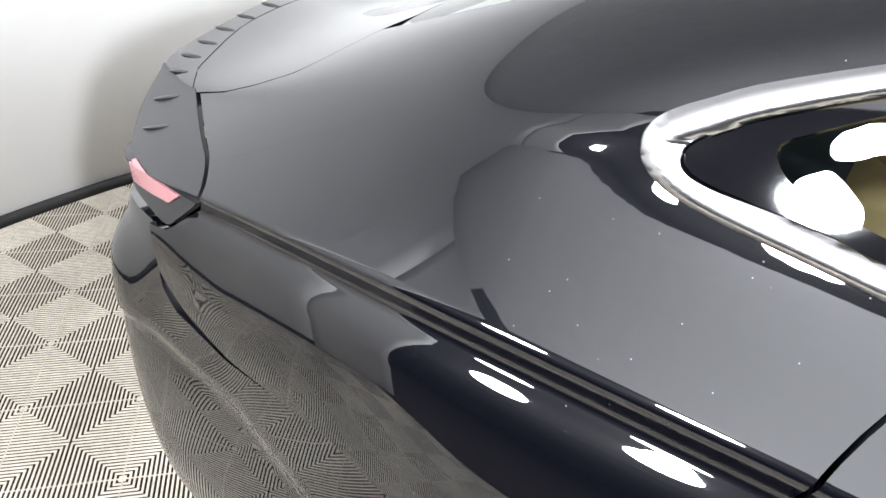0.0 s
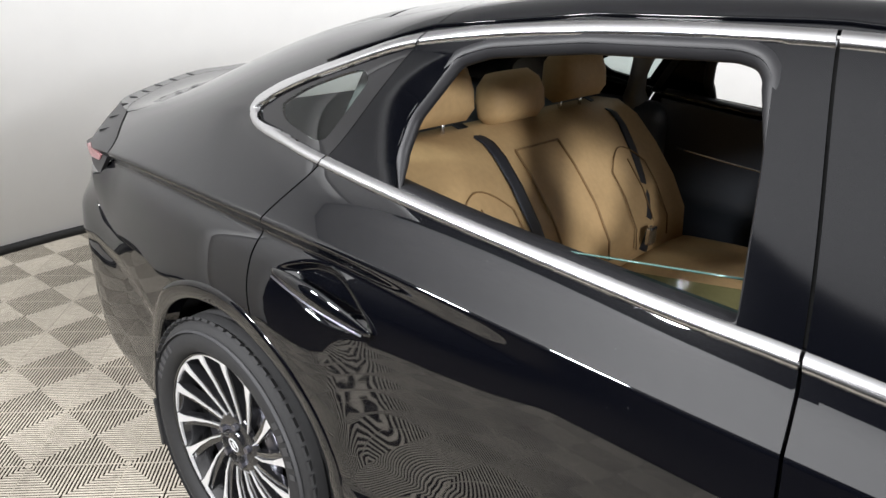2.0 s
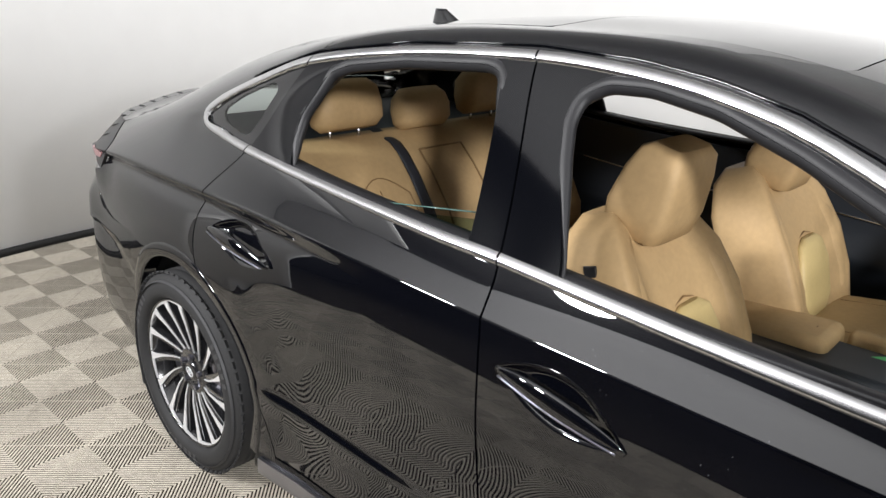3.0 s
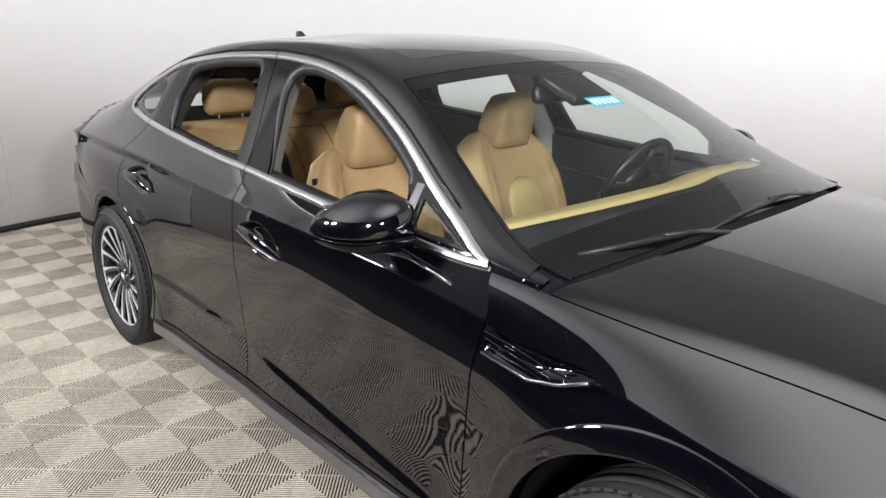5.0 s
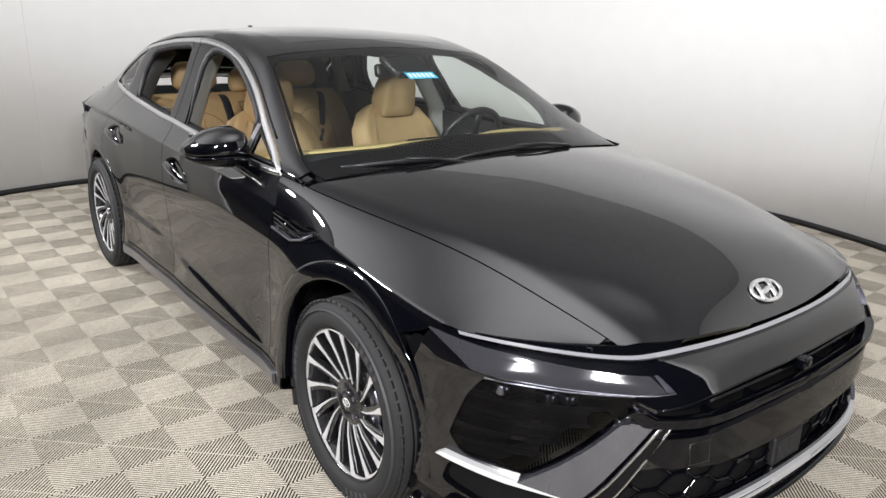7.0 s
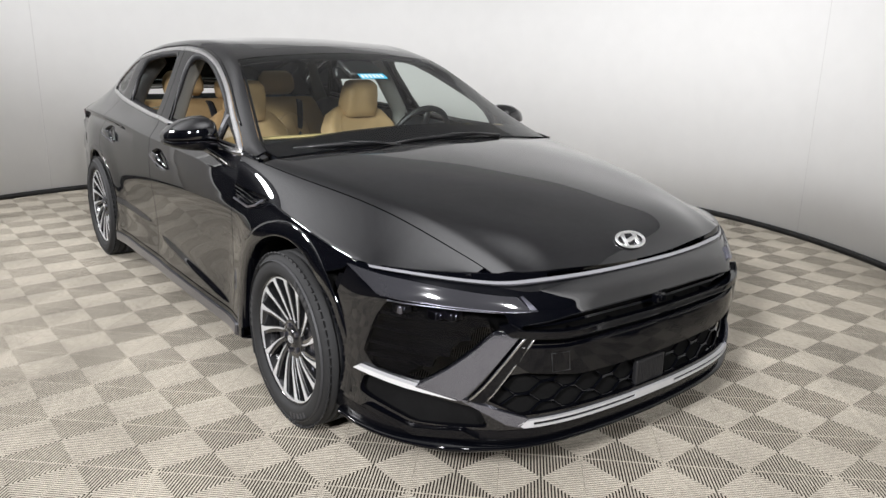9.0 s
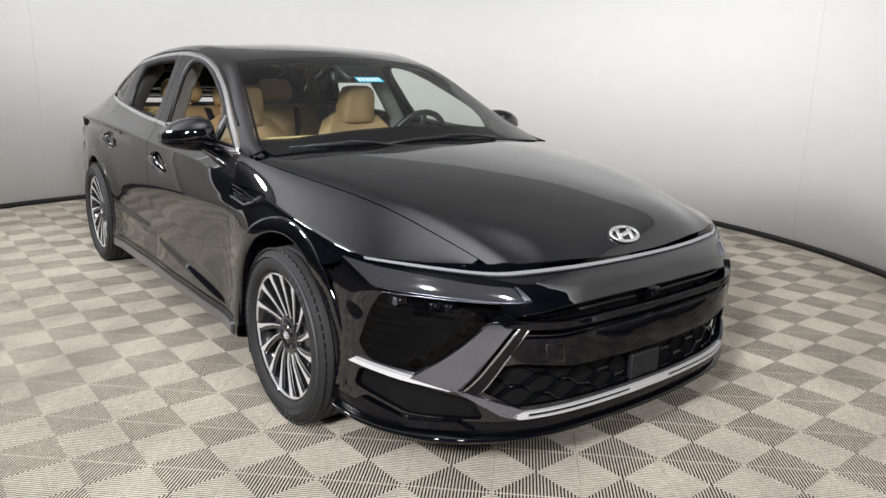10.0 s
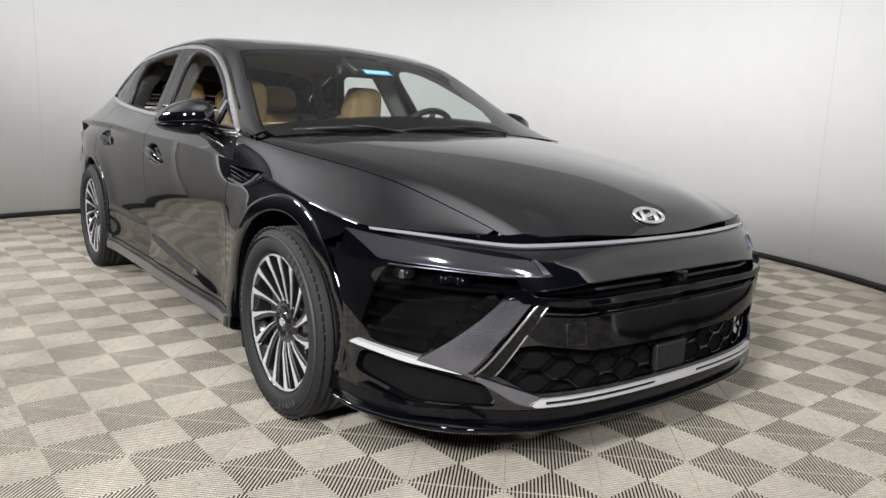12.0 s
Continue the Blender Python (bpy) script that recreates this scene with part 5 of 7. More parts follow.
# bright lower bar with two dark slots each side, lip and splitter
nose("lower_bar", [inside(round_corners([(-0.3, 0.286), (0.545, 0.282), (0.566, 0.270), (0.548, 0.259), (-0.3, 0.263)], 0.004)),
                   outside(round_corners([(0.105, 0.2790), (0.105, 0.2690), (0.52, 0.2655), (0.52, 0.2755)], 0.002))],
     SILVER, "satin silver bar along the lower bumper", lift=0.012, depth=0.014, nz=140, z0=0.24, z1=0.30)
nose("bar_inlay", [inside(round_corners([(0.10, 0.280), (0.10, 0.268), (0.525, 0.2645), (0.525, 0.2765)], 0.002))], GLOSS_BLACK, lift=0.007, depth=0.004, nz=140, z0=0.24, z1=0.30)
for s in (-1, 1):
    nose("bar_arm", [inside([(0.708, 0.352), (0.688, 0.349), (0.535, 0.289), (0.563, 0.262), (0.60, 0.275)])], BLADE_METAL,
         "dark metal arm from blade to lower bar", lift=0.012, depth=0.014, nz=100, z0=0.25, z1=0.37, side=s)
    nose("blade", [inside([(0.626, 0.568), (0.560, 0.575), (0.700, 0.348), (0.784, 0.374)])], BLADE_METAL,
         "slanting dark metal blade", lift=0.022, depth=0.03, nz=130, z0=0.32, z1=0.59, side=s)
    nose("blade_shadow", [inside([(0.548, 0.574), (0.520, 0.571), (0.652, 0.346), (0.684, 0.344)])], GLOSS_BLACK,
         lift=0.010, depth=0.02, nz=130, z0=0.32, z1=0.59, side=s)
    for wa, wb, d, r in ((0.556, 0.697, -0.022, 0.0050), (0.519, 0.653, -0.010, 0.0036)):
        bm = bmesh.new()
        tube(bm, [nose_point(s * (wa + (wb - wa) * t), 0.574 - 0.228 * t, d) for t in np.linspace(0, 1, 9)], r, 8)
        part("blade_edge", bm, CHROME, car, "bright edge of the blade")
    bm = bmesh.new()
    tube(bm, [nose_point(s * w, z, -0.021) for w, z in ((0.624, 0.568), (0.60, 0.5705), (0.558, 0.575))], 0.004, 8)
    part("blade_edge", bm, CHROME, car, "bright edge of the blade")
    nose("blade_foot", [inside([(0.784, 0.376), (0.875, 0.401), (0.880, 0.388), (0.80, 0.362), (0.700, 0.346)])], FOOT_CHROME,
         "bright pointed foot of the blade", lift=0.020, depth=0.025, nz=120, z0=0.32, z1=0.42, side=s)
    nose("duct_lip", [inside([(0.70, 0.250), (0.80, 0.236), (0.868, 0.272), (0.875, 0.262), (0.80, 0.214), (0.66, 0.226)])], GLOSS_BLACK,
         "gloss black lower corner lip", lift=0.016, depth=0.02, nz=80, z0=0.20, z1=0.29, side=s)
    # headlamp: dark housing, units, fins, smoked cover
    lampo = nose("headlamp", [inside(LAMP_LENS, 0.02)], HOUSING, "dark smoked headlamp", inset=0.075, depth=0, side=s)
    cover = nose("headlamp_cover", [inside(LAMP_LENS, -0.0015)], SMOKED, "smoked lamp cover", lift=0.001, depth=0.003, side=s, parent=lampo)
    cover.visible_shadow = False
    for w, z in ((0.805, 0.618), (0.735, 0.614), (0.70, 0.614)):
        bm = bmesh.new()
        c = nose_point(s * w, z, 0.045)
        box(bm, c, (0.045, 0.046, 0.028), 0.005, smooth=True)
        tube(bm, [c + Vector((0.02, 0, 0)), c + Vector((0.028, 0, 0))], 0.010, 16)
        part("lamp_unit", bm, DARK_CHROME, lampo, "small projector lamp")
    for z, w0, w1 in ((0.588, 0.62, 0.85), (0.536, 0.665, 0.858), (0.478, 0.71, 0.86), (0.436, 0.745, 0.862)):
        nose("lamp_fin", [inside([(w0, z + 0.006), (w1, z + 0.006), (w1, z - 0.004), (w0, z - 0.006)])], LAMP_FIN,
             "gloss black fin", inset=0.022, depth=0.045, nz=60, z0=z - 0.02, z1=z + 0.02, side=s, parent=lampo)
    # upper lamp band with its bright end, and the slim dark gap above it
    nose("lamp_band", [inside(round_corners([(0.872, 0.722), (0.855, 0.655), (0.600, 0.652), (0.530, 0.655), (0.556, 0.692), (0.70, 0.7005), (0.83, 0.712)], 0.004))],
         BAND_LENS, "glossy grey upper lamp band", lift=0.008, depth=0.012, nz=100, z0=0.64, z1=0.73, side=s, parent=lampo)
    nose("lamp_tip", [inside([(0.548, 0.694), (0.540, 0.694), (0.512, 0.656), (0.532, 0.656)])], DARK_CHROME,
         "dark metal tip", lift=0.011, depth=0.012, nz=100, z0=0.64, z1=0.73, side=s, parent=lampo)

# slim light bar right across the nose, above a dark gap
nose("light_bar", [lambda a, b: b - (0.7225 + 0.005 * np.clip((a - 0.3) / 0.55, 0, 1)), lambda a, b: 0.7310 + 0.004 * np.clip((a - 0.3) / 0.55, 0, 1) - b, lambda a, b: 0.850 - a],
     LAMP_BAR, "slim unlit light bar across the nose", lift=0.004, depth=0.012, nz=60, z0=0.70, z1=0.735)
nose("bar_gap", [lambda a, b: b - 0.7135, lambda a, b: 0.7235 - b], GLOSS_BLACK, lift=-0.004, depth=0.004, nz=60, z0=0.70, z1=0.735)
for s in (-1, 1):
    nose("light_bar_end", [lambda a, b: a - 0.846, lambda a, b: b - 0.714], GLOSS_BLACK, lift=0.002, depth=0.012, nz=40, z0=0.70, z1=0.735, side=s)
# dark ledge between the light bar and the bonnet's edge
for s in (-1, 1):
    bm = bmesh.new()
    ledge = []
    for w in np.linspace(0.42, 0.83, 24):
        a = nose_point(s * w, 0.732, 0.004)
        ledge.append([bm.verts.new(a), bm.verts.new((a.x - 0.004, a.y, max(a.z + 0.004, 0.7385))), bm.verts.new((a.x - 0.03, a.y, max(a.z + 0.004, 0.7385)))])
    for A, B in zip(ledge, ledge[1:]):
        for j in range(2):
            bm.faces.new([A[j], A[j + 1], B[j + 1], B[j]])
    bmesh.ops.recalc_face_normals(bm, faces=bm.faces[:])
    part("nose_ledge", bm, GLOSS_BLACK, car)
# splitter under the bumper
bm = bmesh.new()
ring = []
for u in np.linspace(-0.97, 0.97, 70):
    c = front(np.array([u]), np.array([0.5]))[0]
    n = Vector((c[0] - 1.2, c[1] * 1.4, 0)).normalized()
    g = math.exp(-((abs(c[1]) - 0.73) / 0.085) ** 2)
    ring.append([bm.verts.new(Vector((c[0], c[1], z)) + n * d) for d, z in ((-0.06, 0.202), (0.012 + 0.010 * g, 0.196 + 0.016 * g), (0.022 + 0.024 * g, 0.194 + 0.012 * g),
                                                                           (0.028 + 0.026 * g, 0.188 + 0.006 * g), (0.022 + 0.012 * g, 0.180), (-0.10, 0.172))])
for A, B in zip(ring, ring[1:]):
    for j in range(5):
        bm.faces.new([A[j], A[j + 1], B[j + 1], B[j]]).smooth = True
bmesh.ops.recalc_face_normals(bm, faces=bm.faces[:])
part("front_splitter", bm, GLOSS_BLACK, car, "gloss black front splitter lip")

# crisp edges of the nose: bar, lamp and panel lines
for s in (-1, 1):
    for line, d, r, m in (
            ([(0.02, 0.573), (0.25, 0.572), (0.40, 0.571), (0.50, 0.580), (0.565, 0.586), (0.595, 0.612)], -0.023, 0.0024, GLOSS_BLACK),
            ([(0.02, 0.552), (0.25, 0.551), (0.43, 0.550), (0.588, 0.562), (0.615, 0.604)], -0.023, 0.0024, GLOSS_BLACK),
            ([(0.02, 0.517), (0.25, 0.515), (0.42, 0.513), (0.575, 0.527), (0.600, 0.49)], -0.011, 0.0022, GLOSS_BLACK),
            ([(0.02, 0.626), (0.25, 0.623), (0.40, 0.620), (0.555, 0.602)], -0.001, 0.0028, GLOSS_BLACK),
            ([(0.632, 0.566), (0.70, 0.478), (0.778, 0.387)], -0.003, 0.0024, GLOSS_BLACK),
            ([(0.600, 0.647), (0.72, 0.645), (0.846, 0.643)], -0.004, 0.0024, DARK_CHROME),
            ([(0.512, 0.656), (0.60, 0.652), (0.73, 0.653), (0.855, 0.655)], -0.010, 0.0022, DARK_CHROME)):
        bm = bmesh.new()
        pts = []
        for (w0, z0), (w1, z1) in zip(line, line[1:]):
            pts += [nose_point(s * (w0 + (w1 - w0) * t), z0 + (z1 - z0) * t, d) for t in np.linspace(0, 1, 6)[:-1]]
        pts.append(nose_point(s * line[-1][0], line[-1][1], d))
        tube(bm, pts, r, 6)
        part("nose_edge", bm, m, car)

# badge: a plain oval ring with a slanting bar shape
bm = bmesh.new()
o0 = HOOD(np.array([2.262]), np.array([0.0]))[0]
e = HOOD(np.array([2.252, 2.272]), np.array([0.0, 0.0]))
tang = Vector(e[0] - e[1]).normalized()
nrm = tang.cross(Vector((0, -1, 0))).normalized()
if nrm.z < 0:
    nrm = -nrm
c0 = Vector(o0) + nrm * 0.004
ring = [c0 + Vector((0, 1, 0)) * 0.066 * math.cos(a) + tang * 0.034 * math.sin(a) for a in np.linspace(0, 2 * math.pi, 40, endpoint=False)]
tube(bm, ring, 0.0066, 8, closed=True, up=nrm, flat=(1, 0.6))
for s in (-1, 1):
    pts = [c0 + Vector((0, 1, 0)) * (s * 0.030 + k * 0.010) + tang * (k * 0.029) for k in (-1, 0, 1)]
    tube(bm, pts, [0.0100, 0.0085, 0.0100], 8, up=nrm, flat=(1, 0.5))
pts = [c0 + Vector((0, 1, 0)) * (t * 0.028) + tang * (0.004 * math.sin(t * 3)) for t in (-1, -0.5, 0, 0.5, 1)]
tube(bm, pts, 0.008, 8, up=nrm, flat=(1, 0.5))
part("badge", bm, BADGE, car, "bright oval badge on the bonnet's nose")

# wing vent: dark scoop, bright edges, slats
vent_f = sdf(VENT)


def vent_S(u, v):
    P = FLANK_F(u, v).copy()
    k = np.clip(-vent_f(P[:, 0], P[:, 2]) / 0.02, 0, 1)
    P[:, 1] += 0.022 * k
    return P


q = Patch(vent_S, steps(0.92, 1.27, 0.012), np.linspace(5.0, 7.2, 40), xz, [lambda a, b: -vent_f(a, b)])
o = part("wing_vent", sheet(q, depth=0.002), GLOSS_BLACK, car, "gloss black side vent with bright slats")
ov = mirror_part(o, car)
for k, pts in enumerate(([(0.952, 0.790), (1.09, 0.776), (1.172, 0.796), (1.246, 0.829)], [(0.95, 0.838), (1.05, 0.828), (1.13, 0.814), (1.19, 0.815)],
                         [(0.955, 0.822), (1.06, 0.806), (1.14, 0.796), (1.18, 0.802)], [(0.958, 0.806), (1.06, 0.792), (1.12, 0.785)])):
    bm = bmesh.new()
    tube(bm, [Vector((x, -float(wx(x)) - (0.001 if k == 0 else -0.010), z)) for x, z in pts], 0.0042 if k == 0 else 0.003, 8)
    s = part("vent_strip", bm, DARK_CHROME if k == 0 else GLOSS_BLACK, o, "bright vent strip")
    mirror_part(s, ov)

# ---------------------------------------------------------------- rear bumper, tail lamps, spoiler details
R_P = np.array([0, 0.14, 0.28, 0.42, 0.55, 0.68, 0.8, 0.9, 1.0])
R_Z = np.array([0.20, 0.27, 0.42, 0.58, 0.70, 0.80, 0.86, 0.915])
R_X = [(-1.62, -1.80, -1.97, -2.12, -2.25, -2.36, -2.43, -2.46, -2.47), (-1.62, -1.80, -1.98, -2.14, -2.28, -2.40, -2.47, -2.50, -2.51),
       (-1.62, -1.80, -1.98, -2.15, -2.30, -2.42, -2.49, -2.52, -2.53), (-1.62, -1.80, -1.98, -2.15, -2.30, -2.43, -2.50, -2.53, -2.54),
       (-1.62, -1.80, -1.98, -2.15, -2.30, -2.425, -2.49, -2.52, -2.53), (-1.62, -1.80, -1.98, -2.14, -2.28, -2.40, -2.46, -2.49, -2.50),
       (-1.62, -1.80, -1.98, -2.13, -2.27, -2.355, -2.42, -2.455, -2.465), (-1.62, -1.80, -1.98, -2.12, -2.26, -2.335, -2.40, -2.44, -2.45)]
R_W = [(0.86, 0.835, 0.805, 0.775, 0.73, 0.64, 0.48, 0.25, 0), (0.884, 0.864, 0.842, 0.815, 0.785, 0.70, 0.50, 0.25, 0),
       (0.886, 0.868, 0.848, 0.826, 0.800, 0.72, 0.50, 0.25, 0), (0.886, 0.868, 0.845, 0.822, 0.803, 0.73, 0.50, 0.25, 0),
       (0.886, 0.866, 0.841, 0.812, 0.792, 0.73, 0.50, 0.25, 0), (0.882, 0.864, 0.838, 0.808, 0.775, 0.69, 0.49, 0.25, 0),
       (0.872, 0.856, 0.832, 0.804, 0.768, 0.70, 0.51, 0.25, 0), (0.850, 0.840, 0.822, 0.802, 0.777, 0.728, 0.55, 0.26, 0)]
PR = np.concatenate([R_P, 2 - R_P[-2::-1]])
R_XS = [spline(PR, list(r) + list(r[-2::-1])) for r in R_X]
R_WS = [spline(PR, [-w for w in r] + list(r[-2::-1])) for r in R_W]


def tail(u, v):
    u, v = np.broadcast_arrays(np.asarray(u, float), np.asarray(v, float))
    xr, wr = np.array([f(u) for f in R_XS]), np.array([f(u) for f in R_WS])
    zr = np.repeat(R_Z[:, None], len(u), 1)
    vv = np.clip(v, 0, len(R_Z) - 1)
    x, w, z = rows_curve(xr, vv), rows_curve(wr, vv), rows_curve(zr, vv)
    # a fold that runs down the corner towards the arch
    zl = np.interp(x, [-2.5, -2.25, -2.0, -1.7], [0.60, 0.64, 0.62, 0.50])
    k = np.clip((zl - z) / 0.02, 0, 1)
    w = w - np.sign(w) * 0.012 * k * k * (3 - 2 * k) * np.exp(-np.clip(zl - z, 0, 1) / 0.16) * np.clip((-1.72 - x) / 0.1, 0, 1)
    return np.stack([x, w, z], 1)


q = Patch(tail, np.linspace(0, 2, 110), np.interp(np.linspace(0.20, 0.88, 46), R_Z, np.arange(len(R_Z))), xz,
          [arch(-WB, ARCH_R), lambda a, b: np.where(a < -1.55, bumper_top(np.clip(a, -2.4, 0)) - b, -1.0)])
part("rear_bumper", sheet(q, depth=0.02, out_from=(-1.2, 0, 0.5)), PAINT, car, "gloss black rear bumper")
for s, (ulo, uhi) in ((-1, (0.3, 1.0)), (1, (1.0, 1.7))):
    q1 = Patch(tail, np.linspace(ulo, uhi, 60), np.interp(np.linspace(0.82, 0.915, 16), R_Z, np.arange(len(R_Z))), xz,
               [lambda a, b: b - bumper_top(np.clip(a, -2.4, 0)) - GAP, lambda a, b: -lamp_edge(a, b) - GAP])
    lampt = part("tail_lamp", sheet(q1, lift=0.001, depth=0.012, out_from=(-1.2, 0, 0.5)), SATIN_BLACK, car, "dark tail lamp cover with a red window")
    q2 = Patch(TOP, steps(-2.43, -2.04, 0.02), -s * -np.linspace(1.15, 0.80, 26), xz, [lambda a, b: -lamp_edge(a, b) - GAP])
    q2.plan = xy
    q2.cut(lambda a, b: a - deck_tail(b) + 0.004)
    part("lamp_top", sheet(q2, lift=0.001, depth=0.012, out_from=(-1.9, 0, 0.3)), SATIN_BLACK, lampt)
    red = inside([(-2.266, 0.916), (-2.276, 0.879), (-2.148, 0.892), (-2.116, 0.914)])
    q3 = Patch(tail, np.linspace(ulo, uhi, 60), np.interp(np.linspace(0.86, 0.915, 30), R_Z, np.arange(len(R_Z))), xz, [red])
    q4 = Patch(TOP, steps(-2.30, -2.08, 0.01), s * np.linspace(1.15, 1.0, 16), xz, [red])
    part("lamp_window", sheet([q3, q4], lift=0.0045, depth=0.004, out_from=(-1.5, 0, 0.5)), RED_LENS, lampt, "red reflector window")
# dimples along the spoiler
for s in (-1, 1):
    for w in (0.711, 0.656, 0.609, 0.564, 0.515, 0.460, 0.40, 0.33):
        x = float(np.interp(w, [0, 0.25, 0.46, 0.564, 0.609, 0.656, 0.711], [-2.435, -2.428, -2.405, -2.374, -2.353, -2.325, -2.284]))
        size = 1.25 if w > 0.63 else 0.9
        vq = np.linspace(0, 1.15, 300)
        sec = TOP(np.full(300, x), vq)
        z = float(np.interp(w, sec[:, 1], sec[:, 2]))
        sec2 = TOP(np.full(300, x + 0.02), vq)
        slope = math.atan2(float(np.interp(w, sec2[:, 1], sec2[:, 2])) - z, 0.02)
        bm = bmesh.new()
        g = bmesh.ops.create_uvsphere(bm, u_segments=14, v_segments=8, radius=1)
        m = Matrix.Translation((x, s * w, z - 0.0005)) @ Matrix.Rotation(-slope, 4, "Y") @ Matrix.Diagonal((0.030 * size, 0.011 * size, 0.003, 1))
        for v in bm.verts:
            v.co.y *= 0.35 + 0.65 * (0.5 - 0.5 * v.co.x)
        bmesh.ops.transform(bm, matrix=m, verts=bm.verts)
        for f in bm.faces:
            f.smooth = True
        part("spoiler_fin", bm, SATIN_BLACK, boot, "small dark tapered fin")

# ---------------------------------------------------------------- cabin
def loft(bm, rings, caps=True, smooth=True, closed=True):
    """Joins rings of points (same count) into a skin."""
    vs = [[bm.verts.new(p) for p in r] for r in rings]
    n = len(vs[0])
    for A, B in zip(vs, vs[1:]):
        for j in range(n if closed else n - 1):
            bm.faces.new([A[j], A[(j + 1) % n], B[(j + 1) % n], B[j]]).smooth = smooth
    if caps:
        bm.faces.new(vs[0][::-1])
        bm.faces.new(vs[-1])
    bmesh.ops.recalc_face_normals(bm, faces=bm.faces[:])
    return bm


def squircle(w, d, n=28, p=3.2):
    out = []
    for a in np.linspace(0, 2 * math.pi, n, endpoint=False):
        c, s = math.cos(a), math.sin(a)
        out.append((w * math.copysign(abs(c) ** (2 / p), c), d * math.copysign(abs(s) ** (2 / p), s)))
    return out


def cushion(bm, spine, n=28, p=3.2, wing=0.0):
    """A padded form along a spine of (x, z, half width, half thickness, lean); y is across the car."""
    rings = []
    for x, z, w, d, lean in spine:
        c, s = math.cos(lean), math.sin(lean)
        ring = []
        for a, b in squircle(w, d, n, p):
            bb = b + wing * (abs(a) / w) ** 3 * d if b > 0 else b
            ring.append((x + bb * c, a, z + bb * s))
        rings.append(ring)
    return loft(bm, rings)


def place(bm, m):
    bmesh.ops.transform(bm, matrix=m, verts=bm.verts)
    return bm


def seam(bm, pts, r=0.0022):
    return tube(bm, pts, r, 6)


# floor pan, headliner, parcel shelf, pillars' inner trim, door cards
bm = bmesh.new()
box(bm, (-0.15, 0, 0.235), (2.6, 1.66, 0.05), 0.01)
part("floor_pan", bm, CABIN_DARK, car)
q = Patch(TOP, steps(-1.27, 0.30, 0.05), span(-0.66, 0.66, 25), xy, [])
part("headliner", sheet(q, lift=-0.035, depth=0, out_from=(0, 0, 0.5)), HEADLINER, car, "pale grey headliner")
bm = bmesh.new()
box(bm, (-1.66, 0, 1.02), (0.62, 1.22, 0.03), 0.01)
part("parcel_shelf", bm, CABIN_DARK, car)


def card_S(u, v):
    """Inner face of the right doors: v 0 low to 1 at the window line."""
    u, v = np.broadcast_arrays(np.asarray(u, float), np.asarray(v, float))
    z = 0.28 + (z6(u) - 0.012 - 0.28) * v
    y = -(w6(u) - 0.075 + 0.045 * np.clip(1 - v, 0, 1) ** 1.5) + 0.035 * np.exp(-((v - 0.60) / 0.07) ** 2)
    return np.stack([u, y, z], 1)


for holder, x0, x1 in ((REAR_DOOR, -1.16, -0.25), (FRONT_DOOR, -0.23, 0.88)):
    twin = [o for o in car.children if o.name.startswith(holder.name.split(".")[0]) and o is not holder][0]
    q = Patch(card_S, steps(x0, x1, 0.05), np.linspace(0, 1, 30), xz, [])
    o = part("door_card", sheet(q, lift=0, depth=0.02, out_from=(0, -3, 0.5)), CABIN_DARK, holder, "dark inner door panel")
    o.data.flip_normals()
    m = mirror_part(o, twin)
    q = Patch(card_S, steps(x0 + 0.02, x1 - 0.03, 0.05), np.linspace(0.54, 0.66, 12), xz, [])
    o = part("arm_rest", sheet(q, lift=-0.006, depth=0.01, out_from=(0, -3, 0.5)), TAN, holder, "tan door arm rest")
    o.data.flip_normals()
    mirror_part(o, twin)
    bm = bmesh.new()
    tube(bm, [Vector(p) + Vector((0, 0.006, 0)) for p in card_S(np.linspace(x0 + 0.08, x1 - 0.06, 12), np.linspace(0.80, 0.76, 12))], 0.0042, 6)
    o = part("card_strip", bm, BRIGHT_CHROME, holder, "thin bright strip in the door panel")
    mirror_part(o, twin)
    bm = bmesh.new()
    lip = [Vector((x, -(float(w6(x)) - 0.038), float(z6(x)) + 0.010)) for x in steps(x0, x1, 0.06)]
    tube(bm, lip, 0.011, 8, flat=(2.4, 0.8))
    o = part("belt_seal", bm, SEAL, holder, "rubber strip along the window sill")
    mirror_part(o, twin)
# inner B- and C-pillar trim
for pts, r in (([(-0.24, -0.735, 0.40), (-0.25, -0.730, 1.0), (-0.30, -0.640, 1.20), (-0.33, -0.555, 1.345)], 0.050),
               ([(-1.20, -0.70, 0.92), (-1.25, -0.665, 1.05), (-1.20, -0.60, 1.20), (-1.10, -0.535, 1.315)], 0.055)):
    bm = bmesh.new()
    tube(bm, pts, r, 12, flat=(0.6, 1.0))
    o = part("pillar_trim", bm, CABIN_DARK if r < 0.04 else HEADLINER if r < 0.052 else PILLAR, car, "inner pillar trim")
    mirror_part(o, car)

# rear side pockets by the seat, hiding the wheel houses
bm = bmesh.new()
box(bm, (-1.40, -0.70, 0.75), (0.55, 0.16, 0.56), 0.06, smooth=True)
o = part("side_trim", bm, CABIN_DARK, car)
mirror_part(o, car)

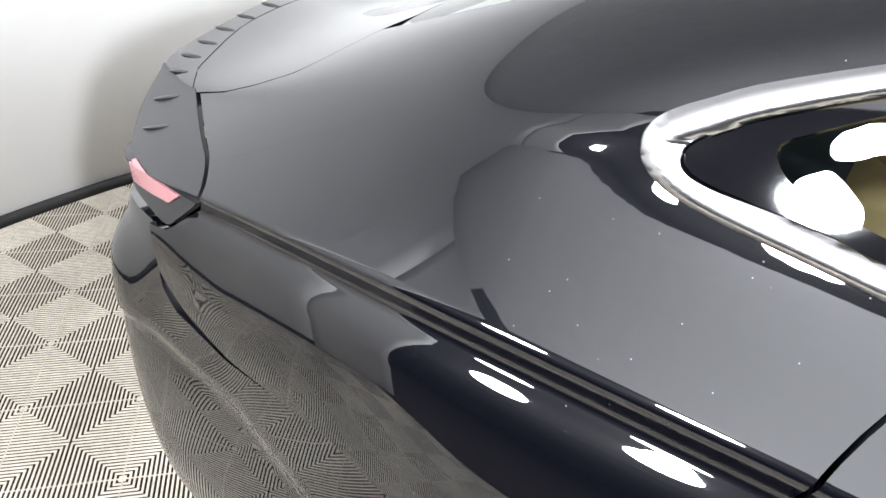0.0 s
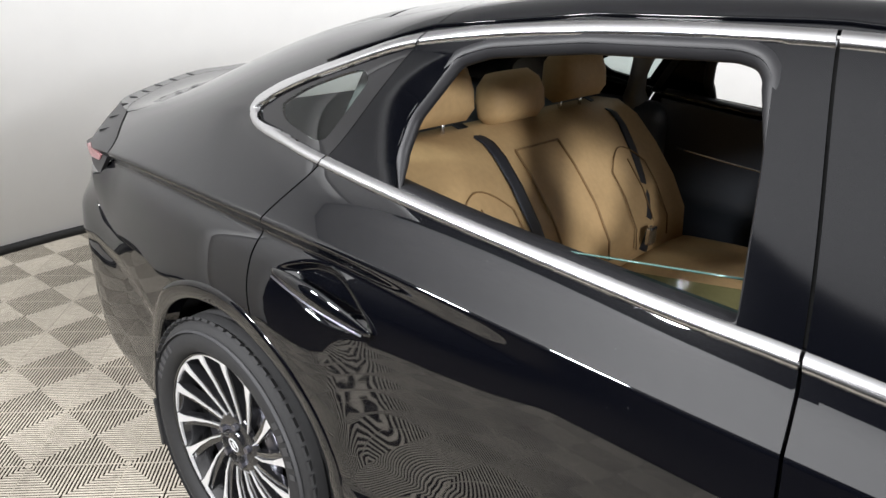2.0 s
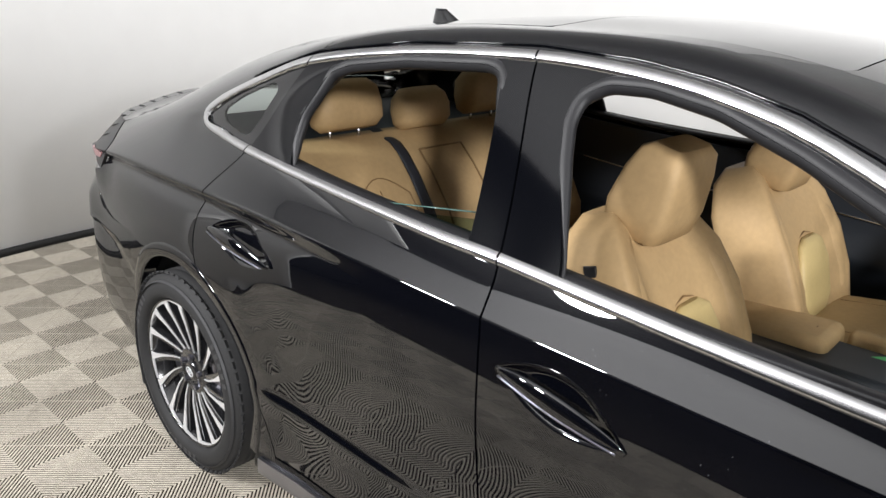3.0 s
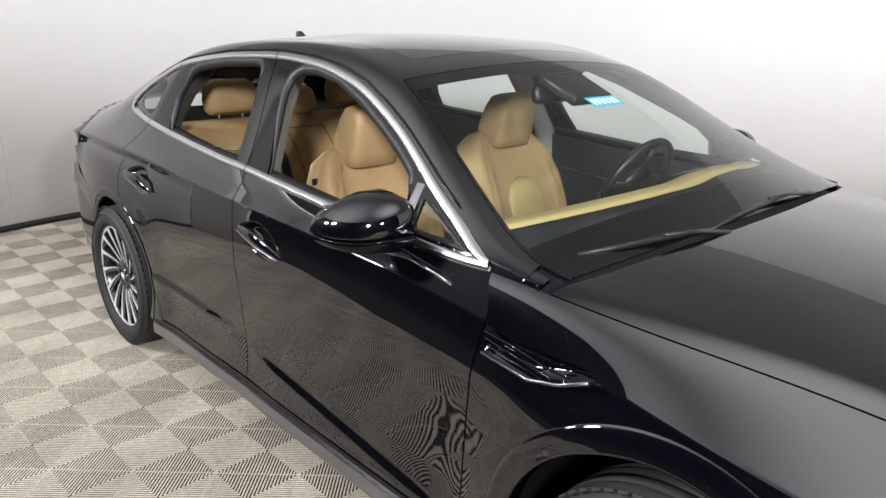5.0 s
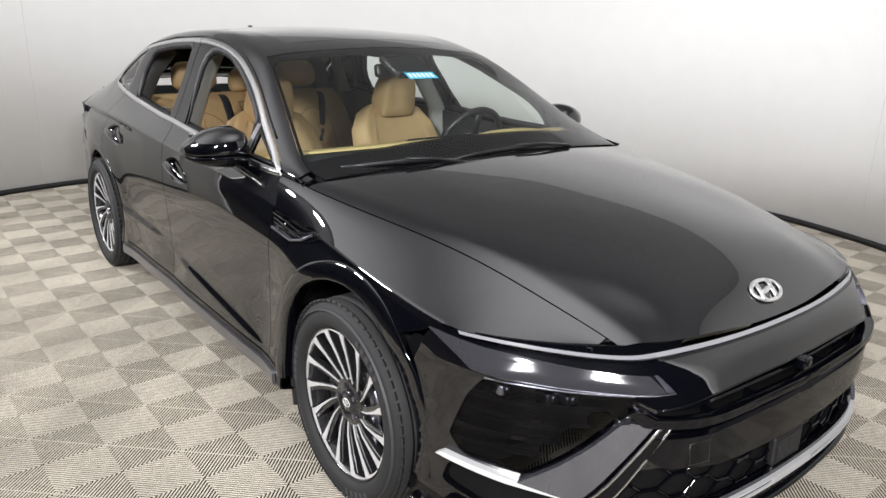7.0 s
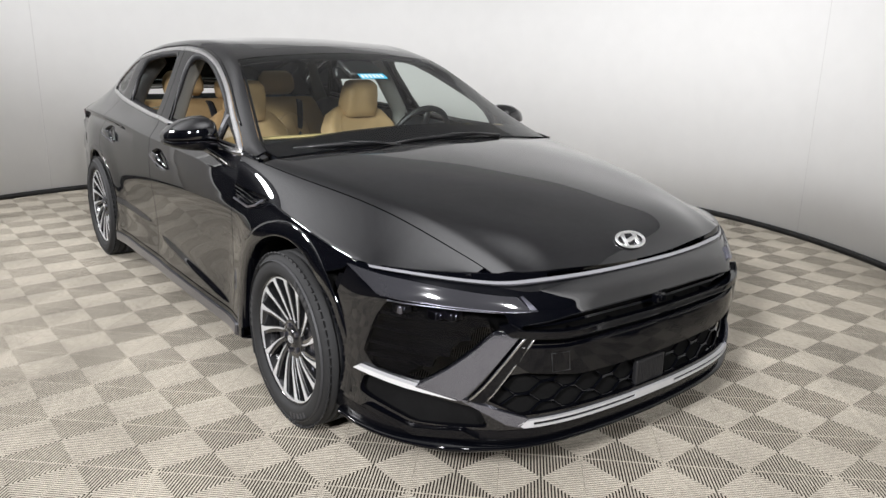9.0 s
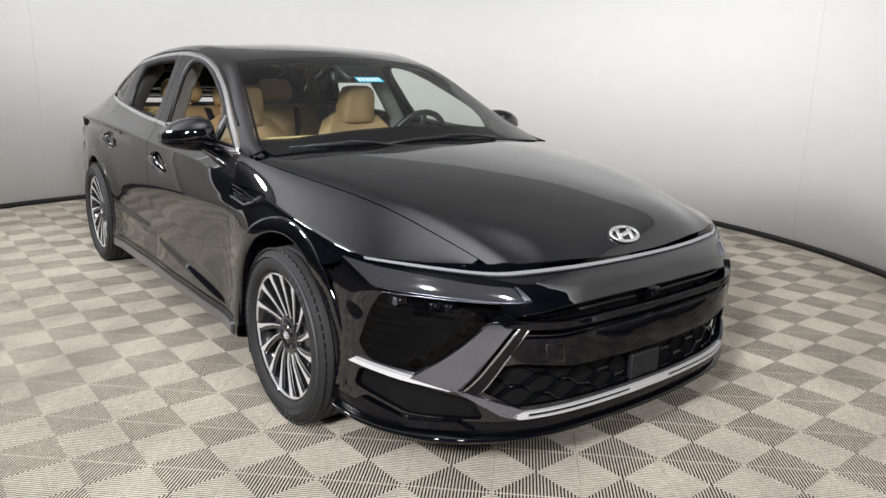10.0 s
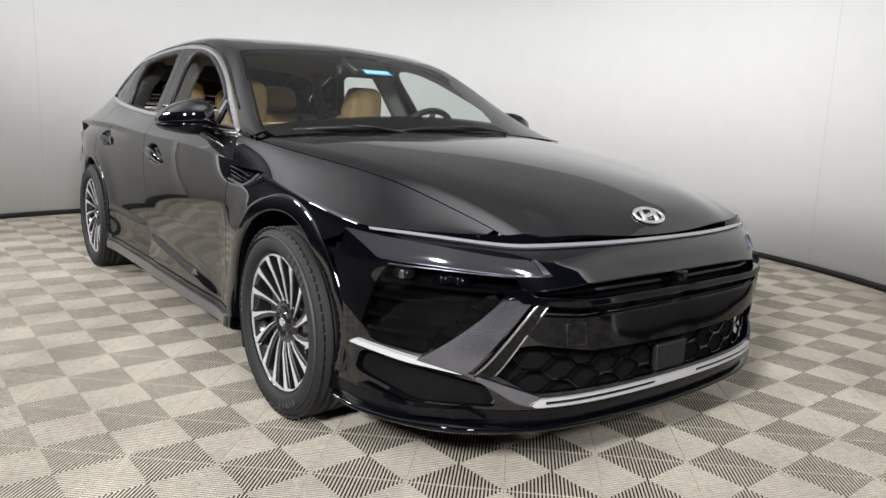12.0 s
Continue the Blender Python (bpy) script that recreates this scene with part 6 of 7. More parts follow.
# dashboard: dark top, tan pad, dark face
prof = [(1.06, 0.955), (0.95, 0.985), (0.86, 1.002), (0.80, 1.000), (0.755, 0.982), (0.745, 0.93), (0.70, 0.84), (0.72, 0.60), (1.05, 0.60)]
bm = bmesh.new()
rings = []
for y in np.linspace(-0.73, 0.73, 30):
    k = (y / 0.73) ** 2
    rings.append([(x - 0.07 * k * (1 if x < 1.0 else 0.6), y, z - 0.012 * k) for x, z in prof])
loft(bm, rings, smooth=False)
dash = part("dashboard", bm, CABIN_DARK, car, "dark dashboard with a tan pad")
bm = bmesh.new()
rings = []
prof = [(0.872, 1.0035), (0.835, 1.0085), (0.79, 1.0045), (0.748, 0.986), (0.738, 0.945), (0.75, 0.94), (0.80, 0.99)]
for y in np.linspace(-0.715, 0.715, 40):
    k = (y / 0.73) ** 2
    hump = 0.008 + 0.014 * math.exp(-((y - 0.36) / 0.17) ** 4)
    rings.append([(x - 0.07 * k, y, z - 0.012 * k + hump) for x, z in prof])
loft(bm, rings)
part("dash_pad", bm, TAN_PAD, dash, "tan dashboard pad")
bm = bmesh.new()
box(bm, (0.735, 0.16, 0.972), (0.02, 0.66, 0.075), 0.008, Matrix.Rotation(radians(-12), 4, "Y"), smooth=True)
part("display", bm, GLOSS_BLACK, dash, "wide curved black display")
# steering wheel
wheel_c, tilt = Vector((0.50, 0.36, 0.925)), Matrix.Rotation(radians(-64), 3, "Y")
bm = bmesh.new()
ring = [wheel_c + tilt @ Vector((0.180 * math.cos(a), 0.180 * math.sin(a), 0)) for a in np.linspace(0, 2 * math.pi, 40, endpoint=False)]
tube(bm, ring, 0.0165, 12, closed=True, up=tilt @ Vector((0, 0, 1)))
for a in (radians(0), radians(90), radians(180), radians(270)):
    if abs(a - math.pi) < 0.1:
        continue
    tube(bm, [wheel_c + tilt @ Vector((0.05 * math.cos(a), 0.05 * math.sin(a), -0.01)), wheel_c + tilt @ Vector((0.175 * math.cos(a), 0.175 * math.sin(a), 0))], [0.028, 0.016], 10, flat=(1, 0.5), up=tilt @ Vector((0, 0, 1)))
g = bmesh.ops.create_uvsphere(bm, u_segments=20, v_segments=10, radius=1)
bmesh.ops.transform(bm, matrix=Matrix.Translation(wheel_c) @ tilt.to_4x4() @ Matrix.Diagonal((0.07, 0.085, 0.03, 1)), verts=g["verts"])
for f in bm.faces:
    f.smooth = True
part("steering_wheel", bm, SATIN_BLACK, car, "dark three-spoke steering wheel")
# rear-view mirror with its housing
bm = bmesh.new()
box(bm, (0.40, 0.0, 1.268), (0.035, 0.24, 0.062), 0.016, Matrix.Rotation(radians(-14), 4, "Y"), smooth=True)
tube(bm, [(0.415, 0, 1.28), (0.45, 0, 1.305)], 0.012, 8)
part("rear_view_mirror", bm, SATIN_BLACK, car, "black rear-view mirror")
bm = bmesh.new()
box(bm, (0.475, 0.0, 1.289), (0.17, 0.20, 0.036), 0.012, Matrix.Rotation(radians(24), 4, "Y"), smooth=True)
part("sensor_housing", bm, SATIN_BLACK, car, "black sensor housing behind the windscreen")
# centre console
bm = bmesh.new()
box(bm, (0.28, 0, 0.50), (0.95, 0.22, 0.36), 0.03, smooth=True)
part("centre_console", bm, CABIN_DARK, car, "dark centre console")


# padded arm rest and black cup tray between the seats
bm = bmesh.new()
box(bm, (-0.03, 0.055, 0.655), (0.36, 0.19, 0.10), 0.028, Matrix.Rotation(radians(-3), 4, "Y"), seg=3, smooth=True)
rest = part("console_lid", bm, TAN, car, "tan padded arm rest between the seats")
# seam across the lid, its shade painted in the darker tan
bm = bmesh.new()
seam(bm, [(0.105, 0.155, 0.690), (0.098, 0.055, 0.7115), (0.105, -0.035, 0.690)], 0.0022)
part("stitching", bm, TAN_SEAM_SHADE, rest)
bm = bmesh.new()
box(bm, (0.36, 0.125, 0.665), (0.40, 0.05, 0.08), 0.016, smooth=True)
part("console_side", bm, TAN, car, "tan padded console side")
bm = bmesh.new()
box(bm, (0.29, 0.015, 0.640), (0.27, 0.15, 0.05), 0.014, smooth=True)
tray = part("cup_tray", bm, GLOSS_BLACK, car, "gloss black cup tray")
for x in (0.235, 0.33):
    bm = bmesh.new()
    lathe(bm, [(0.664, 0.046), (0.668, 0.043), (0.667, 0.040), (0.664, 0.039)], (x, 0.015, 0), n=28, axis="z")
    part("cup_ring", bm, SATIN_BLACK, tray)
bm = bmesh.new()
box(bm, (0.262, 0.035, 0.675), (0.075, 0.05, 0.004), 0.001, Matrix.Rotation(radians(18), 4, "X") @ Matrix.Rotation(radians(30), 4, "Z"))
part("paper_card", bm, GREEN_CARD, tray, "small green card lying in the cup tray")


def front_seat(y, back, name="front_seat", head_lean=0.0):
    seat = part(name, cushion(bmesh.new(), [
        (-0.02, 0.55, 0.240, 0.070, radians(16)), (0.00, 0.60, 0.262, 0.085, radians(16)), (-0.035, 0.70, 0.280, 0.092, radians(16)),
        (-0.085, 0.82, 0.282, 0.092, radians(16)), (-0.135, 0.92, 0.262, 0.085, radians(16)), (-0.175, 1.00, 0.205, 0.066, radians(16)), (-0.192, 1.035, 0.13, 0.040, radians(16))],
        wing=0.75, p=4.2), TAN, car, "tan leather front seat")
    seat.location = (back, y, 0)
    bm = cushion(bmesh.new(), [(0.02, 0.555, 0.235, 0.060, radians(90)), (0.10, 0.560, 0.262, 0.080, radians(90)), (0.28, 0.575, 0.270, 0.088, radians(86)),
                               (0.46, 0.592, 0.262, 0.080, radians(80)), (0.535, 0.588, 0.235, 0.050, radians(70))], wing=0.35, p=3.6)
    part("seat_cushion", bm, TAN, seat)
    hl = radians(-14) + head_lean
    bm = cushion(bmesh.new(), [(-0.168, 0.995, 0.120, 0.046, hl), (-0.166, 1.006, 0.146, 0.072, hl), (-0.152, 1.060, 0.150, 0.080, hl), (-0.128, 1.140, 0.142, 0.070, hl),
                               (-0.112, 1.186, 0.130, 0.056, hl), (-0.104, 1.202, 0.104, 0.034, hl)], p=5.5)
    part("head_rest", bm, TAN, seat, "tan padded head rest")
    for s in (-1, 1):
        bm = bmesh.new()
        tube(bm, [(-0.185, s * 0.06, 1.0), (-0.196, s * 0.06, 1.07)], 0.006, 8)
        part("head_rest_post", bm, CHROME, seat)
    # raised side bolsters and a lighter insert
    for s in (-1, 1):
        bm = bmesh.new()
        tube(bm, [(0.060, s * 0.205, 0.60), (0.052, s * 0.222, 0.68), (0.018, s * 0.228, 0.78), (-0.030, s * 0.214, 0.88), (-0.078, s * 0.176, 0.955), (-0.104, s * 0.130, 1.00)],
             [0.040, 0.052, 0.055, 0.050, 0.036, 0.018], 12, flat=(1.0, 0.8), up=(1, 0, 0))
        part("bolster", bm, TAN, seat)
    bm = cushion(bmesh.new(), [(0.068, 0.60, 0.120, 0.016, radians(16)), (0.062, 0.68, 0.130, 0.020, radians(16)), (0.038, 0.78, 0.126, 0.020, radians(16)),
                               (0.018, 0.835, 0.100, 0.016, radians(16)), (0.010, 0.855, 0.050, 0.008, radians(16))], p=3.0)
    part("insert", bm, TAN_PAD, seat, "pale perforated leather insert")
    # stitched outlines on backrest and cushion, their fold shade put into darker tan
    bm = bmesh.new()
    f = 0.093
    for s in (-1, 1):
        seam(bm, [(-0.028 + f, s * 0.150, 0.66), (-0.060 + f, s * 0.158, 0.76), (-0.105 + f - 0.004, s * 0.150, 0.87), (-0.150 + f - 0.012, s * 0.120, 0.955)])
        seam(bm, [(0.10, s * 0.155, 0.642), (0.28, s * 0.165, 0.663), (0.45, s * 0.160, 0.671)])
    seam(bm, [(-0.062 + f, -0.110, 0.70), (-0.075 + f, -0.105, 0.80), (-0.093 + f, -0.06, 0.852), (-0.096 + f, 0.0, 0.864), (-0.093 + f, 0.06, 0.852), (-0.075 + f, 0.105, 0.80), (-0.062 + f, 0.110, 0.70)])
    part("stitching", bm, TAN_SEAM_SHADE, seat)
    # slim the seat across the car, its head rest most of all
    for o in [seat] + list(seat.children):
        head = o.name.startswith("head_rest")
        o.data.transform(Matrix.Translation((0.055 if head else 0.0, 0, 0)) @ Matrix.Diagonal((1, 0.72 if head else 0.85, 1, 1)))
    return seat


passenger = front_seat(-0.375, -0.075)
bm = bmesh.new()
box(bm, (-0.115, -0.214, 0.935), (0.030, 0.008, 0.045), 0.002, Matrix.Rotation(radians(-16), 4, "Y"))
o = part("cloth_tag", bm, SATIN_BLACK, passenger, "small black tag on the seat's side")
front_seat(0.355, -0.06)

# rear bench
bm = bmesh.new()
rings = []
for y in np.linspace(-0.66, 0.66, 67):
    k = abs(y)
    end = max(0.0, (k - 0.60) / 0.06)
    bulge = 0.018 * math.cos(math.pi * (k - 0.37) / 0.34) if 0.2 < k < 0.54 else 0.0
    lat = 0.020 * max(0, (k - 0.50) / 0.12)
    ring = []
    for t, (x, z, d) in enumerate([(-1.02, 0.60, 0.03), (-1.045, 0.72, 0.045), (-1.105, 0.82, 0.05), (-1.185, 0.92, 0.05), (-1.26, 1.00, 0.045), (-1.315, 1.038, 0.025)]):
        ring.append((x + d + bulge + lat - 0.10 * end * end, y, z - 0.02 * end))
    for x, z in ((-1.36, 1.036), (-1.42, 0.98), (-1.20, 0.60)):
        ring.append((x, y, z - 0.02 * end))
    rings.append(ring)
loft(bm, rings)
bench = part("rear_seat", bm, TAN, car, "tan leather rear bench with stitched panels")
bm = bmesh.new()
rings = []
for y in np.linspace(-0.66, 0.66, 45):
    k = abs(y)
    up = 0.015 * math.cos(math.pi * (k - 0.36) / 0.34) if 0.19 < k < 0.53 else 0.0
    end = max(0.0, (k - 0.60) / 0.06)
    rings.append([(x, y, z + up * (0 < i < 5) - 0.03 * end * end) for i, (x, z) in enumerate([(-1.08, 0.50), (-1.06, 0.605), (-0.95, 0.622), (-0.80, 0.632), (-0.64, 0.636), (-0.575, 0.615), (-0.560, 0.55), (-0.60, 0.42), (-1.0, 0.42)])])
loft(bm, rings)
part("seat_cushion", bm, TAN, bench)


def back_x(z):
    return float(np.interp(z, [0.60, 0.72, 0.82, 0.92, 1.00, 1.038], [-0.99, -1.00, -1.055, -1.135, -1.215, -1.290]))


for y, h in ((-0.34, 0.0), (0.34, 0.0), (0.0, -0.028)):
    w = 0.132 if y else 0.118
    h += 0.016
    bm = cushion(bmesh.new(), [(-1.285, 1.050 + h, w * 0.82, 0.040, radians(18)), (-1.290, 1.075 + h, w, 0.062, radians(18)), (-1.300, 1.120 + h, w * 1.02, 0.066, radians(18)),
                               (-1.310, 1.165 + h * 1.6, w * 0.95, 0.056, radians(18)), (-1.318, 1.192 + h * 1.6, w * 0.72, 0.03, radians(18))], p=3.0)
    place(bm, Matrix.Translation((0, y, 0)))
    part("head_rest", bm, TAN, bench, "tan rear head rest")
    for s in (-1, 1):
        bm = bmesh.new()
        tube(bm, [(-1.305, y + s * 0.06, 1.02), (-1.312, y + s * 0.06, 1.085)], 0.006, 8)
        part("head_rest_post", bm, CHROME, bench, "bright head rest post")
# arm rest outline and panel seams, darker tan standing in for fold shading
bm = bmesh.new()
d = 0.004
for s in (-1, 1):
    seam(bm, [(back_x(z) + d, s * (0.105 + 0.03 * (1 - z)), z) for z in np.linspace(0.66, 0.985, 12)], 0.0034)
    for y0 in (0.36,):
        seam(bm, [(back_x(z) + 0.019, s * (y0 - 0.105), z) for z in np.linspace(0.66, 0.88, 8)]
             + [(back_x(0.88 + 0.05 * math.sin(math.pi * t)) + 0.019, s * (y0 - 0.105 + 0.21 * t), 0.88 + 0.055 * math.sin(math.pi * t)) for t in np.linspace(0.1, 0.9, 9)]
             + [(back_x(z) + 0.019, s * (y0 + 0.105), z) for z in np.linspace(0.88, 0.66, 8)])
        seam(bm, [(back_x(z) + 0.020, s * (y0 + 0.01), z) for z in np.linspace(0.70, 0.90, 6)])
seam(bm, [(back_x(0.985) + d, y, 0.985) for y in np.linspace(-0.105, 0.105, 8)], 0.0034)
part("stitching", bm, TAN_SEAM_SHADE, bench)
# seat belts over the rear backrest
for y0, y1 in ((-0.185, -0.225), (0.50, 0.30)):
    bm = bmesh.new()
    pts = []
    for t in np.linspace(0, 1, 14):
        z = 1.045 - 0.40 * t
        pts.append(((-1.345 if t < 0.02 else back_x(z) + 0.016), y0 + (y1 - y0) * t, z))
    tube(bm, pts, 0.024, 6, flat=(1.0, 0.08), up=(0.8, 0, 0.6))
    belt = part("seat_belt", bm, BELT, car, "dark seat belt over the backrest")
bm = bmesh.new()
box(bm, (-0.955, 0.30, 0.70), (0.018, 0.045, 0.055), 0.005)
part("belt_tongue", bm, CHROME, belt, "bright belt tongue")

# ---------------------------------------------------------------- outside fittings
# door mirrors
MIRROR_FORM = ((-0.835, 0.045, 0.045, -0.020, 0.02), (-0.848, 0.082, 0.068, -0.006, 0.005), (-0.880, 0.102, 0.078, 0.0, -0.004), (-0.930, 0.108, 0.074, 0.001, -0.012),
               (-0.975, 0.104, 0.062, -0.002, -0.024), (-1.010, 0.090, 0.046, -0.006, -0.042), (-1.030, 0.066, 0.030, -0.010, -0.060), (-1.040, 0.030, 0.013, -0.012, -0.075))


def mirror_shell(lower):
    rings = []
    for y, sx, sz, dz, dx in MIRROR_FORM:
        ring = []
        for a in np.linspace(0, 2 * math.pi, 32, endpoint=False):
            c, s = math.cos(a), math.sin(a)
            ex = c * (1.0 if c > 0 else 0.72)
            k = abs(s) ** 0.75 * math.copysign(1, s)
            if lower:
                z = -0.010 - 0.010 * (sz / 0.078) + 0.62 * sz * k * (0.2 if k > 0 else 1.0)
            else:
                z = 1.10 * sz * k if k > 0 else 0.24 * sz * k
            ring.append((0.585 + dx + sx * (0.93 if lower else 1.0) * math.copysign(abs(ex) ** 0.72, ex), y, 1.008 + dz + z))
        rings.append(ring)
    return loft(bmesh.new(), rings)


bm = mirror_shell(False)
mirror = part("door_mirror", bm, PAINT, car, "gloss black door mirror on a slim stalk")
part("mirror_base", mirror_shell(True), GLOSS_BLACK, mirror, "gloss black lower half of the mirror")
bm = bmesh.new()
tube(bm, [(0.660, -0.895, 0.982), (0.640, -0.955, 0.985), (0.605, -0.995, 0.986)], 0.0040, 8)
part("mirror_lamp", bm, DARK_CHROME, mirror, "slim turn lamp strip")
bm = bmesh.new()
rings = []
for x0, y, z, sx, sz in ((0.61, -0.905, 0.965, 0.075, 0.016), (0.65, -0.880, 0.942, 0.070, 0.014), (0.71, -0.855, 0.918, 0.060, 0.012), (0.75, -0.835, 0.905, 0.050, 0.010)):
    rings.append([(x0 + sx * math.cos(a), y + 0.012 * math.cos(a) * 0, z + sz * math.sin(a)) for a in np.linspace(0, 2 * math.pi, 18, endpoint=False)])
loft(bm, rings)
part("mirror_stalk", bm, GLOSS_BLACK, mirror, "gloss black mirror stalk")
bm = bmesh.new()
tube(bm, [(0.70, -0.893, 0.945), (0.77, -0.874, 0.920), (0.815, -0.868, 0.905)], 0.0035, 8)
part("stalk_edge", bm, BRIGHT_CHROME, mirror, "bright edge of the stalk")
bm = bmesh.new()
box(bm, (0.507, -0.945, 1.02), (0.004, 0.13, 0.085), 0.002)
part("mirror_glass", bm, BRIGHT_CHROME, mirror, "mirror glass")
m2 = mirror_part(mirror, car)
for o in list(mirror.children):
    mirror_part(o, m2)

# wipers
for pts in ([(1.02, -0.66, 0.985), (1.065, -0.56, 0.994), (1.100, -0.44, 1.000), (1.115, -0.34, 0.997), (1.12, -0.24, 0.990)],
            [(1.125, -0.27, 0.988), (1.12, -0.10, 1.003), (1.110, 0.10, 1.008), (1.095, 0.25, 1.006), (1.085, 0.36, 1.000)]):
    bm = bmesh.new()
    tube(bm, pts, [0.004, 0.006, 0.007, 0.006, 0.004], 8, flat=(1, 1.2))
    blade = part("wiper", bm, SATIN_BLACK, car, "black windscreen wiper")
    bm = bmesh.new()
    a, b = Vector(pts[2]), Vector(pts[-1])
    tube(bm, [a + Vector((0.004, 0, 0.010)), (a + b) / 2 + Vector((0.020, 0, 0.010)), b + Vector((0.035, 0.03, -0.006))], [0.005, 0.006, 0.009], 8, flat=(1.3, 0.8))
    part("wiper_arm", bm, SATIN_BLACK, blade)
# cowl between bonnet and glass
bm = bmesh.new()
rings = []
for y in np.linspace(-0.68, 0.68, 24):
    rings.append([(1.08 - 0.10 * y * y, y, 0.962 - 0.02 * y * y), (1.19 - 0.13 * y * y, y, 0.962 - 0.05 * y * y), (1.19 - 0.13 * y * y, y, 0.945 - 0.05 * y * y), (1.08 - 0.10 * y * y, y, 0.94 - 0.02 * y * y)])
loft(bm, rings, smooth=False)
part("cowl", bm, MATT_BLACK, car, "black plastic cowl")
# aerial fin
bm = bmesh.new()
rings = []
for t in np.linspace(0, 1, 8):
    h = 0.062 * t
    rings.append([(-1.165 + 0.085 * math.cos(a) * (1 - 0.72 * t) - 0.045 * t, 0.022 * math.sin(a) * (1 - 0.75 * t), float(zcc(-1.165)) - 0.012 + h) for a in np.linspace(0, 2 * math.pi, 18, endpoint=False)])
loft(bm, rings)
part("aerial_fin", bm, PAINT, car, "black shark-fin aerial")
# blue label with plain bars on the windscreen
S0 = np.array([TOP(np.array([x]), np.array([v]))[0] for x, v in ((0.575, -0.075), (0.575, 0.06), (0.625, 0.06), (0.625, -0.075))])
nrm = np.cross(S0[1] - S0[0], S0[3] - S0[0])
nrm = nrm / np.linalg.norm(nrm) * (1 if nrm[2] > 0 else -1)
bm = bmesh.new()


def label_quad(a, b, c, d, lift):
    p = lambda u, v: Vector((1 - u) * (1 - v) * S0[0] + u * (1 - v) * S0[1] + u * v * S0[2] + (1 - u) * v * S0[3] + nrm * lift)
    q = [p(a, c), p(b, c), p(b, d), p(a, d)]
    top = [bm.verts.new(v) for v in q]
    bot = [bm.verts.new(v - Vector(nrm) * 0.0006) for v in q]
    bm.faces.new(top)
    bm.faces.new(bot[::-1])
    for i in range(4):
        bm.faces.new([top[i], bot[i], bot[(i + 1) % 4], top[(i + 1) % 4]])


label_quad(0, 1, 0, 1, 0.0022)
sticker = part("window_label", bm, BLUE_INK, car, "light blue label with plain bars on the windscreen")
for k in range(6):
    bm = bmesh.new()
    label_quad(0.07 + k * 0.15, 0.15 + k * 0.15, 0.2, 0.8, 0.0032)
    part("label_bar", bm, WHITE_INK, sticker)

# ---------------------------------------------------------------- tiled floor (ribbed open tiles over a dark subfloor)
PITCH, TURN, TX, TY = 0.2881, radians(46.44), -2.997, -0.740
RIBS, RIB_H = 26, 0.0022

bm = bmesh.new()
box(bm, (0.5, -0.5, -RIB_H - 0.0502), (15, 15, 0.1))
floor = tagged(part("floor", bm, UNDER), "floor of ribbed beige plastic tiles laid in diamonds", "floor", kind="structure")

# unseen dark floor, added so door reflections turn dark evenly past the tiles
bm = bmesh.new()
box(bm, (0.5, -5.2, 0.0005), (14.6, 5.5, 0.006), 0.001)
tagged(part("floor_mat", bm, UNDER), "added dark floor along the open side of the tiles, out of view", "floor", kind="structure")


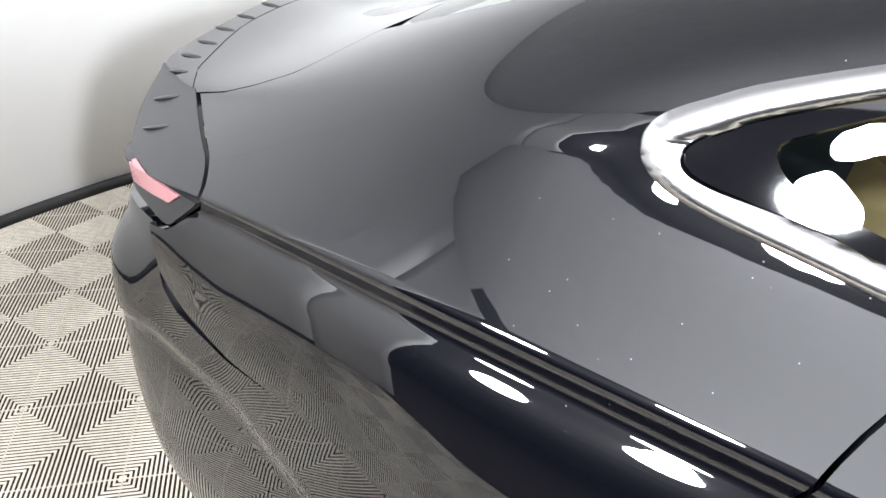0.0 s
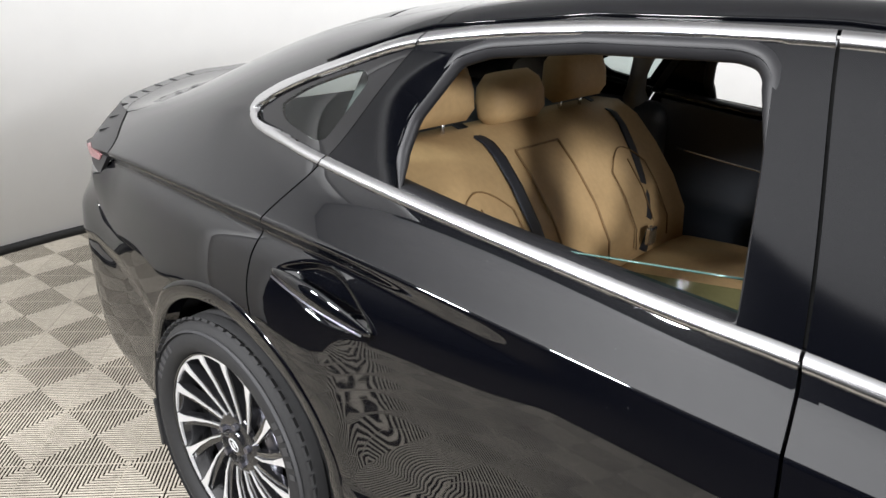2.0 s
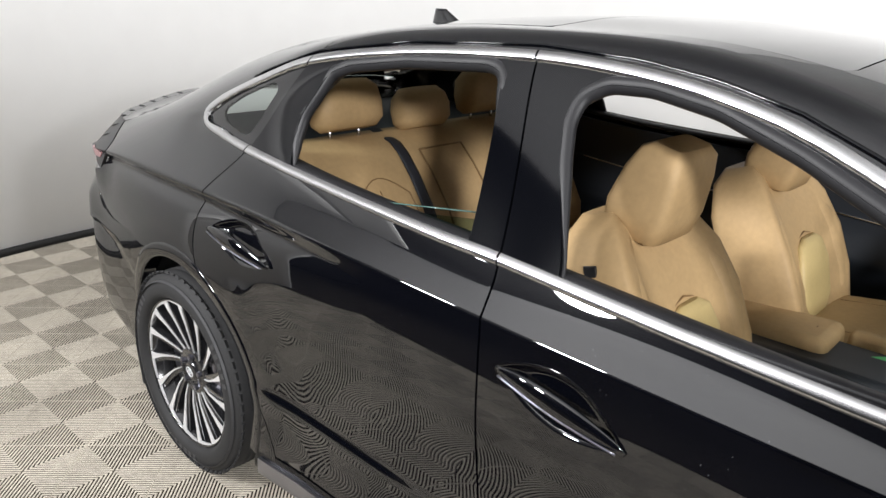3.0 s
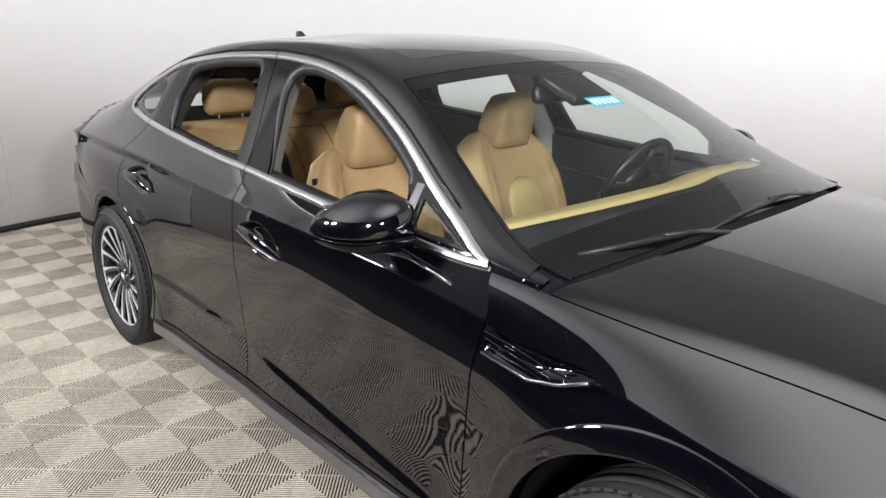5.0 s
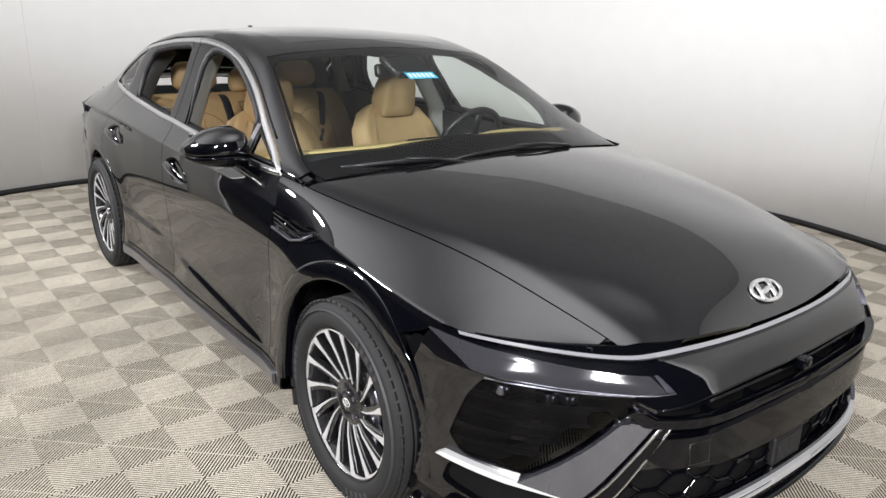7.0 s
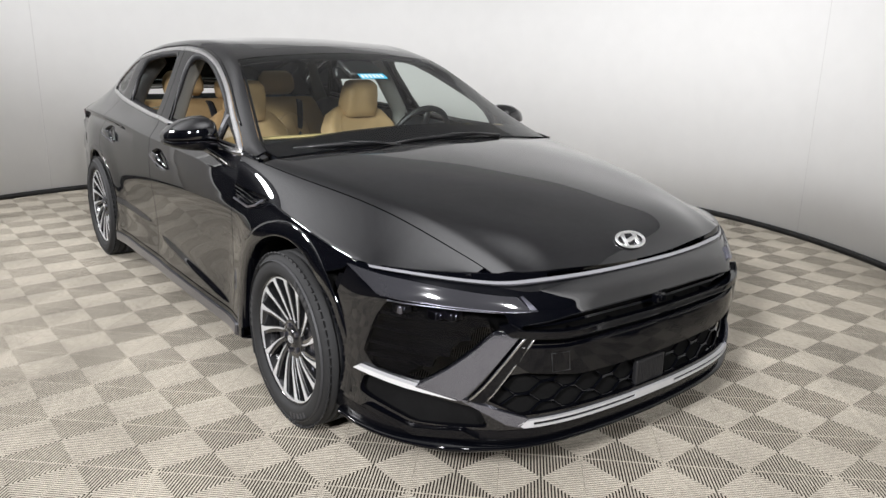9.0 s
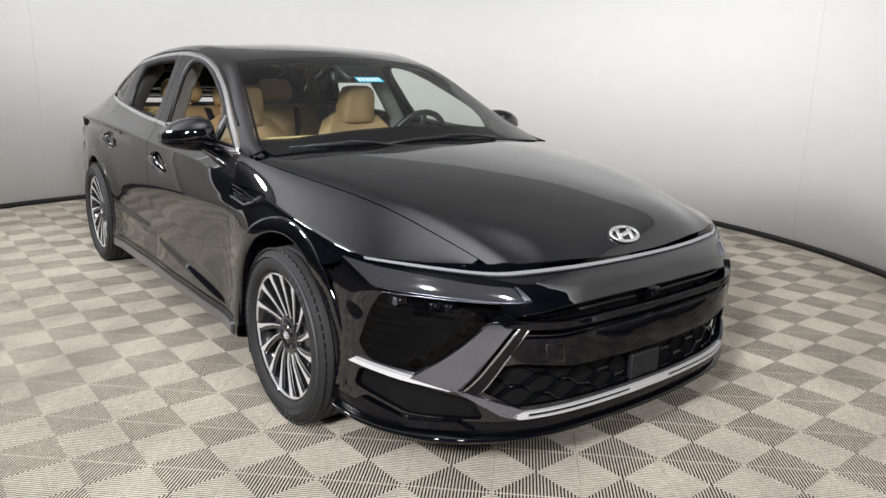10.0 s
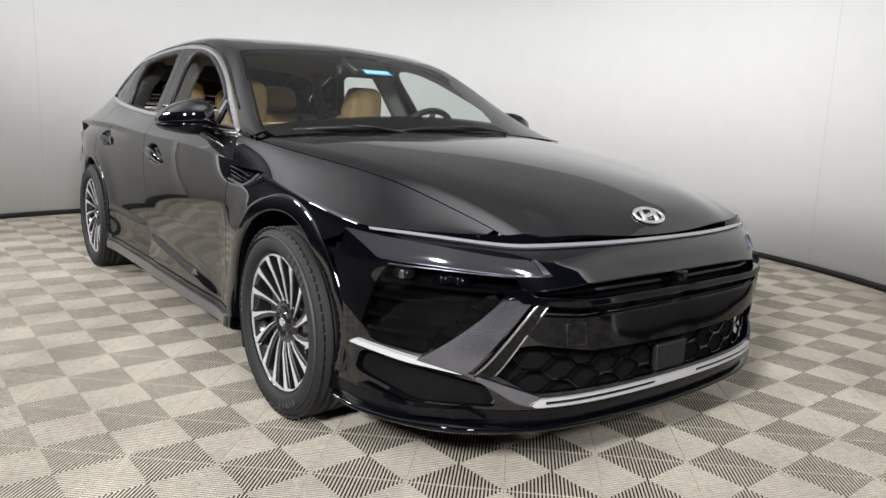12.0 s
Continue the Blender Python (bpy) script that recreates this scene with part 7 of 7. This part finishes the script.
def tile_arrays():
    """One square tile: four triangles of ribs that run square to its edges, and a thin rim."""
    verts, faces = [], []

    def bar(ax, ay, bx, by, cx, cy, dx, dy, top=0.0):
        k = len(verts)
        verts.extend([(ax, ay, top), (bx, by, top), (cx, cy, top), (dx, dy, top),
                      (ax, ay, -RIB_H), (bx, by, -RIB_H), (cx, cy, -RIB_H), (dx, dy, -RIB_H)])
        faces.extend([(k, k + 1, k + 2, k + 3), (k, k + 4, k + 5, k + 1), (k + 1, k + 5, k + 6, k + 2),
                      (k + 2, k + 6, k + 7, k + 3), (k + 3, k + 7, k + 4, k)])
    h = PITCH / 2 - 0.0004
    step = 2 * h / RIBS
    half = step * 0.235
    for s in range(4):
        c, n = (1, 0, -1, 0)[s], (0, 1, 0, -1)[s]

        def put(a, d):
            x, y = a, -h + d
            return c * x - n * y, n * x + c * y
        for i in range(RIBS):
            a = -h + (i + 0.5) * step
            reach = h - abs(a)
            p = [put(a - half, 0.001), put(a + half, 0.001), put(a + half, max(0.003, reach - (half if a > 0 else -half))),
                 put(a - half, max(0.003, reach - (-half if a > 0 else half)))]
            bar(*p[0], *p[1], *p[2], *p[3])
        p = [put(-h, 0), put(h, 0), put(h - 0.0013, 0.0013), put(-h + 0.0013, 0.0013)]
        bar(*p[0], *p[1], *p[2], *p[3], top=-0.0012)
    return verts, faces


tv, tf = tile_arrays()
tile_mesh = bpy.data.meshes.new("tile")
tile_mesh.from_pydata(tv, [], tf)
tile_mesh.materials.append(TILE)
U = Vector((math.cos(TURN), math.sin(TURN), 0)) * PITCH
V = Vector((-math.sin(TURN), math.cos(TURN), 0)) * PITCH
spots = []
for i in range(-26, 40):
    for j in range(-34, 24):
        c = Vector((TX, TY, 0)) + U * (i + 0.5) + V * (j + 0.5)
        if c.y > -2.7 and (math.hypot(c.x - BOOTH_X, c.y - BOOTH_Y) < 3.97 or (c.x > 0.5 and c.y < 1.0 and math.hypot(c.x - 2.5, c.y + 1.4) < 3.0)):
            # nearest to the side where the visitor walks, ahead of the open middle
            near = min(math.hypot(c.x + 2.4, c.y + 1.0), math.hypot(c.x - 1.2, c.y + 1.5), math.hypot(c.x - 2.6, c.y - 0.4),
                       math.hypot(c.x + 0.6, c.y + 1.4))
            spots.append((near, c))
spots.sort(key=lambda s: s[0])
rot = Matrix.Rotation(TURN, 4, "Z")
for near, c in spots[:300]:
    o = new("tile", tile_mesh)
    o.matrix_world = Matrix.Translation(c) @ rot
    o.parent = floor
rest_v, rest_f = [], []
R3 = np.array(rot.to_3x3())
tva = np.array(tv) @ R3.T
for near, c in spots[300:]:
    k = len(rest_v)
    rest_v.extend((tva + np.array(c)).tolist())
    rest_f.extend([tuple(a + k for a in f) for f in tf])
me = bpy.data.meshes.new("far_tiles")
me.from_pydata(rest_v, [], rest_f)
me.materials.append(TILE)
far = new("far_tiles", me)
far.parent = floor
far["kind"] = "stuff"
far["label"] = "ribbed beige floor tiles"
